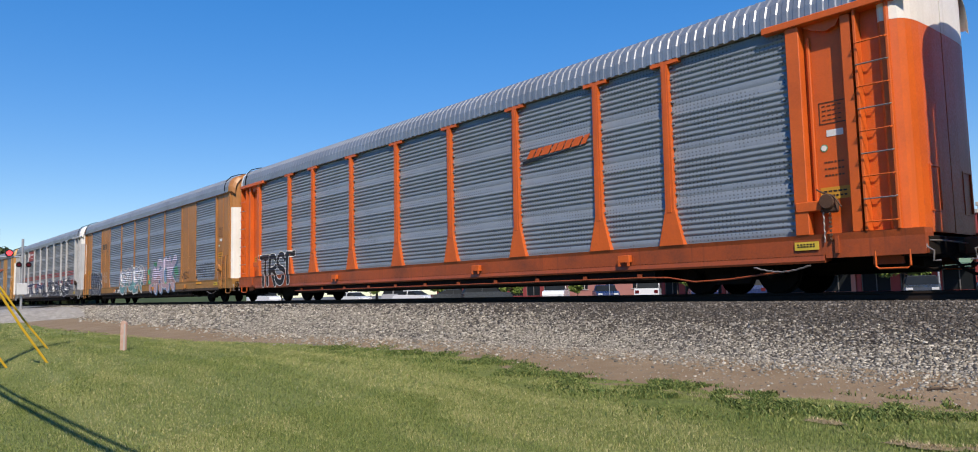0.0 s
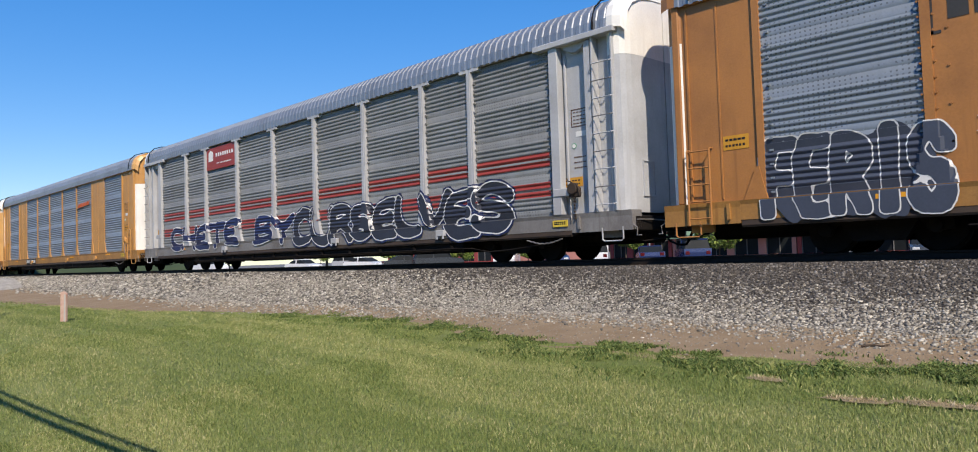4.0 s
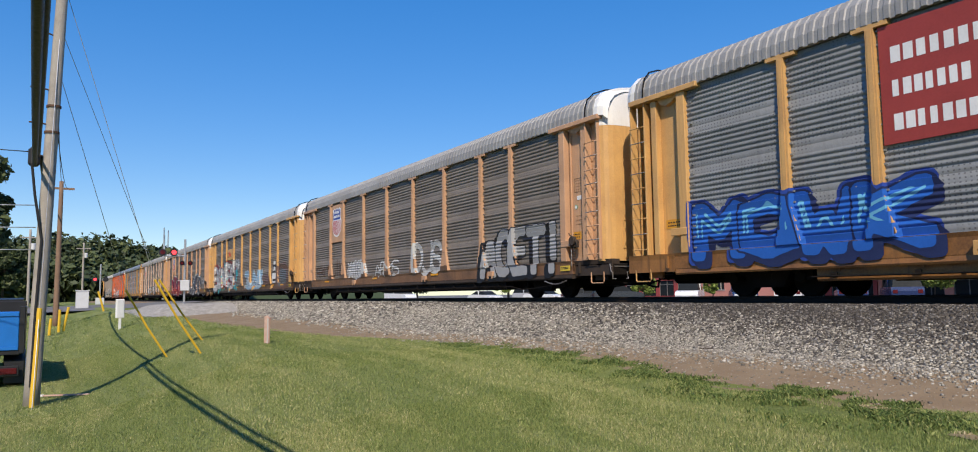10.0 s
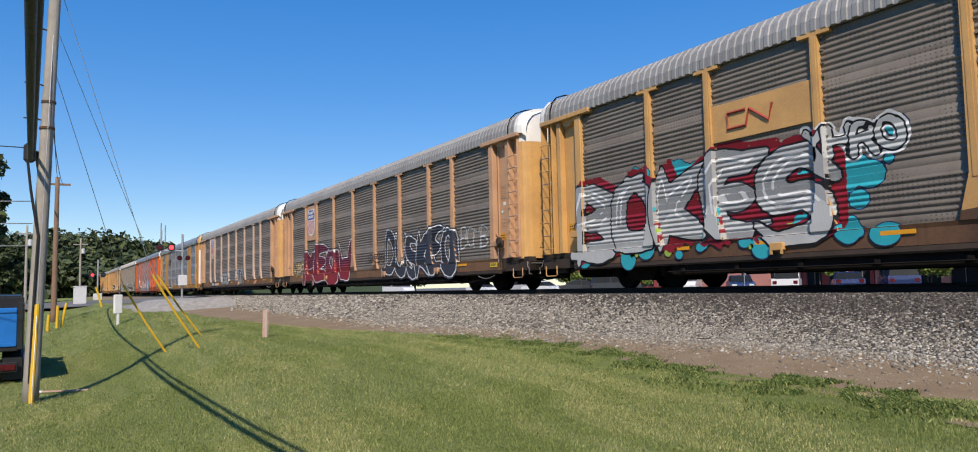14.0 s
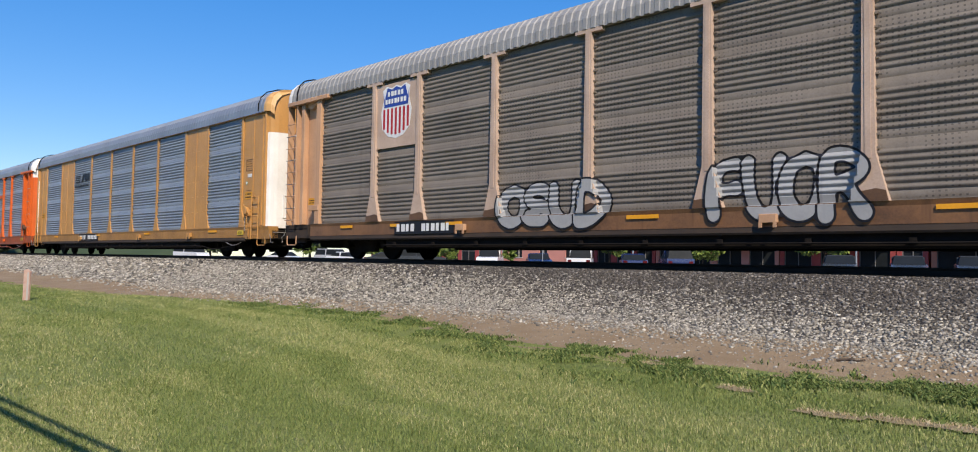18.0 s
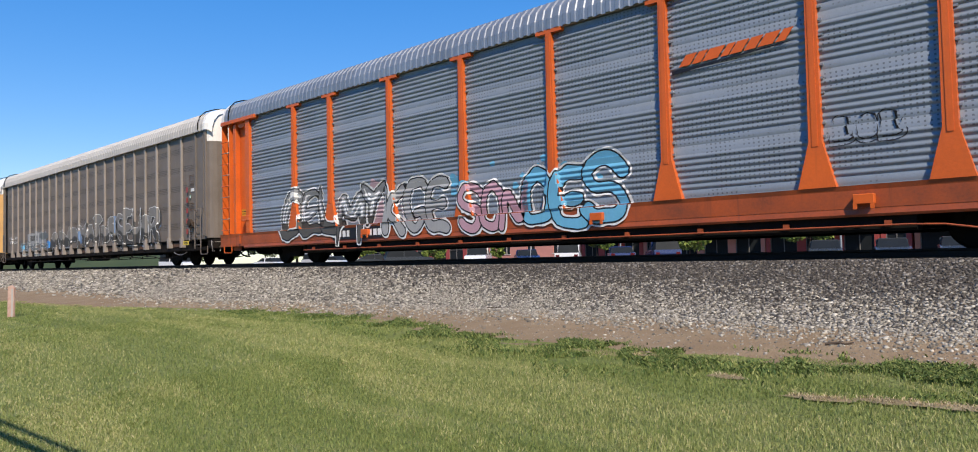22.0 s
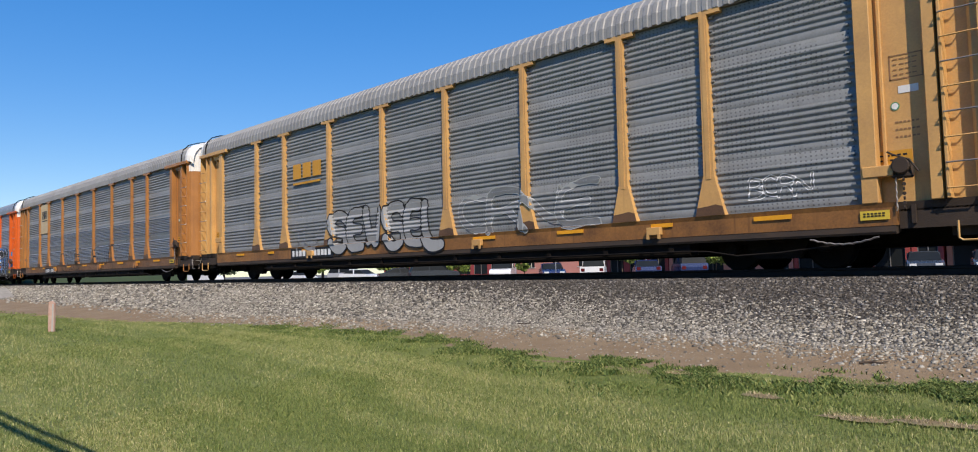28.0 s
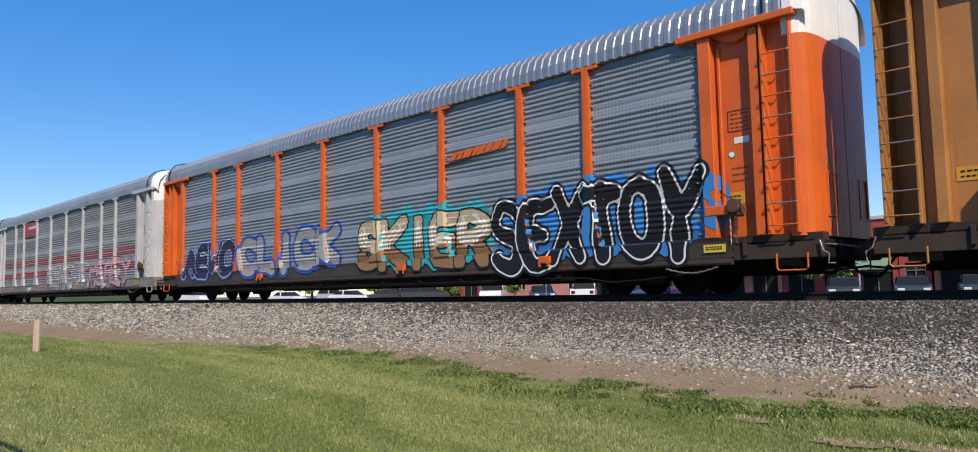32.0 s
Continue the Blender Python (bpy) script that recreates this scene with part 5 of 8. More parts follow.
class Wall:
    """A grid on a car's near side, its lines on the ribs and posts, on which painted regions are cut out."""
    def __init__(self, n, x0, x1, z0, z1, step=0.05):
        self.car, self.kind = CARS[n + 1], STYLES[ORDER[n + 1][0]]["kind"]
        self.style = STYLES[ORDER[n + 1][0]]
        if self.kind == "C":
            br = [p + h for p in RIB_X for h in (-0.1, -0.09, -0.055, 0.055, 0.09, 0.1)]
            zs = [0.97, 0.985, 1.075, 1.085]
        else:
            br = [p + h for p in POSTS for h in (-0.125, -0.105, 0.105, 0.125)] + [-11.8, -11.78, 11.78, 11.8, -12.06, -12.04, 12.04, 12.06]
            zs = list(RIB_Z)
        self.breaks = [b for b in br if x0 < b < x1]
        xs = list(np.linspace(x0, x1, max(int((x1 - x0) / step), 4)))
        zs = [z for z in zs + list(np.arange(z0, ZB if self.kind != "C" else z1, step)) + [ZB, ZB - 0.02] if z0 < z < z1] + [z0, z1]
        self.xs, self.zs = self.thin(xs, self.breaks), self.thin(zs, [z for z in (RIB_Z if self.kind != "C" else []) if z0 < z < z1])
        self.X, self.Z = np.meshgrid(self.xs, self.zs)
        Y = np.array([[surface_y(x, z, self.kind, 0.0) for x in self.xs] for z in self.zs])
        self.same = np.abs(np.diff(Y, axis=1)) < 1e-4

    def thin(self, v, keep):
        """Sorted grid lines; those to keep stay, others that crowd them go."""
        out = sorted({round(float(k), 4) for k in keep})
        for q in sorted(v):
            if all(abs(q - o) > 0.012 for o in out):
                out.append(q)
        return np.array(sorted(out))

    def cut(self, f, ink, lift, name, parent=None, label=""):
        """The region where f is above zero as a skin at a small height over the side."""
        xs, zs = self.xs, self.zs
        V, F, seen = [], [], {}

        def vert(x, z):
            k = (round(x, 4), round(z, 4))
            if k not in seen:
                seen[k] = len(V)
                V.append((x, surface_y(x, z, self.kind, lift), z))
            return seen[k]
        pos = f > 0
        same = self.same
        for j in range(len(zs) - 1):
            count = pos[j, :-1].astype(int) + pos[j, 1:] + pos[j + 1, :-1] + pos[j + 1, 1:]
            run = None
            for i in np.nonzero(count)[0]:
                if count[i] == 4:
                    if run and run[1] == i and same[j, i - 1] and same[j, i] and same[j + 1, i - 1] and same[j + 1, i]:
                        run[1] = i + 1
                    else:
                        if run:
                            F.append((vert(xs[run[0]], zs[j]), vert(xs[run[1]], zs[j]), vert(xs[run[1]], zs[j + 1]), vert(xs[run[0]], zs[j + 1])))
                        run = [i, i + 1]
                    continue
                ring = ((i, j), (i + 1, j), (i + 1, j + 1), (i, j + 1))
                poly = []
                for (a, b), (c, d) in zip(ring, ring[1:] + ring[:1]):
                    fa, fc = f[b, a], f[d, c]
                    if fa > 0:
                        poly.append(vert(xs[a], zs[b]))
                    if (fa > 0) != (fc > 0):
                        t = fa / (fa - fc)
                        poly.append(vert(xs[a] + (xs[c] - xs[a]) * t, zs[b] + (zs[d] - zs[b]) * t))
                poly = list(dict.fromkeys(poly))
                if len(poly) > 2:
                    F.append(tuple(poly))
            if run:
                F.append((vert(xs[run[0]], zs[j]), vert(xs[run[1]], zs[j]), vert(xs[run[1]], zs[j + 1]), vert(xs[run[0]], zs[j + 1])))
        if not F:
            return None
        return link(name, mesh_from(name, V, F, ink), parent or self.car, None, label)


def rough_edge(X, Z, seed, amount):
    return amount * (0.6 * np.sin(X * 7.3 + seed) * np.sin(Z * 9.1 + seed * 1.7) + 0.4 * np.sin(X * 17.0 + Z * 13.0 + seed * 3.1))


def tag(n, text, x0, x1, z0, z1, fill, line="black", halo=None, fat=1, wobble=0.3, seed=1, label="", name="graffiti", low=None, drop=None, shine=None, curvy=2, spikes=0.0, raised=0.0, thin=None, flare=False):
    """Sprayed letters on car n: an optional cloud and block shadow, an outline and a fill for each letter. fat: 0 thin, 1 usual, 2 heavy."""
    rnd = random.Random(seed)
    h, k = z1 - z0, len(text)
    step = (x1 - x0) / k
    w = Wall(n, x0 - 0.35, x1 + 0.35, max(z0 - 0.25, 0.42), min(z1 + 0.3, ZT - 0.1), 0.05 if h > 0.6 else 0.025)
    X, Z = w.X, w.Z
    rad = (0.085, 0.16, 0.20, 0.265)[fat] * min(step, h * 0.9)
    rad = max(rad, 0.017)
    lw = thin or ((0.022, 0.034, 0.042, 0.03)[fat] if h > 0.6 else 0.014)
    fields = []
    for i, ch in enumerate(text):
        up, big, lean, tilt = rnd.uniform(-1, 1) * wobble * 0.14 * h, 1 + rnd.uniform(-0.4, 0.6) * wobble * 0.3, rnd.uniform(-1, 1) * wobble * 0.3, rnd.uniform(-1, 1) * wobble * 0.25
        ph = rnd.uniform(0, 6)
        if ch == " ":
            continue
        gw, gh = step * 1.22 * big - 2 * rad, h * big - 2 * rad
        if ch in "I!":
            gw *= 0.5
        cx, cz = x0 + (i + 0.5) * step, z0 + h / 2 + up
        best = np.full(X.shape, 9.0)
        for st in strokes_of(ch, curvy):
            u, v = st[:, 0] - 0.5, st[:, 1] - 0.5
            px = cx + u * gw + lean * v * gh * 0.6 + 0.05 * wobble * gw * np.sin(v * 7 + ph)
            pz = cz + v * gh + tilt * u * gh * 0.6 + 0.07 * wobble * gh * np.sin(u * 6 + ph)
            if flare:
                for e, i_ in ((0, 1), (-1, -2)):
                    ln = max(math.hypot(px[e] - px[i_], pz[e] - pz[i_]), 1e-6)
                    px[e] += (px[e] - px[i_]) / ln * rad * 0.9
                    pz[e] += (pz[e] - pz[i_]) / ln * rad * 0.9
            for a in range(len(px) - 1):
                dx, dz = px[a + 1] - px[a], pz[a + 1] - pz[a]
                t = np.clip(((X - px[a]) * dx + (Z - pz[a]) * dz) / max(dx * dx + dz * dz, 1e-9), 0, 1)
                q = (a + t) / max(len(px) - 1, 1)
                ex, ez = np.abs(X - px[a] - t * dx), np.abs(Z - pz[a] - t * dz)
                d = (np.hypot(ex, ez) if curvy > 1 else (ex ** 4 + ez ** 4) ** 0.25) - rad * ((0.85 + (0.35 * wobble + spikes) * np.sin(q * 7.0 + ph)) if not flare else 0.98 - 0.8 * np.abs(2 * q - 1) ** 2.4 + 0.16 * np.sin(q * 5 + ph))
                best = np.minimum(best, d)
        fields.append(-best + rough_edge(X, Z, seed + i, 0.006))
    union = np.max(fields, 0)
    base = None
    if halo:
        base = w.cut(union + lw + (0.045 if fat < 2 else 0.06) + rough_edge(X, Z, seed, 0.02), INK[halo], 0.005, name, None, label)
    if drop:
        ink, dx, dz = drop
        sh = union.copy()
        for q in (0.34, 0.67, 1.0):
            ii = np.interp(w.xs - dx * q, w.xs, np.arange(len(w.xs))).round().astype(int)
            jj = np.interp(w.zs - dz * q, w.zs, np.arange(len(w.zs))).round().astype(int)
            sh = np.maximum(sh, union[jj][:, ii])
        ob = w.cut(sh + lw * 0.7, INK[ink], 0.007, "block_shadow" if base else name, base, "" if base else label)
        base = base or ob
    if line and fill:
        ob = w.cut(union + lw, INK[line], 0.010, "outline" if base else name, base, "" if base else label)
        base = base or ob
    if line and not fill:
        ring = np.full(X.shape, -9.0)
        for i, f in enumerate(fields):
            g = np.minimum(f + lw, -f + 0.004)
            for later in fields[i + 1:]:
                g = np.minimum(g, -later)
            ring = np.maximum(ring, g)
        ob = w.cut(ring, INK[line], 0.010, "outline" if base else name, base, "" if base else label)
        return
    for i, f in enumerate(fields):
        g = f.copy()
        for later in fields[i + 1:]:
            g = np.minimum(g, -(later + (lw if line else 0.012)))
        ob = w.cut(g, INK[fill], 0.014 + raised, "letter" if base else name, base, "" if base else label)
        base = base or ob
        if low:
            cutz = z0 + h * 0.42 + 0.08 * h * np.sin(X * 5 + seed)
            w.cut(np.minimum(g, cutz - Z), INK[low], 0.0165, "lower_tone", base)
        if shine:
            s_ = np.minimum(np.minimum(g - rad * 0.45, 0.028 - np.abs(f - rad * 0.62)), Z - z0 - h * 0.4)
            w.cut(s_, INK[shine], 0.018, "highlight", base)


def blob(n, seed, ink, x0, x1, z0, z1, lift=0.003, name="graffiti", label="sprayed patch of colour"):
    """A sprayed cloud with a lobed outline filling a box."""
    w = Wall(n, x0 - 0.1, x1 + 0.1, max(z0 - 0.1, 0.42), z1 + 0.1, 0.07)
    u, v = (w.X - (x0 + x1) / 2) / ((x1 - x0) / 2), (w.Z - (z0 + z1) / 2) / ((z1 - z0) / 2)
    f = 0.98 - (np.abs(u) ** 3 + np.abs(v) ** 3) ** 0.333 + rough_edge(w.X, w.Z, seed, 0.16) + 0.08 * np.sin(w.X * 4.3 + seed)
    w.cut(f, INK[ink], lift, name, None, label)


def bubbles(n, seed, ink, x0, x1, z0, z1, count, r0, r1, line="navy", label="round paint spots with dark rims"):
    """Round paint spots with a dark rim round a piece of lettering."""
    r = random.Random(seed)
    w = Wall(n, x0 - 0.3, x1 + 0.3, max(z0 - 0.3, 0.42), z1 + 0.3, 0.05)
    f = np.full(w.X.shape, -9.0)
    for _ in range(count):
        cx, cz, rr = r.uniform(x0, x1), r.uniform(z0, z1), r.uniform(r0, r1)
        f = np.maximum(f, rr - np.hypot(w.X - cx, (w.Z - cz) * r.uniform(1.0, 1.4)))
    b = w.cut(f + min(0.025, r0 * 0.4), INK[line], 0.0035, "graffiti", None, label)
    tagged(w.cut(f, INK[ink], 0.0045, "paint_spot", b), kind="stuff")


def skin(n, x0, x1, lower, upper, ink, lift, name, label=""):
    """A patch of paint between two outlines over x, laid on the ribs and posts."""
    car, kind = CARS[n + 1], STYLES[ORDER[n + 1][0]]["kind"]
    V, F = [], []
    xs = [x0 + (x1 - x0) * i / max(int((x1 - x0) / 0.1), 2) for i in range(max(int((x1 - x0) / 0.1), 2) + 1)]
    for a, c in zip(xs, xs[1:]):
        la, lc, ua, uc = lower(a), lower(c), upper(a), upper(c)
        lo, hi = min(la, lc), max(ua, uc)
        if hi - lo < 0.03:
            continue
        zs = [lo] + [z for z in RIB_Z if lo < z < hi and kind != "C"] + ([ZB, ZB - 0.02] if lo < ZB - 0.03 < hi else []) + [hi]
        zs = sorted(zs)
        m = len(V)
        for z in zs:
            for x, l_, u_ in ((a, la, ua), (c, lc, uc)):
                zz = min(max(z, l_), u_)
                V.append((x, surface_y((a + c) / 2, zz, kind, lift), zz))
        F += [(m + 2 * q, m + 2 * q + 1, m + 2 * q + 3, m + 2 * q + 2) for q in range(len(zs) - 1)]
    link(name, mesh_from(name, V, F, INK[ink]), car, None, label)


def board(n, x0, x1, z0, z1, ink, name="sign_board", label="", depth=0.02, y=1.53):
    s = Shape().box(x0, -y - depth, z0, x1, -y, z1, 0.006)
    return part(name, s, INK[ink] if ink in INK else M[ink], CARS[n + 1], label)


def bars(parent, x0, x1, z, h, count, ink, y, seed=0, name="marking"):
    """Illegible or private writing as plain bars."""
    r = random.Random(seed)
    w = (x1 - x0) / count
    for i in range(count):
        ob = part(name, Shape().box(x0 + i * w, -y - 0.003, z, x0 + i * w + w * r.uniform(0.55, 0.8), -y, z + h), INK[ink], parent)
    return ob


def shape_on(parent, outline, ink, y, depth=0.006, name="emblem", label=""):
    s = Shape().prism(outline, "y", -y - depth, -y)
    return part(name, s, INK[ink], parent, label)


def shield(n, x0, x1, z0, z1):
    """A weathered board with a shield: blue head, red and white stripes, white rim."""
    b = board(n, -9.0, -7.12, z0 - 0.25, ZT - 0.12, "pale_tan" if n == 8 else "tan", "sign_board", "tan board with a striped shield", 0.02)
    cx, w, h = (x0 + x1) / 2, (x1 - x0) / 2, z1 - z0
    def ring(k):
        return [(cx + a * w * k, z0 + h * 0.5 + (c - 0.5) * h * k) for a, c in ((-0.9, 0.93), (-0.62, 1.0), (-0.3, 0.95), (0, 1.0), (0.3, 0.95), (0.62, 1.0), (0.9, 0.93), (0.82, 0.75), (1.0, 0.5), (0.9, 0.2), (0.5, 0.05), (0, 0.0), (-0.5, 0.05), (-0.9, 0.2), (-1.0, 0.5), (-0.82, 0.75))]
    shape_on(b, ring(1.0), "white", 1.552, 0.004, "shield")
    s = Shape()
    out = [(x, z) for x, z in ring(0.94) if z > z0 + h * 0.58]
    shape_on(b, [(cx - w * 0.78, z0 + h * 0.6), (cx + w * 0.78, z0 + h * 0.6)] + sorted(out, key=lambda p: -p[0]), "royal", 1.557, 0.004, "shield_head")
    for i in range(7):
        x = cx - w * 0.78 + i * w * 1.56 / 6
        lo = z0 + h * (0.05 + 0.2 * (abs(x - cx) / w) ** 2)
        s.box(x - w * 0.065, -1.561, lo + 0.03, x + w * 0.065, -1.557, z0 + h * 0.57)
    part("shield_stripe", s, INK["red"], b)
    bars(b, cx - w * 0.55, cx + w * 0.55, z0 + h * 0.8, h * 0.09, 5, "white", 1.562, n)
    bars(b, cx - w * 0.7, cx + w * 0.7, z0 + h * 0.66, h * 0.09, 7, "white", 1.562, n + 1)


def slant_mark(n, x0, x1, z0, z1, under="black"):
    """A thin slanted orange word-like mark of plain shapes over a dark swoosh, rising to the right."""
    car = CARS[n + 1]
    s = Shape()
    mid, hgt = (z0 + z1) / 2, 0.21
    def up(x):
        return mid - 0.08 + 0.10 * (x - x0) / (x1 - x0)
    x, i = x0 + 0.15, 0
    for i, wd in enumerate((0.27, 0.22, 0.36, 0.18, 0.27, 0.26, 0.32, 0.2)):
        part("emblem", Shape().prism([(x, up(x)), (x + wd * 0.86, up(x + wd)), (x + wd * 0.86 + 0.16, up(x + wd) + hgt), (x + 0.16, up(x) + hgt)], "y", -1.541, -1.535), INK["orange"], car, "orange slanted mark")
        x += wd
    shape_on(car, [(x0, mid - 0.2), (x0 + 0.5, mid - 0.16), (x1 - 0.2, mid - 0.03), (x1, mid + 0.0), (x0 + 0.6, mid - 0.1), (x0, mid - 0.12)], under, 1.535, 0.005, "emblem_underline")


def car_number(n, x0, x1, z=0.75, h=0.2, plate=True):
    car = CARS[n + 1]
    p = car
    if plate:
        p = part("number_plate", Shape().box(x0, -1.588, z - 0.07, x1, -1.578, z + h + 0.07), INK["black"], car, "black patch with white marks")
    bars(p, x0 + 0.1, x0 + 0.1 + (x1 - x0 - 0.3) * 0.38, z, h, 4, "white", 1.59, n)
    bars(p, x0 + 0.1 + (x1 - x0 - 0.3) * 0.5, x1 - 0.1, z, h, 6, "white", 1.59, n + 7)


def end_markings(n):
    """Small stencils on the near end bay: boxed data, white card, warning plate."""
    car = CARS[n + 1]
    A = STYLES[ORDER[n + 1][0]]["kind"] == "A"
    y = 1.384 if A else 1.505
    ink = "umber" if n in (5, 6, 7, 8, 12, 13, 14) else "stain"
    x0 = 12.25 if A else 12.15
    s = Shape()
    for z in (3.05, 3.44):
        s.box(x0, -y - 0.003, z, x0 + 0.5, -y, z + 0.02)
    for x in (x0, x0 + 0.48):
        s.box(x, -y - 0.003, 3.05, x + 0.02, -y, 3.46)
    part("stencil_frame", s, INK[ink], car)
    for k in range(4):
        bars(car, x0 + 0.06, x0 + 0.44, 3.12 + k * 0.085, 0.02, 4, ink, y, n * 5 + k, "stencil")
    for k in range(3):
        bars(car, x0 + 0.05, x0 + 0.42, 2.1 + k * 0.12, 0.028, 6, ink, y, n * 7 + k, "stencil")
    part("inspection_decal", Shape().disc((x0 - 0.02 + 0.08, -y - 0.002, 2.62), "y", 0.07, 0.006, 14), INK["green"], car, "small round green and white decal")
    part("decal_centre", Shape().disc((x0 - 0.02 + 0.08, -y - 0.006, 2.62), "y", 0.052, 0.006, 14), INK["white"], car)
    part("data_card", Shape().box(x0 + 0.12, -y - 0.004, 2.82, x0 + 0.42, -y, 2.94), INK["white"], car, "white data card")
    if A:
        for xa, sd in ((11.98 if n != 0 else 12.2, 1), (-12.72, -1)):
            wp = part("warning_plate", Shape().box(xa, -y - 0.006, 1.68, xa + 0.55, -y, 1.9), INK["gold"], car, "yellow warning plate on the end sheet")
            bars(wp, xa + 0.06, xa + 0.5, 1.73, 0.03, 6, "black", y + 0.007, n + sd, "warning_text")
            bars(wp, xa + 0.06, xa + 0.5, 1.81, 0.03, 5, "black", y + 0.007, n + sd + 4, "warning_text")
    elif n in (1, 3, 9):
        for xa in (12.1, -12.62):
            wp = part("warning_plate", Shape().box(xa, -1.508, 2.03, xa + 0.52, -1.502, 2.3), INK["gold"], car, "yellow warning plate on the end sheet")
            bars(wp, xa + 0.05, xa + 0.47, 2.09, 0.04, 6, "black", 1.509, n + 3, "warning_text")
            bars(wp, xa + 0.05, xa + 0.47, 2.2, 0.04, 5, "black", 1.509, n + 4, "warning_text")
    w = part("warning_plate", Shape().box(11.75, -1.588, 0.78, 12.2, -1.578, 0.93), INK["yellow"], car, "yellow warning plate")
    bars(w, 11.8, 12.15, 0.83, 0.025, 6, "black", 1.59, n, "warning_text")
    bars(w, 11.8, 12.15, 0.87, 0.025, 6, "black", 1.59, n + 3, "warning_text")


def sill_marks(n, places):
    for k, (x, w) in enumerate(places):
        part("reflector", Shape().box(x, -1.59, 0.89, x + w, -1.578, 0.97), INK["amber"], CARS[n + 1], "yellow-orange reflective strip")


# ---- each car's own marks ----
tag(0, "TRST", -11.75, -8.7, 0.6, 1.95, "black", "white", None, 1, 0.2, 1, "black TRST graffiti with white outline")
slant_mark(0, 4.47, 6.8, 3.3, 3.95)
blob(1, 62, "denim", -11.85, -8.85, 0.62, 2.05)
tag(1, "FERIS", -11.85, -8.75, 0.6, 2.12, "denim", "white", None, 3, 0.14, 2, "dark slate block letters outlined in thin white", curvy=1, thin=0.022)
tag(1, "SUNOI", -8.4, -7.4, 1.75, 2.1, "white", None, None, 0, 0.3, 65, "small white scrawl")
tag(1, "YFLO", -8.35, -7.5, 1.4, 1.72, "white", None, None, 0, 0.3, 66, "small white scrawl")
blob(1, 6, "blush", -4.7, 1.1, 0.95, 2.15)
tag(1, "STOER", -4.1, 0.45, 0.66, 2.15, "haze", "black", "white", 2, 0.45, 3, "pale blue and lilac letters on a pink cloud", low="teal", shine="white", thin=0.03, flare=True, curvy=1)
bubbles(1, 5, "green", 1.6, 6.4, 0.9, 2.2, 26, 0.1, 0.25, "green")
tag(1, "AROK", 2.0, 6.1, 0.64, 2.42, "mauve", "white", "soft_blue", 2, 0.35, 4, "lilac bubble letters edged white and blue", drop=("soft_blue", 0.16, -0.08), low="blush", thin=0.03)
tag(1, "HISTO", 9.3, 11.6, 1.15, 1.95, None, "black", None, 0, 0.2, 5, "black outline letters")
tag(1, "MEGO", 7.3, 8.2, 1.2, 1.55, None, "black", None, 0, 0.1, 6, "small black tag")
bars(CARS[2], -8.72, -7.62, 3.62, 0.36, 3, "soot", 1.524, 2, "emblem")
for xa, d in ((-8.98, 1), (-7.42, -1)):
    part("emblem", Shape().box(xa, -1.527, 3.42, xa + 0.05 * d, -1.523, 4.15).box(xa, -1.527, 3.42, xa + 0.16 * d, -1.523, 3.47).box(xa, -1.527, 4.1, xa + 0.16 * d, -1.523, 4.15), INK["soot"], CARS[2], "black bracket mark")
car_number(1, -5.85, -3.4, 0.68, 0.19)
tag(2, "CHETE BY", -10.8, -0.2, 0.85, 1.95, "navy", "white", None, 1, 0.4, 7, "navy and black letters with white outline")
tag(2, "OURSELVES", 0.0, 10.3, 0.75, 2.0, "ink", "white", "navy", 1, 0.45, 8, "black OURSELVES graffiti with white outline")
b = board(2, -6.95, -4.35, 4.05, 4.95, "brick", "sign_board", "small red sign board")
bars(b, -6.1, -4.5, 4.55, 0.14, 8, "white", 1.552, 3)
bars(b, -6.0, -4.7, 4.25, 0.05, 10, "white", 1.552, 4)
shape_on(b, [(-6.75, 4.4), (-6.35, 4.4), (-6.35, 4.75), (-6.55, 4.85), (-6.75, 4.75)], "white", 1.552)
for n_ in (2, 16):
    for z0, z1 in ((2.42, 2.56), (2.22, 2.36), (1.72, 1.86), (1.52, 1.66)):
        for i in range(9):
            skin(n_, BAYS[i] + 0.13, BAYS[i + 1] - 0.13, lambda x: z0, lambda x: z1, "brick", 0.002, "side_stripe", "faded red stripe")
slant_mark(3, 4.35, 6.75, 3.5, 4.1)
car_number(3, -6.9, -4.5)
b = board(4, -6.92, -4.38, 2.72, 4.92, "brick", "sign_board", "large red sign board with white lettering bars")
for k, (c_, w_) in enumerate(((8, 1.9), (7, 1.4), (7, 1.5))):
    bars(b, -6.7, -6.7 + w_, 4.2 - k * 0.62, 0.3, c_, "white", 1.552, k)
tag(4, "MOWK", -11.6, -6.2, 0.8, 2.2, "blue", "navy", "royal", 2, 0.2, 9, "blue MOWK graffiti with dark block shadow", drop=("navy", 0.16, -0.14), shine="sky", curvy=0)
blob(4, 5, "cyan", -5.3, 0.2, 0.85, 2.2)
blob(4, 8, "yellow", -3.8, -0.5, 0.95, 2.0, 0.005)
tag(4, "CAMS", -4.7, -0.6, 0.92, 2.12, "iron", "black", "cream", 2, 0.8, 10, "dark letters on a cyan and yellow burst", curvy=0, flare=True, low="cream", thin=0.03)
blob(4, 9, "azure", 1.0, 4.3, 1.0, 2.4)
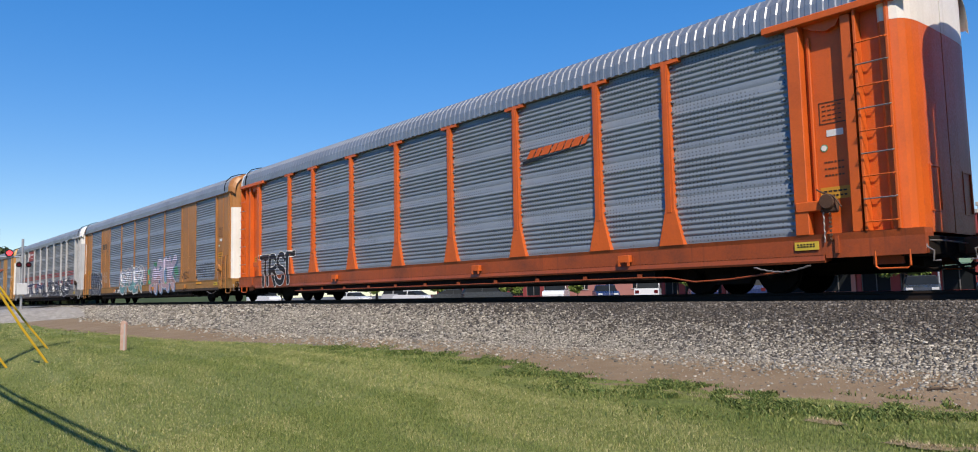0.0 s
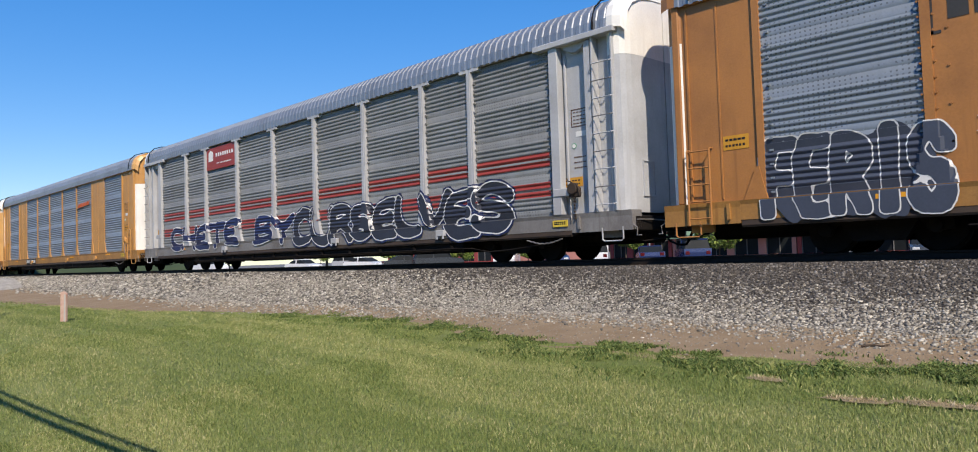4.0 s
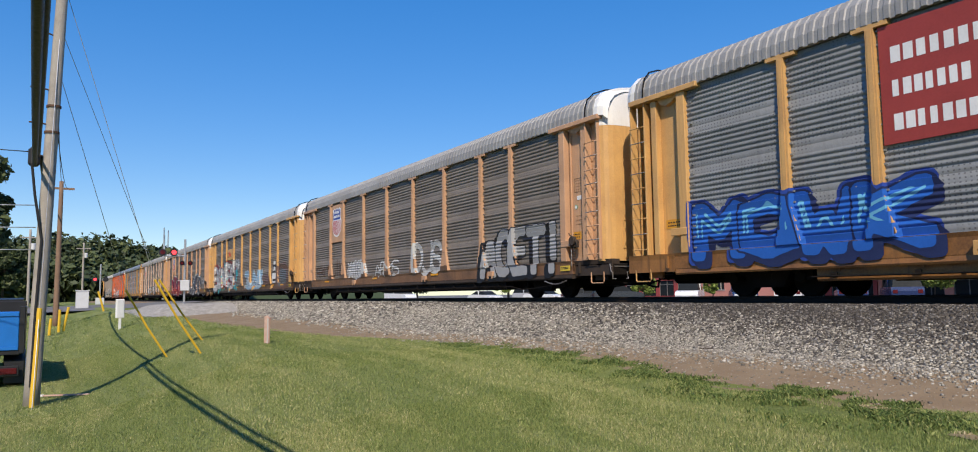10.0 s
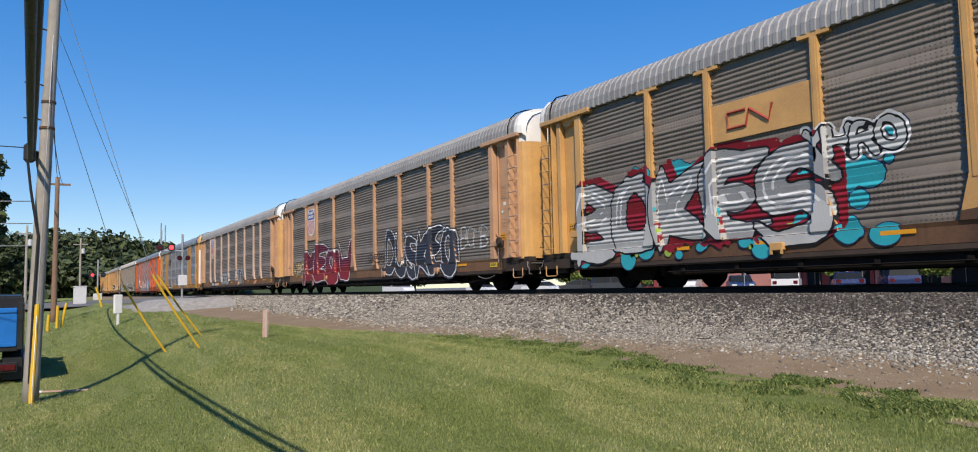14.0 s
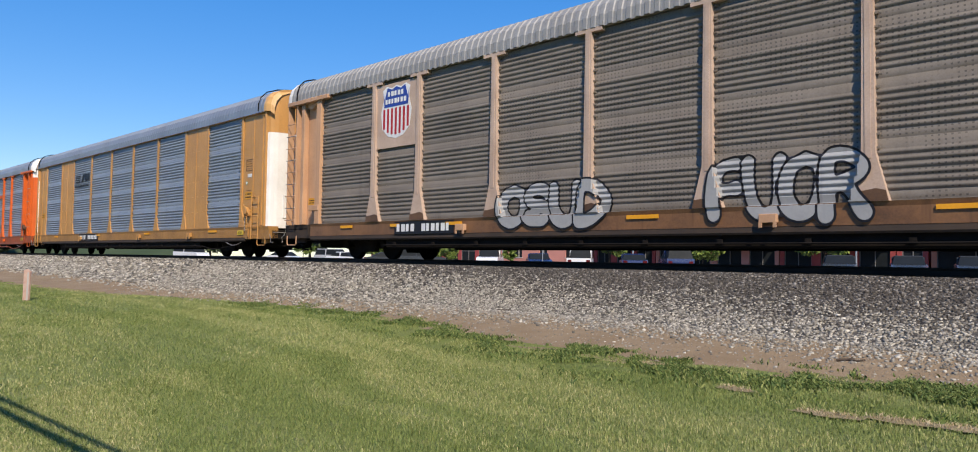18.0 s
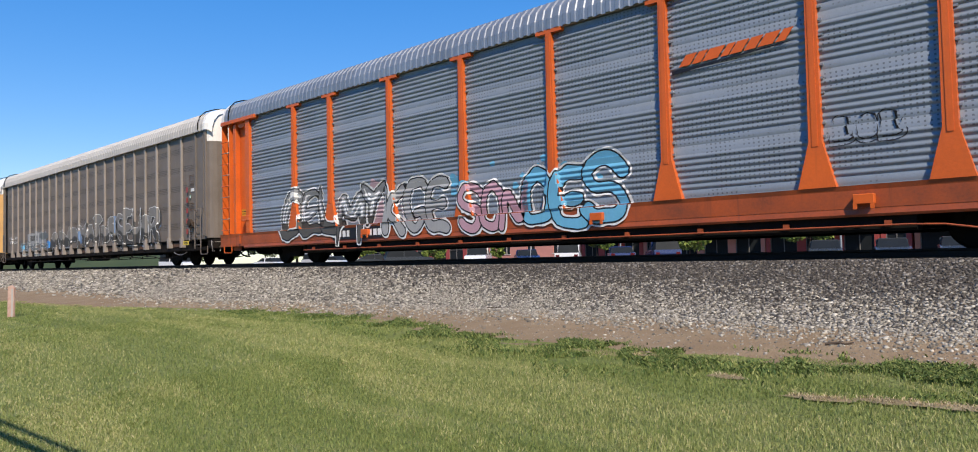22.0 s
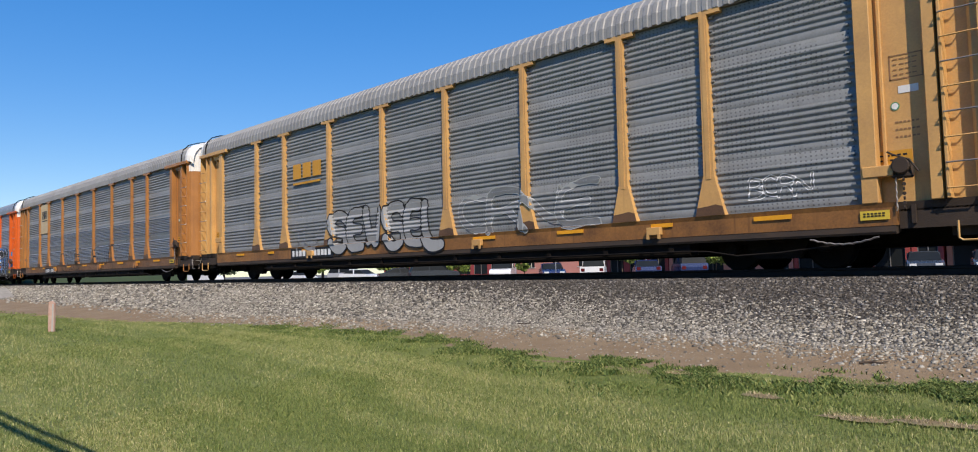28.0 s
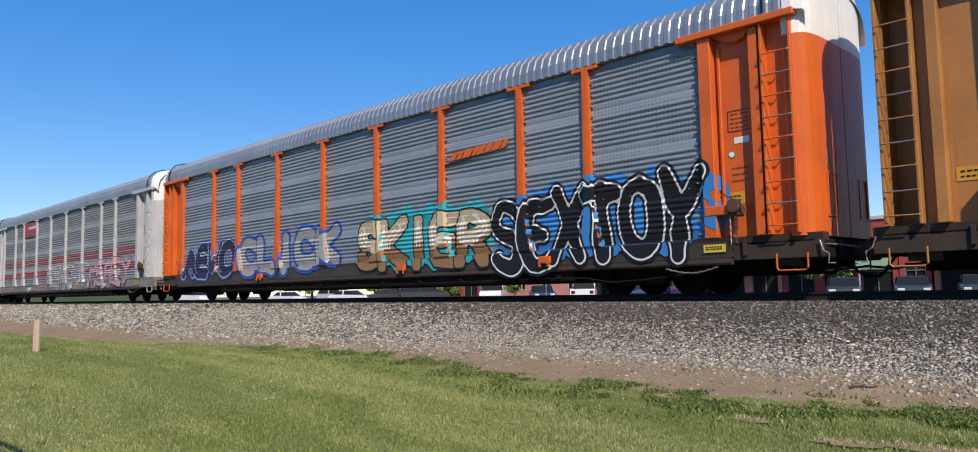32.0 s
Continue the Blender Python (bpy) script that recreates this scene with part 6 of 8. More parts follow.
tag(4, "JONE", 1.2, 4.2, 1.08, 2.35, "azure", "red", None, 2, 0.3, 11, "light blue letters with dark red outline", shine="sky", thin=0.022)
blob(4, 14, "navy", 4.3, 8.2, 0.98, 1.6)
tag(4, "OTSEN", 4.3, 7.75, 1.05, 2.2, "cream", "navy", None, 3, 0.3, 12, "white bubble letters on a dark blue base", low="white", thin=0.03)
tag(4, "BE", 9.6, 11.0, 1.1, 2.2, "white", "navy", None, 1, 0.3, 13, "white bubble letters")
b = part("sill_patch", Shape().box(5.15, -1.59, 0.72, 6.45, -1.578, 0.96), INK["stain"], CARS[5], "dark brown patch with three gold letter-like blocks")
bars(b, 5.3, 6.35, 0.76, 0.15, 3, "gold", 1.592, 4)
tag(5, "ACET!", 7.1, 11.75, 0.7, 2.3, "silver", "black", None, 2, 0.15, 14, "silver ACET! graffiti with black block shadow", drop=("black", -0.22, -0.1), curvy=1)
tag(5, "DJS", 1.4, 3.9, 0.95, 2.3, "pale", None, None, 1, 0.2, 15, "faint white letters")
tag(5, "ARMS", -2.9, -0.2, 0.95, 1.7, "pale", None, None, 0, 0.3, 16, "faint white letters")
blob(5, 61, "pale", -6.5, -3.9, 1.0, 1.85)
tag(5, "MUTES", -6.4, -4.4, 1.05, 1.8, "silver", "white", None, 1, 0.2, 17, "faint white letters")
tag(5, "SEKOV", -11.5, -9.2, 1.1, 1.75, "stain", None, None, 0, 0.3, 63, "thin dark scrawled letters")
tag(5, "JTK", -8.9, -7.2, 1.15, 2.0, "stain", None, None, 0, 0.3, 64, "thin dark scrawled letters")
shield(5, -8.75, -7.4, 3.2, 4.75)
bubbles(6, 4, "cyan", -12.0, -2.6, 0.75, 3.05, 90, 0.08, 0.3)
blob(6, 63, "crimson", -11.6, -4.5, 0.95, 2.55, 0.006)
tag(6, "BOKES", -12.1, -4.1, 0.78, 2.95, "silver", "black", None, 2, 0.5, 18, "silver BOKES graffiti with crimson shade and cyan spots", curvy=1, flare=True, low="pale", drop=("crimson", 0.24, 0.12), shine="white", thin=0.045)
bubbles(6, 44, "lime", -11.2, -5.0, 0.8, 2.2, 16, 0.05, 0.13, "lime", "lime green paint flecks")
tag(6, "YHRO", -4.6, -2.6, 2.4, 3.1, "pale", "black", "white", 1, 0.4, 19, "small white arrow letters")
b = board(6, -7.0, -4.35, 3.25, 4.1, "dirty_yellow", "sign_board", "yellow panel with a dark line mark")
s = Shape().tube([(-6.0, -1.56, 3.85), (-6.5, -1.56, 3.85), (-6.5, -1.56, 3.5), (-6.0, -1.56, 3.5), (-5.9, -1.56, 3.85), (-5.4, -1.56, 3.5), (-5.3, -1.56, 3.85)], 0.035, 4)
part("emblem", s, INK["brick"], b)
blob(6, 66, "powder", -0.2, 4.9, 0.72, 1.2, 0.004)
tag(6, "TUNE", -0.35, 4.9, 0.85, 2.1, "powder", "white", None, 2, 0.2, 20, "pale blue block letters", curvy=0, low="pale_blue", thin=0.025)
blob(6, 15, "cocoa", 4.9, 7.2, 0.95, 1.7)
blob(6, 17, "slate", 9.2, 10.9, 0.85, 2.0, 0.004)
blob(6, 19, "cocoa", 8.7, 11.6, 0.65, 2.35)
shape_on(CARS[7], [(7.7, 1.1), (8.6, 1.1), (8.7, 1.6), (8.4, 2.0), (8.45, 2.45), (8.2, 2.55), (7.95, 2.45), (8.0, 2.0), (7.6, 1.6)], "white", 1.53, 0.004, "graffiti", "white spray shape with black bands")
for z in (1.2, 1.75, 2.15):
    shape_on(CARS[7], [(7.75, z), (8.55, z), (8.5, z + 0.14), (7.8, z + 0.14)], "black", 1.535, 0.004, "graffiti")
blob(7, 64, "crimson", -9.2, -1.8, 0.62, 1.5, 0.004)
tag(7, "MEOW", -9.4, -1.7, 0.55, 2.62, "plum", "white", "black", 2, 0.5, 21, "large crimson letters with white outline and black edge", curvy=1, low="crimson", thin=0.05, flare=True)
car_number(7, -7.4, -4.9, 0.74, 0.17, False)
bubbles(7, 22, "yellow", -11.5, -8.9, 0.95, 1.8, 40, 0.02, 0.09, "yellow", "small yellow and cream paint spots")
tag(7, "BEE", -10.8, -9.0, 1.1, 1.7, "cream", None, None, 0, 0.5, 22, "yellow letters")
tag(7, "WORKERS", 0.5, 2.4, 1.3, 1.75, "black", None, None, 0, 0.2, 61, "small black WORKERS lettering")
tag(7, "DUSKEO", 2.6, 9.2, 0.65, 2.45, "ink", "white", "ink", 2, 0.6, 23, "dark blue spiky letters edged white", flare=True, curvy=1, thin=0.045)
tag(7, "BOMB", 9.6, 11.5, 1.5, 2.3, "pale", None, None, 0, 0.4, 24, "faint white tag")
shield(7, -8.75, -7.4, 3.2, 4.75)
tag(8, "OSUD", -4.0, -0.9, 0.75, 1.8, "silver", "black", None, 2, 0.2, 25, "silver grey bubble letters with thin black outline")
tag(8, "FUOR", 1.45, 4.2, 0.75, 1.95, "silver", "black", None, 2, 0.3, 26, "silver grey bubble letters with thin black outline")
shield(8, -8.75, -7.4, 3.35, 4.85)
car_number(8, -8.0, -5.6)
for k in range(4):
    shape_on(CARS[10], [(-6.7, 3.75 + k * 0.1), (-6.0 + k * 0.03, 3.75 + k * 0.1), (-5.95 + k * 0.03, 3.82 + k * 0.1), (-6.65, 3.82 + k * 0.1)], "black", 1.53, 0.004)
shape_on(CARS[10], [(-5.8, 3.75), (-5.5, 3.75), (-5.3, 4.0), (-5.1, 3.75), (-4.6, 3.8), (-4.5, 4.15), (-5.5, 4.15)], "black", 1.53, 0.004)
bars(CARS[10], -6.7, -4.6, 3.5, 0.12, 14, "black", 1.53, 9, "emblem")
car_number(9, -5.6, -2.8)
tag(10, "CELMY", -9.7, -4.6, 0.7, 2.15, "grey", "black", "white", 1, 0.9, 27, flare=True, curvy=1, low="iron", shine="white", label="white and black curling letters")
blob(10, 31, "blush", -5.3, -4.5, 0.95, 2.3)
tag(10, "KGE", -4.5, -2.0, 0.75, 2.2, "silver", "black", "white", 1, 0.5, 28, "grey letters with white outline")
tag(10, "SON", -1.5, 0.55, 0.62, 1.85, "rose", "black", "white", 1, 0.4, 29, "pink bubble letters")
tag(10, "OES", 0.5, 3.2, 0.62, 2.0, "sky", "black", "white", 1, 0.5, 30, "light blue bubble letters")
bubbles(10, 9, "sky", -1.9, 3.2, 1.6, 2.4, 14, 0.05, 0.14, "sky")
tag(10, "BOB", 7.3, 8.4, 1.7, 2.2, None, "black", None, 0, 0.3, 62, "small black outline tag")
slant_mark(10, 4.4, 6.8, 3.35, 3.95)
car_number(10, -6.95, -4.5, 0.72, 0.18)
tag(11, "ANA", -4.7, -0.2, 0.98, 2.2, "ash", "white", None, 2, 0.7, 31, "grey letters with thin pale outline", curvy=1, flare=True, low="soot", drop=("soot", 0.1, -0.06), thin=0.02)
blob(11, 35, "soft_blue", 3.9, 5.1, 1.5, 2.3)
blob(11, 38, "soft_blue", -0.5, 0.6, 1.2, 1.8)
tag(11, "YATNS", -0.1, 4.75, 0.98, 2.28, "ash", "white", None, 2, 0.6, 32, "dark grey letters with thin pale outline", curvy=1, flare=True, low="soot", drop=("soot", 0.12, -0.06), thin=0.022)
bubbles(11, 45, "white", -4.4, 9.2, 1.15, 2.2, 90, 0.012, 0.035, "white", "fine white paint dots")
blob(11, 37, "soft_blue", 8.7, 9.5, 1.5, 2.25)
tag(11, "SEWAR", 4.7, 9.2, 0.85, 2.42, "ash", "white", None, 2, 0.45, 33, "large dark grey letters with thin pale outline", curvy=1, flare=True, low="soot", drop=("soot", 0.14, -0.08), thin=0.022)
tag(11, "I SHOULD HAVE", -12.5, -10.9, 1.75, 1.95, "white", None, None, 0, 0.05, 34, "white handwriting")
tag(11, "TOOK THIS CAR !!", -12.4, -10.6, 1.5, 1.7, "white", None, None, 0, 0.05, 35, "white handwriting")
blob(11, 51, "grey", -8.9, -5.4, 1.3, 2.05)
blob(11, 52, "slate", -6.7, -5.0, 1.6, 1.95, 0.005)
blob(11, 53, "sky", -10.2, -9.4, 0.95, 1.5, 0.005)
blob(11, 54, "azure", -5.4, -4.7, 1.05, 1.5, 0.006)
tag(11, "BREM", -9.9, -5.2, 0.82, 1.5, "slate", "pale", None, 0, 0.7, 71, "dark and white letters on a silver cloud", spikes=0.2)
b = part("number_patch", Shape().box(-8.75, -1.5, 1.42, -6.75, -1.485, 1.98), INK["silver"], CARS[12], "grey patch with dark number bars")
bars(b, -8.6, -6.9, 1.56, 0.3, 8, "black", 1.502, 4)
s = Shape()
for k in range(5):
    s.box(11.95, -1.556, 1.2 + k * 0.4, 12.1, -1.55, 1.4 + k * 0.4)
part("marker_strip", s, INK["brick"], CARS[12], "red and white marker strip")
tag(12, "KOSO", -2.1, 1.6, 0.75, 2.3, "black", "white", None, 2, 0.3, 36, "black KOSO graffiti edged in white")
tag(12, "TEK", 3.0, 5.0, 1.0, 1.9, "pale", None, None, 0, 0.4, 37, "faint white tag")
tag(12, "JOYS", 6.0, 8.6, 1.0, 1.7, "pale", None, None, 0, 0.4, 38, "faint white tag")
shield(12, -8.5, -7.6, 3.9, 4.8)
tag(13, "SEW", -4.2, -1.5, 0.75, 2.15, "silver", "black", None, 2, 0.2, 39, "white block letters with black outline")
tag(13, "SEL", -1.3, 1.2, 0.75, 2.15, "silver", "black", None, 2, 0.3, 40, "white block letters with black outline")
tag(13, "TUF", -6.6, -4.3, 0.9, 1.7, "grey", None, None, 0, 0.2, 41, "faint grey letters")
tag(13, "ORNE", 1.9, 6.3, 1.0, 2.1, "grey", "pale", None, 0, 0.5, 42, "chalky outlined letters")
tag(13, "BORN", 9.8, 10.95, 1.3, 1.7, None, "white", None, 0, 0.3, 43, "white outline tag")
s = Shape()
for k in range(3):
    s.box(-6.5 + k * 0.62, -1.536, 3.35, -6.0 + k * 0.62, -1.53, 3.85, 0.0)
s.box(-6.5, -1.536, 3.15, -4.8, -1.53, 3.22)
part("emblem", s, INK["gold"], CARS[14], "gold letter-like mark")
car_number(13, -6.6, -4.0, 0.74, 0.19)
b = board(14, -8.9, -7.2, 3.1, ZT - 0.12, "beige", "sign_board", "beige sign box with black mark")
bars(b, -8.5, -7.5, 4.0, 0.5, 3, "black", 1.552, 5, "emblem")
s = Shape().box(-8.5, -1.556, 3.86, -7.5, -1.552, 3.92)
part("emblem", s, INK["black"], b)
tag(14, "EBOEL", -4.1, -0.3, 0.72, 1.95, None, "black", None, 2, 0.4, 44, "thin black outline letters")
tag(14, "DBAL", 4.4, 6.9, 1.15, 2.0, None, "black", None, 2, 0.4, 46, "thin black outline letters")
tag(14, "SIRF", 1.6, 4.1, 1.0, 1.9, None, "black", None, 2, 0.4, 45, "thin black outline letters")
car_number(14, -7.6, -5.1, 0.67, 0.19)
for i in range(9):
    if i == 1:
        continue
    x0, x1 = BAYS[i] + 0.14, BAYS[i + 1] - 0.14
    s = Shape()
    s.sheet([(-(1.49 - d), z) for d, z in corrugation(ZB + 0.02, 3.0, 2, 9, 0.034)], x0, x1)
    part("lower_screen", s, M["zinc_blue"], CARS[15], "newer bluish lower side sheet")
tag(15, "AEVO", -11.7, -7.4, 0.85, 2.25, "navy", "pale", "blue", 2, 0.4, 46, "dark blue letters")
tag(15, "CLICK", -6.9, -0.6, 0.85, 2.3, "silver", "royal", "blue", 2, 0.4, 47, "grey and blue letters")
blob(15, 41, "cyan", 0.2, 6.3, 0.8, 2.45)
tag(15, "SKIER", 0.5, 5.9, 0.75, 2.3, "cream", "black", None, 2, 0.2, 48, "cream SKIER graffiti on cyan", low="umber", curvy=1, shine="white")
blob(15, 43, "azure", 6.2, 12.15, 0.8, 2.55, 0.002)
tag(15, "SEXTOY", 6.1, 11.7, 0.62, 2.45, "black", "white", "black", 2, 0.5, 49, "black SEXTOY graffiti with white outline")
slant_mark(15, 4.35, 6.7, 3.3, 3.9)
tag(16, "REMORT", -2.0, 5.0, 0.8, 2.0, "grey", "white", None, 1, 0.4, 50, "dark letters with white outline")
tag(16, "MEREY", 5.4, 11.0, 0.8, 2.1, "rose", "black", None, 1, 0.4, 51, "pink letters")
b = board(16, -6.95, -4.35, 4.05, 4.95, "brick", "sign_board", "small red sign board")
bars(b, -6.1, -4.5, 4.55, 0.14, 8, "white", 1.552, 3)
for n_ in range(17):
    end_markings(n_)
    if n_ not in (0, 10, 11, 15):
        sill_marks(n_, ((-9.9, 0.7), (-3.0, 0.5), (3.1, 0.6), (9.4, 0.7)) if n_ not in (6, 8, 12, 13, 14) else ((-10.6, 0.6), (-8.2, 0.4), (-5.9, 0.6), (-3.1, 0.65), (-0.4, 0.75), (2.4, 0.8), (5.2, 0.75), (7.7, 0.5), (9.9, 0.7)))

# ================= beside the track =================
M["pole"] = varied("weathered_grey_timber", (0.36, 0.33, 0.29), (0.2, 0.18, 0.16), 0.85, 0.0, 3.0, 40, 0.7, 0.01, True)
M["pole_brown"] = varied("brown_timber", (0.24, 0.15, 0.1), (0.14, 0.09, 0.06), 0.85, 0.0, 3.0, 40, 0.7, 0.01, True)
M["cable"] = varied("black_cable", (0.016, 0.016, 0.018), (0.04, 0.04, 0.04), 0.6, 0.0, 3, 30, 0.5, 0.0)
M["wire"] = varied("bright_wire", (0.5, 0.5, 0.52), (0.3, 0.3, 0.3), 0.4, 0.7, 3, 30, 0.5, 0.0)
M["guard"] = varied("yellow_plastic_guard", (0.72, 0.45, 0.03), (0.5, 0.3, 0.03), 0.5, 0.0, 3, 30, 0.5, 0.001)
M["bark_dark"] = varied("dark_bark", (0.05, 0.035, 0.025), (0.1, 0.075, 0.055), 0.9, 0.0, 8, 60, 0.7, 0.004)
M["stake"] = varied("faded_red_stake", (0.45, 0.25, 0.19), (0.62, 0.5, 0.42), 0.85, 0.0, 6, 50, 0.8, 0.004, True)
M["lamp_red"] = mat_new("lit_red_lens", 0.3)[0]
_b = M["lamp_red"].node_tree.nodes["Principled BSDF"]
_b.inputs["Base Color"].default_value = (0.6, 0.02, 0.02, 1)
_b.inputs["Emission Color"].default_value = (1.0, 0.05, 0.06, 1)
_b.inputs["Emission Strength"].default_value = 2.5
M["lens_dark"] = varied("unlit_red_lens", (0.09, 0.008, 0.01), (0.05, 0.005, 0.006), 0.25, 0.0, 3, 30, 0.4, 0.0)
M["black"] = varied("black_enamel", (0.015, 0.015, 0.016), (0.035, 0.035, 0.035), 0.45, 0.0, 3, 30, 0.5, 0.0)
M["alu"] = varied("aluminium_grey", (0.5, 0.51, 0.52), (0.34, 0.34, 0.34), 0.4, 0.6, 3, 30, 0.5, 0.0)
M["case"] = varied("pale_grey_enamel", (0.6, 0.61, 0.61), (0.42, 0.42, 0.41), 0.5, 0.1, 3, 30, 0.4, 0.001)
M["gravel"] = varied("pale_gravel", (0.24, 0.225, 0.2), (0.48, 0.46, 0.42), 0.95, 0.0, 3, 40, 0.8, 0.03)
M["concrete"] = varied("worn_concrete", (0.45, 0.43, 0.4), (0.33, 0.31, 0.29), 0.9, 0.0, 2, 40, 0.6, 0.004)


def g(x, y):
    return ground(x, y)


def utility_pole(x, y, h, r, mat, label, lean=(0, 0)):
    z = g(x, y)
    p = thing("utility_pole", label, "utility pole", "", pose(x, y, z))
    pts_ = [(lean[0] * k / 12, lean[1] * k / 12, -0.3 + (h + 0.3) * k / 12) for k in range(13)]
    part("pole_shaft", Shape().tube(pts_, r, 14, r * 0.68), mat, p, smooth=True)
    return p, z


pole, pz = utility_pole(-19.4, 0.04, 10.5, 0.165, M["pole"], "weathered grey timber utility pole with black cables", (0.0, 0.34))
for k, (zz, dx) in enumerate(((7.0, -0.02), (8.3, 0.0), (6.2, 0.02))):
    part("bracket", Shape().tube([(0.0, 0.2, zz), (0.1, -0.05, zz + 0.05), (0.18, -0.25, zz + 0.02)], 0.018, 6), M["rust"], pole)
part("strap", Shape().disc((0, 0.2, 6.05), "z", 0.16, 0.05, 14), M["rust"], pole)
part("strap", Shape().disc((0, 0.22, 6.65), "z", 0.155, 0.05, 14), M["rust"], pole)
# conduit and cable loops on the shaft
part("cable_riser", Shape().tube([(0.16, -0.02, 0.4), (0.17, 0.02, 2.0), (0.16, 0.08, 3.6), (0.18, -0.08, 4.6), (0.2, -0.16, 5.3)], 0.03, 7), M["cable"], pole)
part("splice_case", Shape().disc((0.12, -0.12, 5.45), "z", 0.12, 0.42, 12, 0.05), M["cable"], pole, "black splice case")
part("riser_guard", Shape().tube([(0.5, 0.02, 0.0), (0.42, 0.06, 1.0), (0.33, 0.1, 2.1)], 0.05, 8), M["guard"], pole, "yellow plastic guy guard")
part("guy_strand", Shape().tube([(0.9, 0.03, -0.15), (0.33, 0.1, 2.1), (0.12, 0.28, 8.2)], 0.009, 5), M["wire"], pole)

pole2, p2z = utility_pole(-52.0, 0.85, 8.7, 0.17, M["pole_brown"], "brown timber utility pole beyond the lawn", (0, 0.05))
part("bracket", Shape().box(-0.06, -0.7, 8.2, 0.06, 0.75, 8.32), M["pole_brown"], pole2)


def cable(a, b_, sag, r, label, mat="cable", n=24):
    a, b_ = Vector(a), Vector(b_)
    pts_ = [a.lerp(b_, k / n) - Vector((0, 0, sag * 4 * (k / n) * (1 - k / n))) for k in range(n + 1)]
    ob = tagged(new("overhead_cable", Shape().tube(pts_, r, 6).mesh("overhead_cable", M[mat], True)), label, "cable", "overhead cables")
    return ob


PH = pz
cable((-19.35, -0.06, 4.62), (24, 0.45, 6.5), 1.4, 0.05, "thick black communications cable overhead")
cable((-19.35, 0.0, 4.8), (24, 0.52, 6.7), 1.4, 0.035, "black communications cable overhead")
cable((-19.45, 0.05, PH + 5.5), (-52, 0.5, p2z + 7.2), 0.8, 0.045, "black cable between the two poles")
cable((-19.45, 0.2, PH + 7.4), (-52, 1.2, p2z + 8.3), 0.6, 0.014, "thin wire between the two poles")
cable((-19.45, 0.25, PH + 8.6), (-52, 0.9, p2z + 8.6), 0.6, 0.014, "thin wire between the two poles")
for k, (za, zb) in enumerate(((5.6, 6.4), (4.4, 3.9), (3.9, 3.5), (3.4, 3.1))):
    cable((-19.5, 0.0, PH + za), (-26, -22, PH + zb + 1.5), 0.3, 0.012, "thin bright service wire to a house", "wire" if k else "cable")
for zt, foot, mid in ((9.8, (-21.21, 3.89), (-20.91, 2.64, 2.08)), (8.6, (-25.05, 4.6), (-24.75, 3.21, 2.17)), (7.6, (-22.85, 3.28), (-22.55, 2.11, 1.84))):
    foot = Vector((foot[0], foot[1], g(*foot) - 0.1))
    mid = Vector(mid)
    top = Vector((-19.4, 0.3, PH + zt))
    guy = thing("guy_wire", "bright steel guy wire with long yellow guard", "guy wire", "guy wires of the pole", None)
    part("strand", Shape().tube([mid.lerp(foot, 0.1), mid, top], 0.008, 5), M["wire"], guy)
    part("guard", Shape().tube([foot, foot.lerp(mid, 0.5) - Vector((0, 0, 0.06)), mid], 0.03, 7), M["guard"], guy, "yellow plastic guard")

# survey stake
sx_, sy_ = -21.9, 5.75
sz_ = g(sx_, sy_)
st = thing("wooden_stake", "faded red and bare wooden marker stake in the grass", "stake", "", pose(sx_, sy_, sz_, 0, 1.5, 30))
part("board", Shape().prism([(-0.09, -0.15), (0.09, -0.15), (0.095, 0.72), (0.0, 0.78), (-0.095, 0.75)], "y", -0.025, 0.025), M["stake"], st)
part("edge_strip", Shape().box(0.02, -0.03, 0.0, 0.07, -0.026, 0.7), M["concrete"], st, "bare pale wood strip")

# fallen board by the pole
bd = thing("fallen_board", "weathered white and red board lying on the grass", "board", "", pose(-20.6, 0.75, g(-20.6, 0.75) + 0.02, 0, 0, 70))
part("plank", Shape().box(-0.55, -0.05, 0, 0.5, 0.05, 0.03, 0.004), M["stake"], bd)
part("plank_end", Shape().box(-0.75, -0.06, 0.0, -0.5, 0.02, 0.04, 0.004), INK["white"], bd)

for x, y, ln, yaw in ((-3.3, 9.55, 0.3, 20), (-10.3, 11.2, 0.6, 5)):
    sk = thing("fallen_stick", "dark weathered stick lying on the dirt", "stick", "sticks on the dirt", pose(x, y, g(x, y) + 0.012, 0, 0, yaw))
    part("limb", Shape().tube([(-ln / 2, 0, 0), (-ln * 0.1, 0.03, 0.012), (ln * 0.2, 0.0, 0.006), (ln / 2, 0.04, 0.02)], 0.018, 6, 0.008), M["bark_dark"], sk)
    part("twig", Shape().tube([(-ln * 0.1, 0.03, 0.012), (ln * 0.05, 0.09, 0.03), (ln * 0.12, 0.13, 0.02)], 0.008, 5, 0.004), M["bark_dark"], sk)

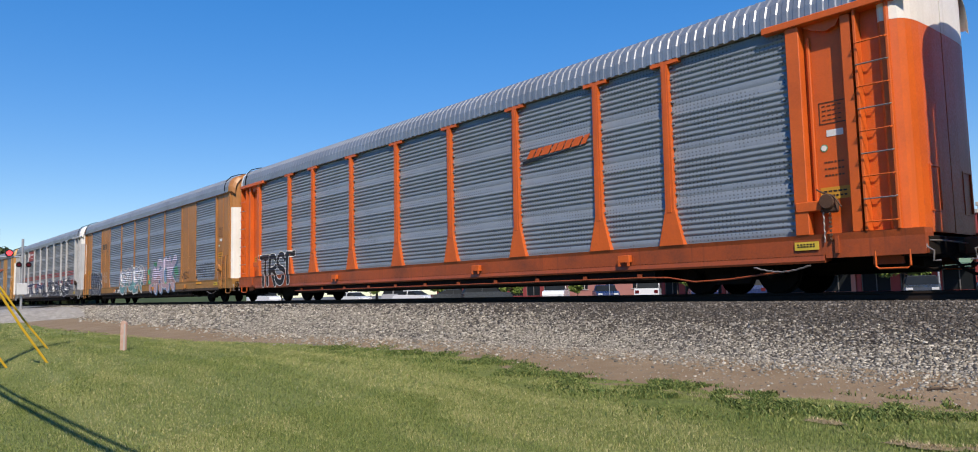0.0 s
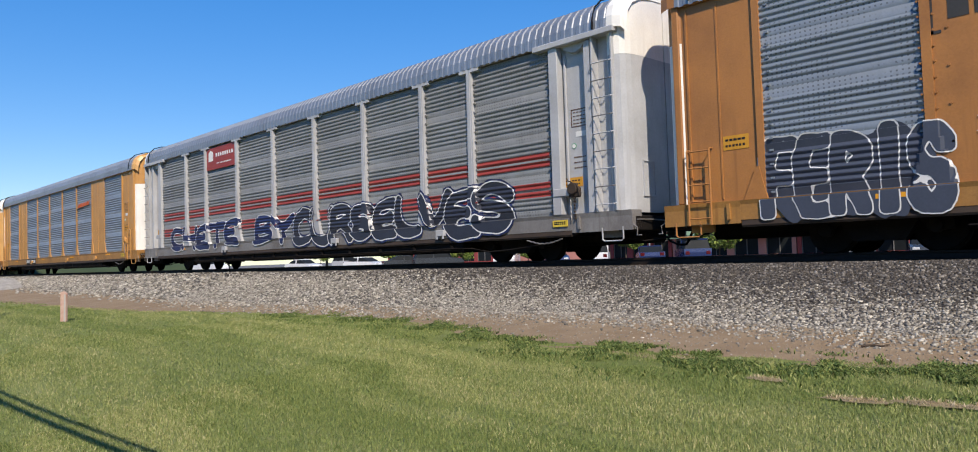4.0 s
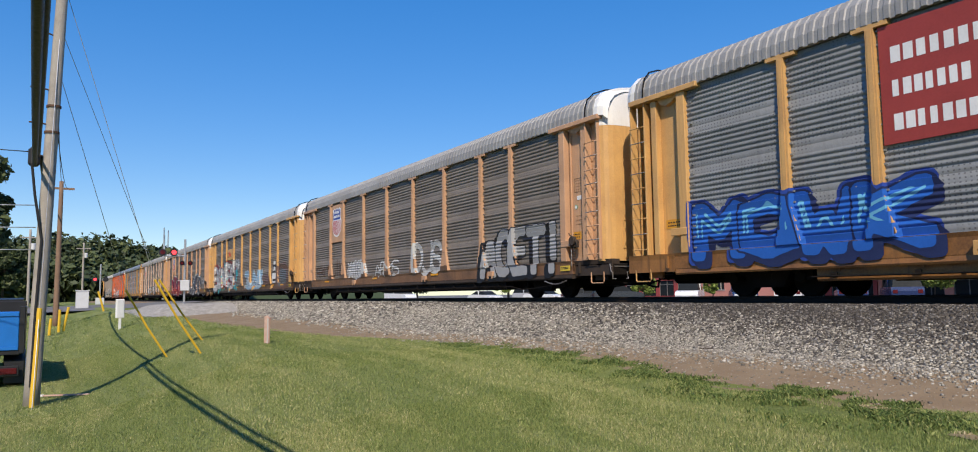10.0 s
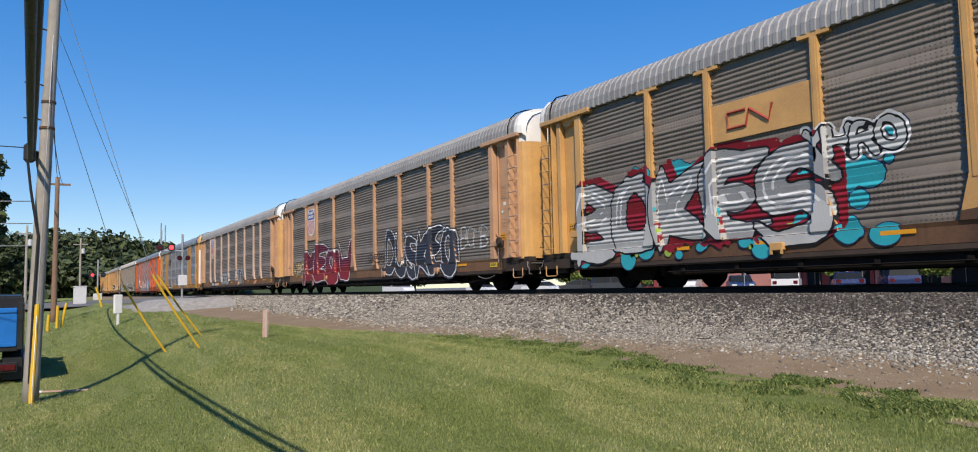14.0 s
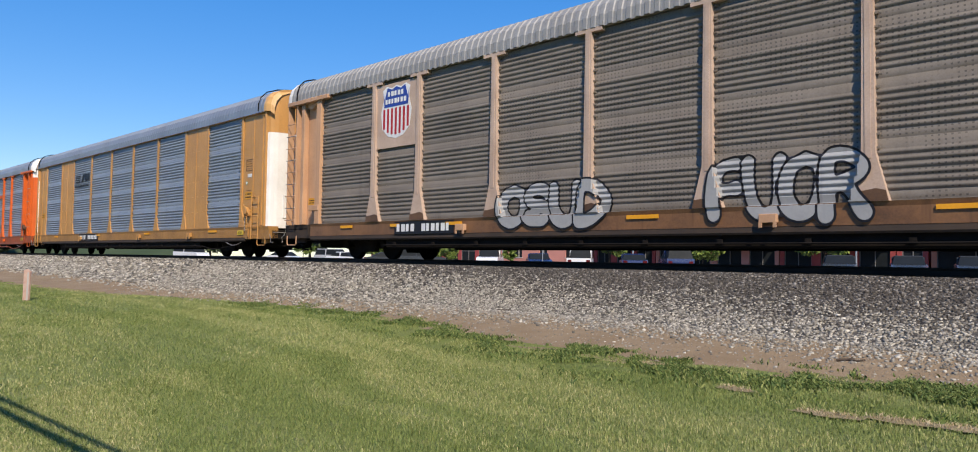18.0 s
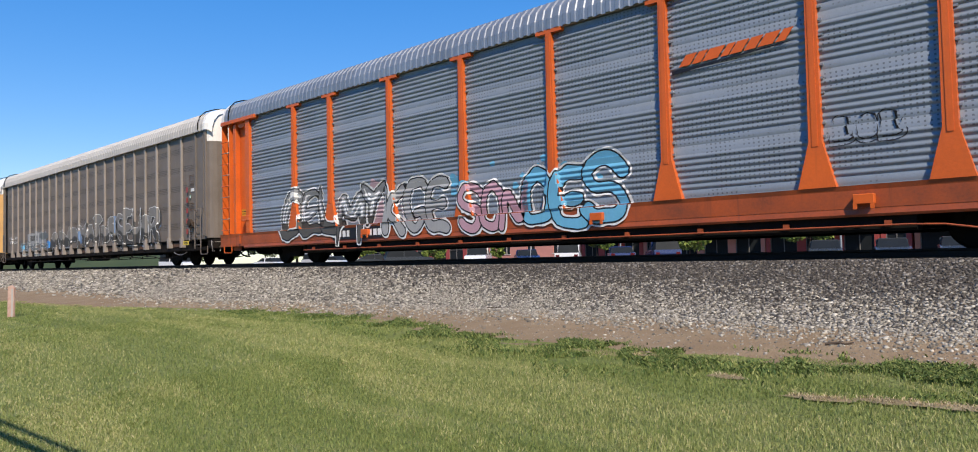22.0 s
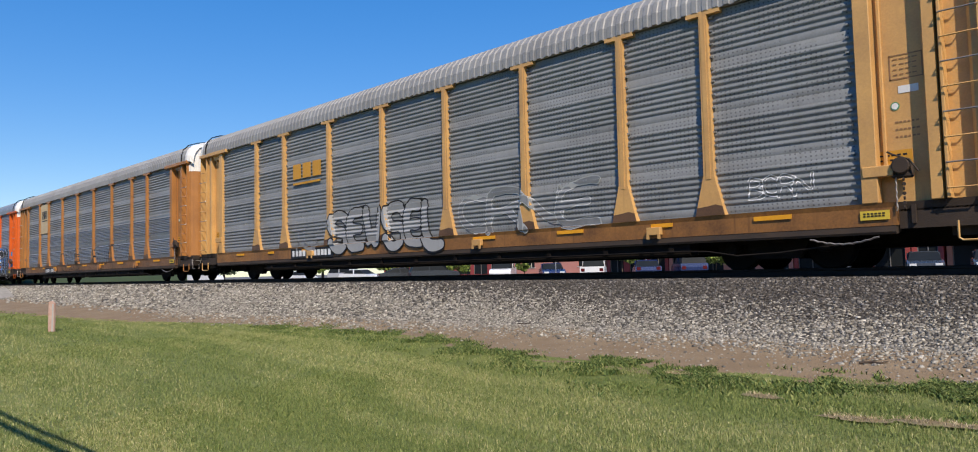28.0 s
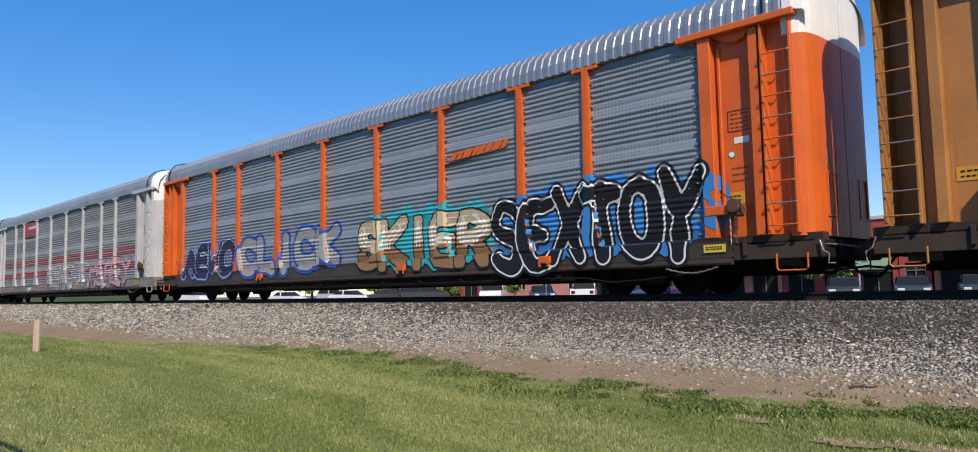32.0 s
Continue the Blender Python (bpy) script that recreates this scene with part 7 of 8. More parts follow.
# white marker post and utility pedestal
mp = thing("marker_post", "white plastic marker post with square head", "marker post", "", pose(-39.8, 3.35, g(-39.8, 3.35), 0, 0, 20))
part("post", Shape().box(-0.05, -0.05, -0.1, 0.05, 0.05, 0.8, 0.01), INK["white"], mp)
part("head", Shape().box(-0.1, -0.19, 0.5, 0.06, 0.19, 1.4, 0.03), INK["white"], mp)
ped = thing("utility_cabinet", "pale grey steel utility cabinet by the road", "cabinet", "", pose(-75, 3.1, g(-75, 3.1)))
part("body", Shape().box(-0.4, -0.5, 0, 0.4, 0.5, 1.5, 0.03), M["case"], ped)
part("lid", Shape().box(-0.45, -0.55, 1.5, 0.45, 0.55, 1.58, 0.02), M["case"], ped)
for k, (x, y, h, ln) in enumerate(((-44.9, 0.2, 0.85, 0.0), (-45.0, 0.5, 0.85, 0.06), (-46.9, 0.95, 1.2, 0.03), (-47.2, 1.15, 1.3, 0.25), (-59.8, 3.9, 1.4, -0.4))):
    b_ = thing("yellow_bollard", "yellow plastic marker sleeve beside the road", "bollard", "yellow markers", pose(x, y, g(x, y)))
    part("sleeve", Shape().tube([(0, 0, -0.1), (0, ln * 0.5, h * 0.5), (0, ln, h)], 0.07, 8), M["guard"], b_)

# crossing signal with short cantilever
sig = thing("crossing_signal", "aluminium crossing signal mast with flashing red lamps", "crossing signal", "", pose(-57.3, 8.8, g(-57.3, 8.8)))
H0 = 5.8 - g(-57.3, 8.8)
part("mast", Shape().tube([(0, 0, 0), (0, 0, H0)], 0.075, 10), M["alu"], sig)
part("base", Shape().box(-0.25, -0.25, 0, 0.25, 0.25, 0.3, 0.03), M["concrete"], sig)
part("junction_box", Shape().box(0.06, -0.3, 1.25, 0.3, 0.3, 2.0, 0.03), M["case"], sig)
part("arm", Shape().tube([(0, 0.1, 3.72), (0, -1.4, 3.72)], 0.05, 8), M["alu"], sig)
lt = H0 - 0.95
for dy, lit in ((-0.75, True), (-1.5, False), (0.35, False), (-0.2, False)):
    zz = lt if dy < -0.5 else lt - 0.75
    hd = part("lamp_head", Shape().disc((0.1, dy, zz), "x", 0.25 if dy < -0.5 else 0.17, 0.06, 20).disc((0.03, dy, zz), "x", 0.15, 0.2, 14), M["black"], sig, "black lamp backing disc")
    part("lens", Shape().disc((0.145, dy, zz), "x", 0.16 if dy < -0.5 else 0.11, 0.03, 16, 0.008), M["lamp_red"] if lit else M["lens_dark"], hd, "glowing red lens" if lit else "")
    part("visor", Shape().disc((0.2, dy, zz + 0.17), "x", 0.03, 0.2, 8), M["black"], hd)
sig2 = thing("crossing_signal", "smaller far crossing signal mast by the road", "crossing signal", "", pose(-88, 5.2, g(-88, 5.2)))
part("mast", Shape().tube([(0, 0, 0), (0, 0, 4.2)], 0.08, 8), M["alu"], sig2)
for dy in (-0.5, 0.5):
    part("lamp_head", Shape().disc((0.1, dy, 2.6), "x", 0.26, 0.06, 16), M["black"], sig2)
part("lens", Shape().disc((0.15, -0.5, 2.6), "x", 0.14, 0.03, 12), M["lamp_red"], sig2)
part("base", Shape().box(-0.4, -0.4, 0, 0.4, 0.4, 0.7, 0.03), M["case"], sig2)

# gravel ramp at the crossing and the road
s = Shape()
rr = random.Random(9)
NX, NY = 22, 10
vv, ff = [], []
for i in range(NX + 1):
    for j in range(NY + 1):
        u, v = i / NX, j / NY
        x = -60 + 13.5 * u
        y = 4.8 + 5.6 * v
        hgt = smooth(min(u, 1 - u) * 5) * smooth(min(v * 2.5, 1.0))
        z = g(x, y) * (1 - hgt) + (1.18 + 0.12 * v) * hgt + 0.04 * noise.noise((x, y, 0)) - 0.02
        vv.append((x, y, z))
ff = [(i * (NY + 1) + j, (i + 1) * (NY + 1) + j, (i + 1) * (NY + 1) + j + 1, i * (NY + 1) + j + 1) for i in range(NX) for j in range(NY)]
tagged(new("gravel_ramp", mesh_from("gravel_ramp", vv, ff, M["gravel"], True)), "pale gravel bank at the road crossing", kind="structure")
road = strip("road", [-84, -82, -70, -66], lambda x: [-120, -60, -20, -5, 3, 8, 11.5, 13.0], lambda x, y: ground(x, min(y, 11.0)) + 0.05 if y < 11 else 1.32, M["asphalt"], label="grey asphalt road to the crossing")
lane = strip("pavement", [-64, -50], lambda x: [-120, -40, -8, -2.2], lambda x, y: ground(x, y) + 0.03, M["concrete"], label="pale concrete apron beyond the lawn")

# ================= parked truck on the near side =================
M["blue_box"] = varied("blue_enamel", (0.012, 0.16, 0.52), (0.01, 0.10, 0.33), 0.4, 0.0, 2, 30, 0.5, 0.001)
TX, TY = -23.9, -1.35
tz = g(TX - 2, TY) + 0.0
trk = thing("dump_truck", "black dump truck with blue tailgate, parked on the grass", "truck", "", pose(TX, TY, tz))
part("tailgate", Shape().box(-0.06, -1.02, 0.98, 0.0, 1.02, 2.02, 0.02).box(0.0, -1.0, 1.9, 0.03, 1.0, 1.98).box(0.0, -1.0, 1.0, 0.03, 1.0, 1.08), M["blue_box"], trk, "bright blue tailgate")
for sy in (-1, 1):
    part("side_wall", Shape().box(-4.2, min(sy * 1.04, sy * 1.12), 0.98, 0.02, max(sy * 1.04, sy * 1.12), 2.14, 0.02), M["black"], trk)
    part("corner_post", Shape().box(-0.1, min(sy * 1.02, sy * 1.16), 0.9, 0.06, max(sy * 1.02, sy * 1.16), 2.16, 0.02), M["black"], trk)
    for x in (-0.9, -1.95):
        w = part("wheel", Shape().disc((x, sy * 0.92, 0.48), "y", 0.48, 0.5, 24, 0.06), M["black"], trk)
        part("rim", Shape().disc((x, sy * 1.18, 0.48), "y", 0.24, 0.05, 14), M["case"], w)
    part("mudflap", Shape().box(-0.2, min(sy * 0.7, sy * 1.15), 0.12, -0.17, max(sy * 0.7, sy * 1.15), 0.7), M["black"], trk)
    lb = part("tail_lamp", Shape().box(-0.02, min(sy * 0.62, sy * 1.0), 0.36, 0.03, max(sy * 0.62, sy * 1.0), 0.52, 0.01), M["lens_dark"], trk, "red tail lamp cluster")
part("bed_floor", Shape().box(-4.2, -1.05, 0.86, 0.0, 1.05, 1.0, 0.02), M["black"], trk)
part("front_wall", Shape().box(-4.24, -1.1, 0.98, -4.16, 1.1, 2.3, 0.02), M["black"], trk)
part("bumper", Shape().box(-0.08, -1.05, 0.3, 0.0, 1.05, 0.58, 0.02), M["black"], trk)
part("chassis", Shape().box(-6.6, -0.45, 0.55, -0.1, 0.45, 0.86, 0.02), M["black"], trk)
part("cab", Shape().prism([(-4.5, 0.7), (-4.5, 2.35), (-5.6, 2.4), (-6.1, 1.6), (-7.2, 1.5), (-7.3, 0.6)], "y", -1.0, 1.0), M["black"], trk)
for sy in (-1, 1):
    part("wheel", Shape().disc((-6.4, sy * 0.92, 0.48), "y", 0.48, 0.3, 24, 0.05), M["black"], trk)


# ================= trees =================
M["bark"] = varied("bark", (0.09, 0.065, 0.045), (0.05, 0.035, 0.025), 0.9, 0.0, 4, 30, 0.7, 0.02)
M["leaf"] = island_material("tree_leaves", [(0.0, (0.02, 0.036, 0.013)), (1.0, (0.13, 0.155, 0.05)), (0.5, (0.047, 0.074, 0.025)), (0.8, (0.083, 0.112, 0.036))], 0.6)
M["leaf_bright"] = island_material("street_tree_leaves", [(0.0, (0.06, 0.11, 0.015)), (1.0, (0.3, 0.36, 0.07)), (0.5, (0.13, 0.2, 0.03))], 0.6)


def leaf_cloud(name, centres, radii, per, size, material, seed, parent=None, kind=""):
    """Leaves as small bent quads on the outside of many clumps."""
    r = np.random.RandomState(seed)
    c = np.repeat(np.array(centres), per, axis=0)
    rad = np.repeat(np.array(radii), per)
    n = len(c)
    d_ = r.normal(0, 1, (n, 3))
    d_ /= np.linalg.norm(d_, axis=1)[:, None]
    p = c + d_ * rad[:, None] * (r.uniform(0.35, 1.12, n) ** 0.6)[:, None] * np.array([1, 1, 0.8])
    nrm = d_ * 0.6 + r.normal(0, 0.6, (n, 3)) + np.array([0, 0, 0.4])
    nrm /= np.linalg.norm(nrm, axis=1)[:, None]
    a = np.cross(nrm, r.normal(0, 1, (n, 3)))
    a /= np.linalg.norm(a, axis=1)[:, None]
    b_ = np.cross(nrm, a)
    s_ = size * r.uniform(0.5, 1.4, n)[:, None]
    v = np.stack([p - a * s_, p - b_ * s_ * 0.55 + nrm * s_ * 0.2, p + a * s_, p + b_ * s_ * 0.55 + nrm * s_ * 0.2], 1).reshape(-1, 3)
    me = bpy.data.meshes.new(name)
    me.vertices.add(n * 4)
    me.vertices.foreach_set("co", v.ravel())
    me.loops.add(n * 4)
    me.loops.foreach_set("vertex_index", np.arange(n * 4))
    me.polygons.add(n)
    me.polygons.foreach_set("loop_start", np.arange(n) * 4)
    me.polygons.foreach_set("loop_total", np.full(n, 4))
    me.materials.append(material)
    me.update(calc_edges=True)
    ob = link(name, me, parent)
    return ob


def tree(x, y, z, h, w, seed, leaves=M["leaf"], label="broad green leafy tree", size=0.28, per=420, trunk=0.28):
    r = random.Random(seed)
    t = thing("tree", label, "tree", "trees", pose(x, y, z))
    limbs = Shape()
    fork = h * r.uniform(0.25, 0.34)
    limbs.tube([(0, 0, -0.3), (r.uniform(-0.1, 0.1), 0, fork * 0.5), (r.uniform(-0.2, 0.2), r.uniform(-0.2, 0.2), fork), (r.uniform(-0.4, 0.4), r.uniform(-0.4, 0.4), h * 0.72)], trunk, 8, trunk * 0.3)
    cs, rad = [], []
    m = 15
    for k in range(m):
        a = k * 2.4 + r.uniform(-0.4, 0.4)
        q = (k + 0.5) / m
        zz = h * (0.36 + 0.56 * q)
        sp = w * 0.5 * math.sin(math.pi * min(max(0.18 + 0.78 * q, 0), 1)) * r.uniform(0.55, 0.95)
        c = (math.cos(a) * sp, math.sin(a) * sp, zz)
        cs.append(c)
        rad.append(w * r.uniform(0.13, 0.23))
        limbs.tube([(0, 0, fork + (zz - fork) * 0.35), (c[0] * 0.55, c[1] * 0.55, zz * 0.86), c], trunk * 0.32, 5, 0.03)
    part("trunk", limbs, M["bark"], t)
    leaf_cloud("crown", cs, rad, per, size, leaves, seed, t)
    return t


tree(-97, -8.0, 1.0, 18.5, 10, 1, label="tall dark leafy tree beyond the road", size=0.36, per=700)
tree(-112, -14, 1.0, 17, 12, 2, label="tall dark leafy tree beyond the road", size=0.4)
for k, (x, y, h, w) in enumerate(((-180, -7, 12, 10), (-165, -12.5, 13, 10), (-150, -18, 15, 11))):
    tree(x, y, 1.1, h, w, 20 + k, label="dark green tree in the row behind the road", size=0.45, per=330)
# wooded hill
r_ = np.random.RandomState(4)
cs, rad = [], []
for _ in range(1500):
    a = r_.uniform(-0.42, 0.22)
    R_ = r_.uniform(222, 330)
    x, y = -math.cos(a) * R_, math.sin(a) * R_
    top = 16.0 + 1.2 * math.sin(a * 23 + 1.0) + (R_ - 222) * 0.045 - max(a - 0.05, 0) * 20
    z = 1 + top * min(1.0, 0.35 + (R_ - 222) / 70) * r_.uniform(0.35, 1.0)
    cs.append((x, y, z))
    rad.append(r_.uniform(2.2, 4.4))
for _ in range(170):
    x, y = r_.uniform(-222, -204), r_.uniform(-26, 9.8)
    cs.append((x, y, r_.uniform(1.0, 10.5 if y < 6 else 8.5)))
    rad.append(r_.uniform(1.8, 3.0))
tagged(leaf_cloud("wooded_hill_trees", cs, rad, 75, 1.0, M["leaf"], 5), "dense dark green woods on the hill", kind="stuff")
vv = []
for i in range(41):
    a = -0.6 + 1.0 * i / 40
    for R_, z in ((224, 0.5), (250, 8), (295, 14), (360, 16), (500, 0)):
        vv.append((-math.cos(a) * R_, math.sin(a) * R_, z))
ff = [(i * 5 + j, (i + 1) * 5 + j, (i + 1) * 5 + j + 1, i * 5 + j + 1) for i in range(40) for j in range(4)]
M["hill"] = varied("woodland_floor", (0.03, 0.05, 0.018), (0.06, 0.08, 0.03), 0.95, 0.0, 0.1, 1.0, 0.8, 0.0)
tagged(new("ground_hill", mesh_from("ground_hill", vv, ff, M["hill"], True)), "dark wooded hillside behind the crossing", kind="structure")
# unseen belt of trees, added behind the lawn to darken reflections and low sky
cs, rad = [], []
for _ in range(420):
    x = r_.uniform(-95, 75)
    y = -46 + 5 * math.sin(x * 0.11) + r_.uniform(-9, 2)
    cs.append((x, y, r_.uniform(0.5, 11.0 + 3.0 * math.sin(x * 0.23 + 1.3))))
    rad.append(r_.uniform(1.8, 3.0))
tagged(leaf_cloud("unseen_tree_belt", cs, rad, 60, 0.95, M["leaf"], 15), "unseen belt of dark green trees added to block low sky", kind="stuff")
for k, (x, y, h) in enumerate(((-297, 37.3, 27), (-296, 38.6, 26), (-190, 24, 16))):
    an = thing("radio_mast", "thin grey lattice radio mast on the skyline", "mast", "", pose(x, y, 0.5))
    part("lattice", Shape().tube([(0, 0, 0), (0, 0, h)], 0.22, 4), M["alu"], an)
    part("aerial", Shape().box(-0.5, -0.15, h - 4, 0.5, 0.15, h - 2.4), M["alu"], an)
for k, (x, y, h) in enumerate(((-90, -1.2, 8.0), (-120, 4.8, 8.5))):
    p_, _z = utility_pole(x, y, h, 0.16, M["pole"], "slim far utility pole by the road")
    part("crossarm", Shape().box(-0.06, -0.9, h - 0.9, 0.06, 0.9, h - 0.78), M["pole"], p_)
    part("transformer", Shape().disc((0.3, 0.3, h - 1.8), "z", 0.22, 0.7, 12, 0.03), M["case"], p_)


# ================= across the track =================
M["brick_red"] = varied("painted_red_brick", (0.34, 0.06, 0.055), (0.22, 0.04, 0.04), 0.8, 0.0, 0.8, 30, 0.6, 0.004)
M["brick_orange"] = varied("orange_brick", (0.42, 0.17, 0.11), (0.32, 0.12, 0.08), 0.85, 0.0, 0.8, 30, 0.6, 0.004)
M["awning"] = varied("faded_green_awning", (0.16, 0.27, 0.18), (0.11, 0.19, 0.13), 0.7, 0.0, 0.8, 20, 0.5, 0.0)
M["trim"] = varied("cream_trim", (0.5, 0.47, 0.42), (0.36, 0.33, 0.3), 0.7, 0.0, 1, 20, 0.5, 0.0)
M["glass_dark"] = varied("dark_shop_glass", (0.015, 0.018, 0.02), (0.03, 0.035, 0.04), 0.5, 0.0, 1, 10, 0.4, 0.0, False, 0.05)


M["brick_salmon"] = varied("salmon_painted_brick", (0.56, 0.24, 0.19), (0.4, 0.17, 0.13), 0.8, 0.0, 0.5, 12, 0.6, 0.004)
M["sash"] = varied("grey_window_frame", (0.16, 0.155, 0.15), (0.08, 0.08, 0.08), 0.6, 0.0, 1, 20, 0.5, 0.0)


M["canopy"] = varied("weathered_grey_canopy", (0.07, 0.07, 0.07), (0.14, 0.13, 0.12), 0.8, 0.0, 0.8, 20, 0.5, 0.0)
M["tile_awning"] = varied("clay_tile_awning", (0.36, 0.11, 0.06), (0.22, 0.07, 0.04), 0.8, 0.0, 1.5, 20, 0.7, 0.004)


def brick_block(x0, x1, y, h):
    """A plain painted brick side wall with segment-headed windows."""
    b_ = thing("brick_building", "salmon painted brick building with arched windows", "building", "", pose(x0, y, FAR_Z))
    w = x1 - x0
    wins = [w - 3.0, w - 6.6, w - 10.2]
    edges = [0.0] + sorted(q + d for q in wins for d in (-0.55, 0.55)) + [w]
    for a, c in zip(edges[::2], edges[1::2]):
        part("wall", Shape().box(a, 0, 0, c, 0.35, 3.6), M["brick_salmon"], b_)
    part("upper_wall", Shape().box(0, 0, 3.6, w, 0.35, h), M["brick_salmon"], b_)
    for q in wins:
        part("wall", Shape().box(q - 0.55, 0, 0, q + 0.55, 0.35, 1.2), M["brick_salmon"], b_)
        win = part("window", Shape().box(q - 0.55, 0.12, 1.2, q + 0.55, 0.16, 3.3), M["glass_dark"], b_, "dark window under a brick arch")
        f = Shape().box(q - 0.03, 0.06, 1.2, q + 0.03, 0.12, 3.2).box(q - 0.55, 0.06, 2.2, q + 0.55, 0.115, 2.28)
        part("window_frame", f, M["trim"], win)
        part("arch", Shape().prism([(q - 0.55, 3.6), (q - 0.55, 3.05), (q - 0.3, 3.25), (q, 3.32), (q + 0.3, 3.25), (q + 0.55, 3.05), (q + 0.55, 3.6)], "y", 0.0, 0.34), M["brick_salmon"], b_)
        part("window_sill", Shape().box(q - 0.65, -0.06, 1.12, q + 0.65, 0.1, 1.2), M["trim"], win)
    part("rear_block", Shape().box(0, 0.4, 0, w, 12, h - 0.3), M["brick_salmon"], b_)
    part("parapet", Shape().box(-0.1, -0.1, h, w + 0.1, 0.4, h + 0.25, 0.03), M["trim"], b_)
    return b_


def shop(x0, x1, y, h, mat, label, awn=None, doors=3, depth=14, hide=0):
    """A row building: front wall with piers and openings, shop windows, door, awning, parapet."""
    w = x1 - x0
    b_ = thing("shop_building", label, "building", "row of shops", pose(x0, y, FAR_Z))
    n = doors
    bay = w / n
    head = 2.6
    for i in range(n + 1):
        px = i * bay
        part("pier", Shape().box(max(px - 0.35, 0), 0, 0, min(px + 0.35, w), 0.4, head), mat, b_)
    part("front_wall", Shape().box(0, 0, head, w, 0.4, h), mat, b_)
    for i in range(n):
        part("stall_riser", Shape().box(i * bay + 0.35, 0.02, 0, (i + 1) * bay - 0.35, 0.4, 0.5), mat, b_)
    part("rear_block", Shape().box(0, 0.45, 0, w, depth, h - 0.3), mat, b_)
    part("parapet", Shape().box(-0.1, -0.12, h, w + 0.1, 0.45, h + 0.3, 0.03), M["trim"], b_)
    for i in range(n):
        a, c = i * bay + 0.35, (i + 1) * bay - 0.35
        win = part("shop_window", Shape().box(a, 0.16, 0.5, c, 0.2, head), M["glass_dark"], b_, "dark shop window")
        f = Shape()
        for q in (a, (a + c) / 2, c - 0.06):
            f.box(q, 0.08, 0.5, q + 0.06, 0.16, head)
        f.box(a, 0.08, head - 0.6, c, 0.155, head - 0.52)
        part("window_frame", f, M["sash"], win)
    if awn:
        part("awning", Shape().prism([(0.0, 3.1), (-1.5, 2.45), (-1.5, 2.15), (-1.42, 2.15), (-1.42, 2.37), (0.0, 2.95)], "x", 0.2, w - 0.2), M[awn], b_, {"awning": "faded green sloping awning", "canopy": "grey flat-edged canopy", "tile_awning": "clay tile awning"}[awn])
    return b_


shop(-18.2, -16.1, 62, 6.5, M["brick_red"], "narrow red painted brick shop front with a white notice", None, 1)
shop(-27.1, -18.3, 62, 6.0, M["brick_red"], "red brick shop with dark windows and green awning", "awning", 3)
shop(-39.0, -27.2, 62, 5.5, M["brick_salmon"], "low salmon shop front with green awning", "awning", 4)
shop(-46.2, -39.1, 62, 5.0, M["brick_red"], "dark shop front with a grey canopy", "canopy", 3)
brick_block(-61.7, -46.4, 62, 6.4)
shop(-15.9, 6, 62, 6.2, M["brick_orange"], "brown brick shop row with tiled awning", "tile_awning", 4)
shop(-100, -72, 74, 5.0, M["brick_red"], "long red brick low commercial building", None, 8)
for k, (x, y, h, w) in enumerate(((-37.2, 52, 4.8, 3.0), (-28.7, 52, 4.0, 3.6), (-19.8, 52, 4.8, 4.4), (-44.7, 48, 2.6, 1.0), (-58.5, 53, 3.2, 2.6), (-66, 53, 4.2, 3.0), (-72.5, 54, 4.0, 3.4), (-88, 54, 4.2, 3.4))):
    tree(x, y, FAR_Z, h, w, 60 + k, M["leaf_bright"], "small bright green street tree", 0.13, 260, 0.07)
for k, (x, y, h, w) in enumerate(((-11, 72, 13.5, 10), (-4, 75, 13, 9), (-18, 84, 12, 9), (5, 70, 12, 9), (-95, 84, 9, 8), (-112, 70, 8, 8), (-128, 60, 7, 8), (-140, 80, 9, 9))):
    tree(x, y, FAR_Z, h, w, 80 + k, M["leaf"], "large green tree behind the shops", 0.34, 380)

CAR_PAINT = {}
for nm, col in dict(white=(0.75, 0.76, 0.77), silver=(0.45, 0.46, 0.48), navy=(0.015, 0.03, 0.10), red=(0.3, 0.03, 0.03), dark=(0.04, 0.045, 0.05), blue=(0.03, 0.1, 0.3)).items():
    CAR_PAINT[nm] = varied("car_paint_" + nm, col, tuple(c * 0.8 for c in col), 0.25, 0.0, 1, 20, 0.4, 0.0, False, 0.6)


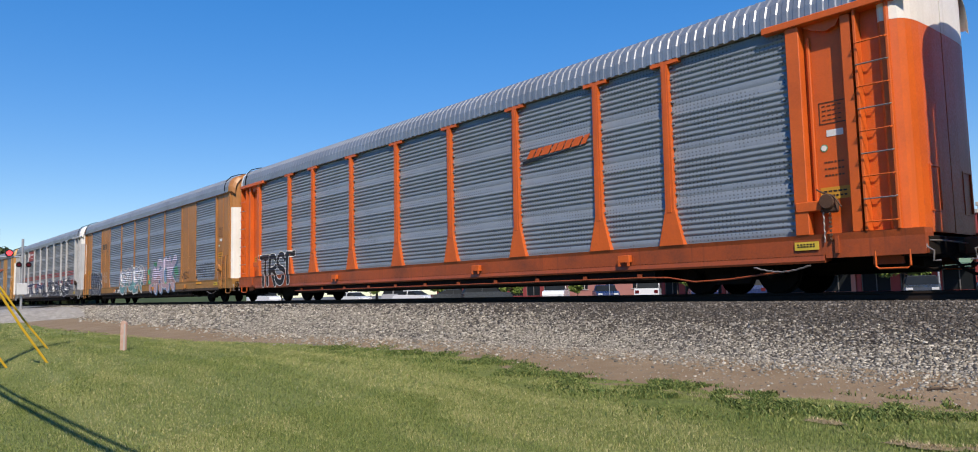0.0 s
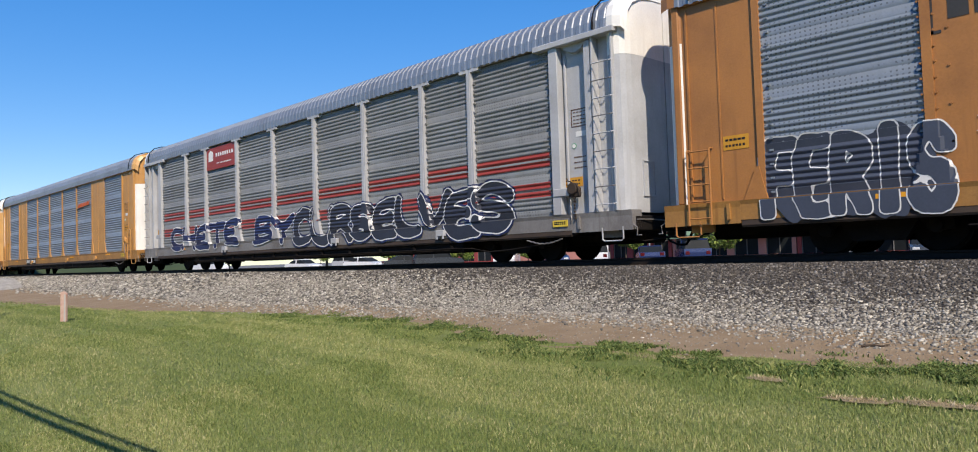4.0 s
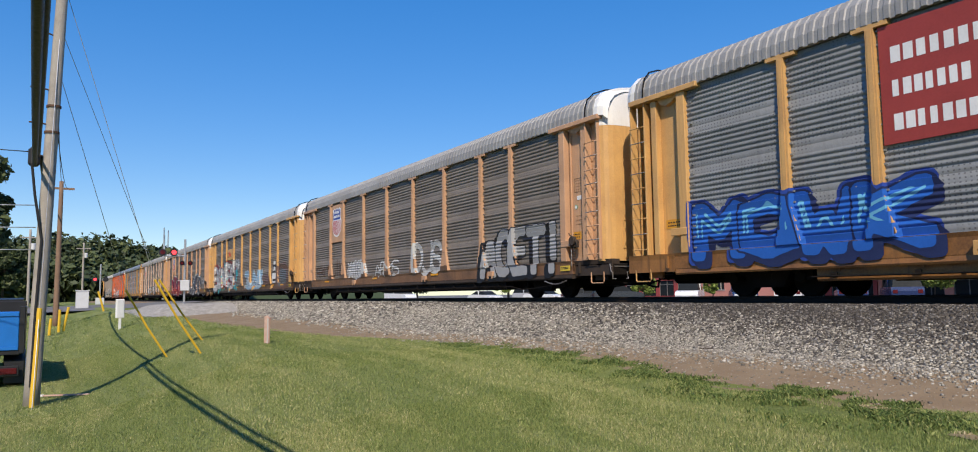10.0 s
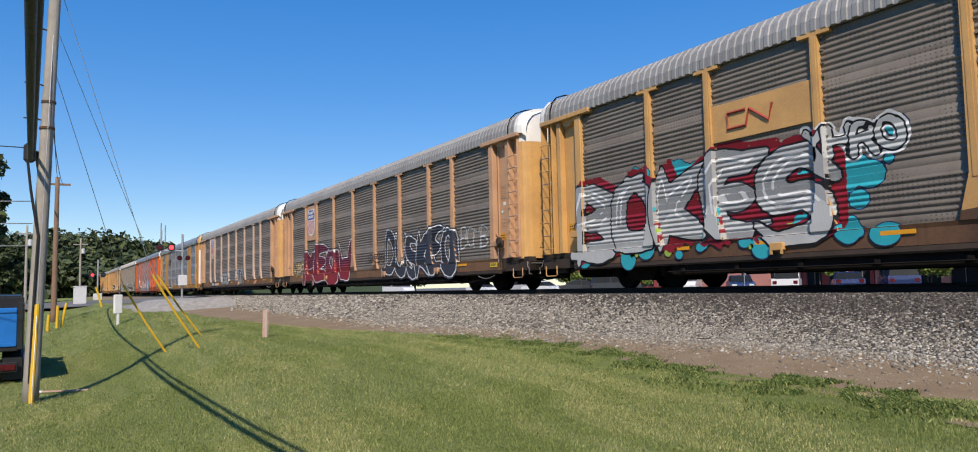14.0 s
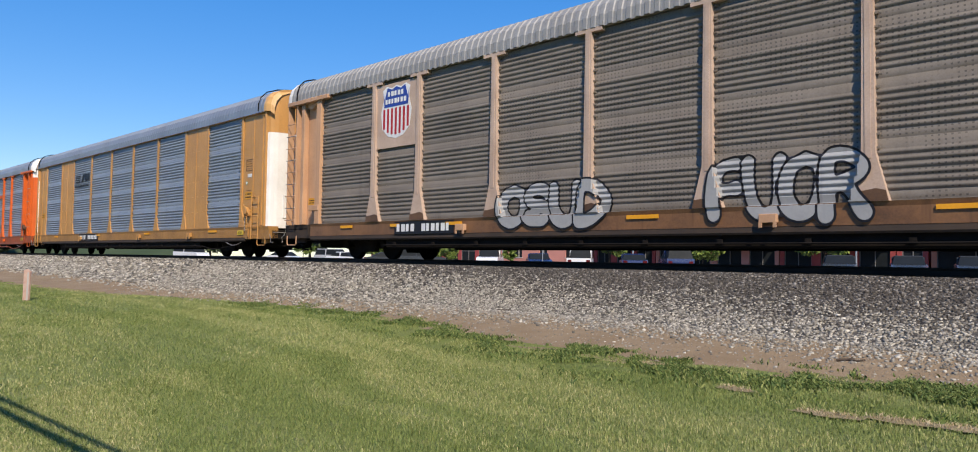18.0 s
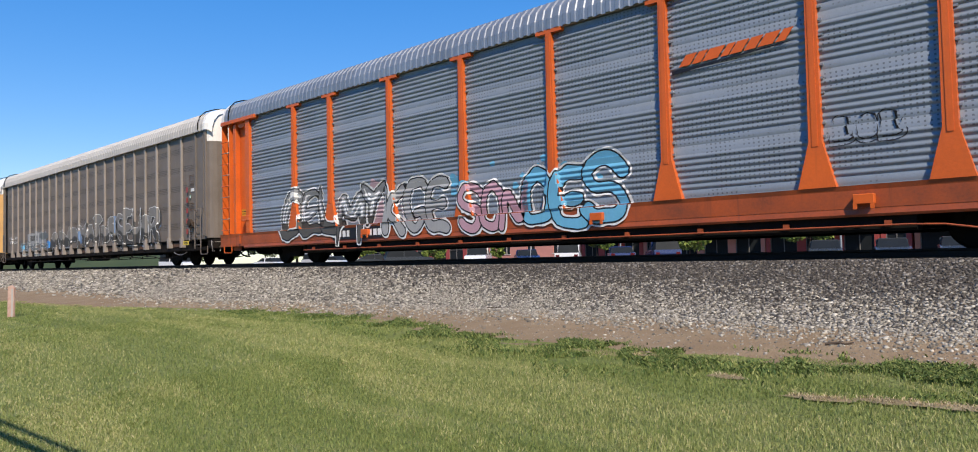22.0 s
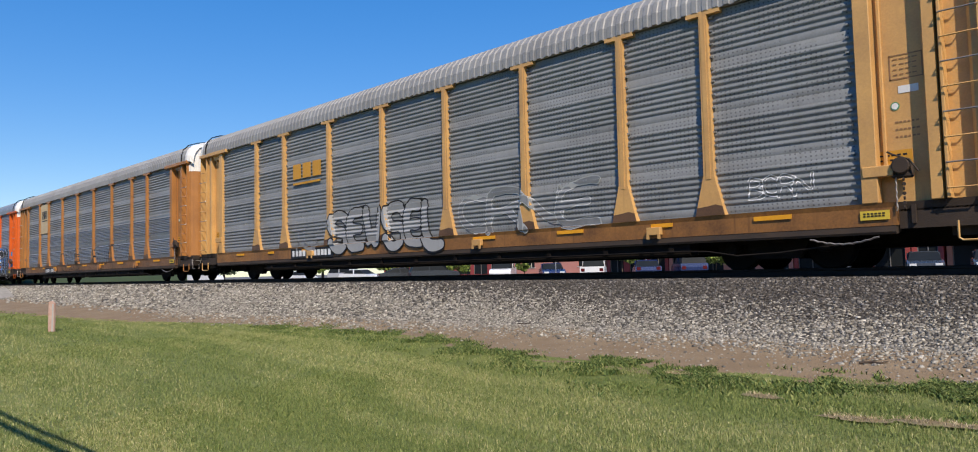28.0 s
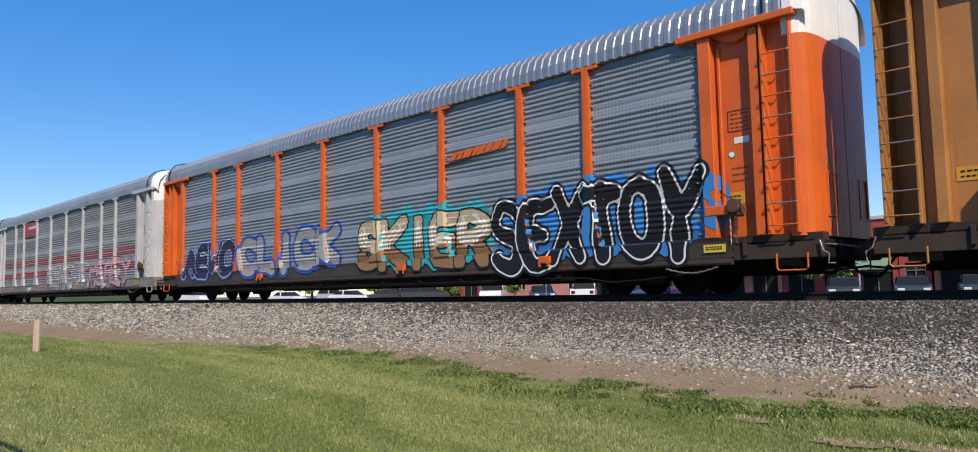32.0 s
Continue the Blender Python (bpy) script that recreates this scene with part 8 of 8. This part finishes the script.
def parked_car(x, y, yaw, body, colour, label, z=FAR_Z):
    """A car with shaped body, glasshouse, wheels and lamps; body: sedan, suv, pickup or van."""
    c = thing("parked_car", label, "car", "parked cars", pose(x, y, z, 0, 0, yaw))
    prof = {
        "sedan": ([(-2.3, 0.35), (-2.35, 0.75), (-2.2, 0.98), (-1.5, 1.04), (1.2, 0.98), (2.2, 0.82), (2.35, 0.6), (2.3, 0.3)], [(-1.75, 1.02), (-0.9, 1.42), (0.35, 1.45), (1.25, 0.98)]),
        "suv": ([(-2.3, 0.4), (-2.35, 0.9), (-2.3, 1.15), (1.0, 1.15), (2.1, 1.05), (2.35, 0.8), (2.3, 0.38)], [(-2.28, 1.14), (-2.0, 1.75), (-1.2, 1.82), (0.5, 1.78), (1.15, 1.14)]),
        "pickup": ([(-2.7, 0.5), (-2.75, 1.1), (-0.6, 1.12), (1.4, 1.12), (2.6, 1.05), (2.75, 0.8), (2.7, 0.45)], [(-0.7, 1.1), (-0.5, 1.8), (0.7, 1.82), (1.4, 1.1)]),
        "van": ([(-3.4, 0.4), (-3.45, 1.4), (2.4, 1.3), (3.3, 1.1), (3.45, 0.8), (3.4, 0.38)], [(-3.42, 1.38), (-3.35, 2.35), (1.4, 2.4), (2.5, 1.3)]),
    }[body]
    low, top = prof
    L_ = low[-1][0]
    bm = bmesh.new()
    s = Shape().prism(low, "y", -0.9, 0.9)
    part("body", s, CAR_PAINT[colour], c)
    s = Shape()
    n = len(top)
    s.add([(px, -0.82 + 0.12 * (pz_ > top[0][1] + 0.2), pz_) for px, pz_ in top] + [(px, 0.82 - 0.12 * (pz_ > top[0][1] + 0.2), pz_) for px, pz_ in top],
          [tuple(range(n))[::-1], tuple(range(n, 2 * n))] + [(i, i + 1, n + i + 1, n + i) for i in range(n - 1)])
    gl = part("glasshouse", s, M["glass_dark"], c, "tinted windows")
    rf = Shape()
    a, b_ = top[1], top[-2]
    rf.box(a[0] - 0.05, -0.72, min(a[1], b_[1]) - 0.03, b_[0] + 0.05, 0.72, max(a[1], b_[1]) + 0.03, 0.02)
    part("roof", rf, CAR_PAINT[colour], c)
    for sy in (-1, 1):
        for px in ((top[0][0] + top[-1][0]) / 2,):
            part("pillar", Shape().prism([(px - 0.05, low[2][1]), (px + 0.05, low[2][1]), (px + 0.03, a[1]), (px - 0.03, a[1])], "y", *sorted((sy * 0.72, sy * 0.84))), CAR_PAINT[colour], c)
        for px in (low[0][0] * 0.62, L_ * 0.62):
            w = part("wheel", Shape().disc((px, sy * 0.8, 0.34), "y", 0.34, 0.24, 18, 0.04), M["black"], c)
            part("rim", Shape().disc((px, sy * 0.925, 0.34), "y", 0.2, 0.02, 12), M["alu"], w)
        part("headlamp", Shape().box(L_ - 0.08, sy * 0.62 - 0.18, 0.66, L_ + 0.05, sy * 0.62 + 0.18, 0.8, 0.02), M["case"], c)
        part("tail_lamp", Shape().box(low[0][0] - 0.06, sy * 0.68 - 0.14, 0.75, low[0][0] + 0.04, sy * 0.68 + 0.14, 0.98, 0.02), M["lens_dark"], c)
    bm.free()
    return c


for x, y, yaw, body, colour, label in (
        (-46.2, 47, -52, "suv", "white", "white compact SUV parked across the railway"),
        (-36.3, 47, 125, "pickup", "white", "white pickup parked across the railway"),
        (-40.6, 47, -44, "sedan", "navy", "dark blue sedan parked across the railway"),
        (-31.5, 47, 128, "sedan", "navy", "blue sedan parked before the shops"),
        (-28.0, 47, 130, "suv", "navy", "dark blue SUV parked before the shops"),
        (-16.9, 47, -70, "sedan", "dark", "dark sedan with bright windscreen parked by shops"),
        (-13.5, 48, -72, "sedan", "dark", "dark sedan parked by the red shop"),
        (-10.2, 48, -75, "sedan", "dark", "dark grey sedan parked by the red shop"),
        (-77.0, 45, 6, "sedan", "white", "white sedan parked side-on across the railway"),
        (-70.0, 47, 10, "suv", "silver", "silver hatchback parked across the railway"),
        (-66.2, 46, 12, "sedan", "white", "white sedan parked across the railway"),
        (-60.5, 47, 60, "sedan", "dark", "dark sedan parked across the railway"),
        (-55.5, 47, 60, "suv", "dark", "dark SUV parked across the railway"),
        (-104.0, 46, 4, "van", "white", "long white van parked across the railway")):
    parked_car(x, y, yaw, body, colour, label)
for k, (x, y, c_) in enumerate(((-37.6, 44, "yellow"), (-58.5, 50, "yellow"))):
    sg = thing("road_sign", "small yellow sign on a thin post", "sign", "road signs", pose(x, y, FAR_Z))
    part("post", Shape().tube([(0, 0, 0), (0, 0, 2.3)], 0.03, 6), M["alu"], sg)
    part("plate", Shape().box(-0.25, -0.03, 1.7, 0.25, -0.01, 2.3), INK[c_], sg)
for x in (-47.5, -33.5, -17.0):
    lp = thing("street_lamp", "thin grey street lamp post before the shops", "street lamp", "street lamps", pose(x, 50, FAR_Z))
    part("post", Shape().tube([(0, 0, 0), (0, 0, 5.5)], 0.06, 6), M["alu"], lp)
    part("lantern", Shape().disc((0, 0, 5.6), "z", 0.2, 0.5, 10, 0.06), M["case"], lp)


motions()
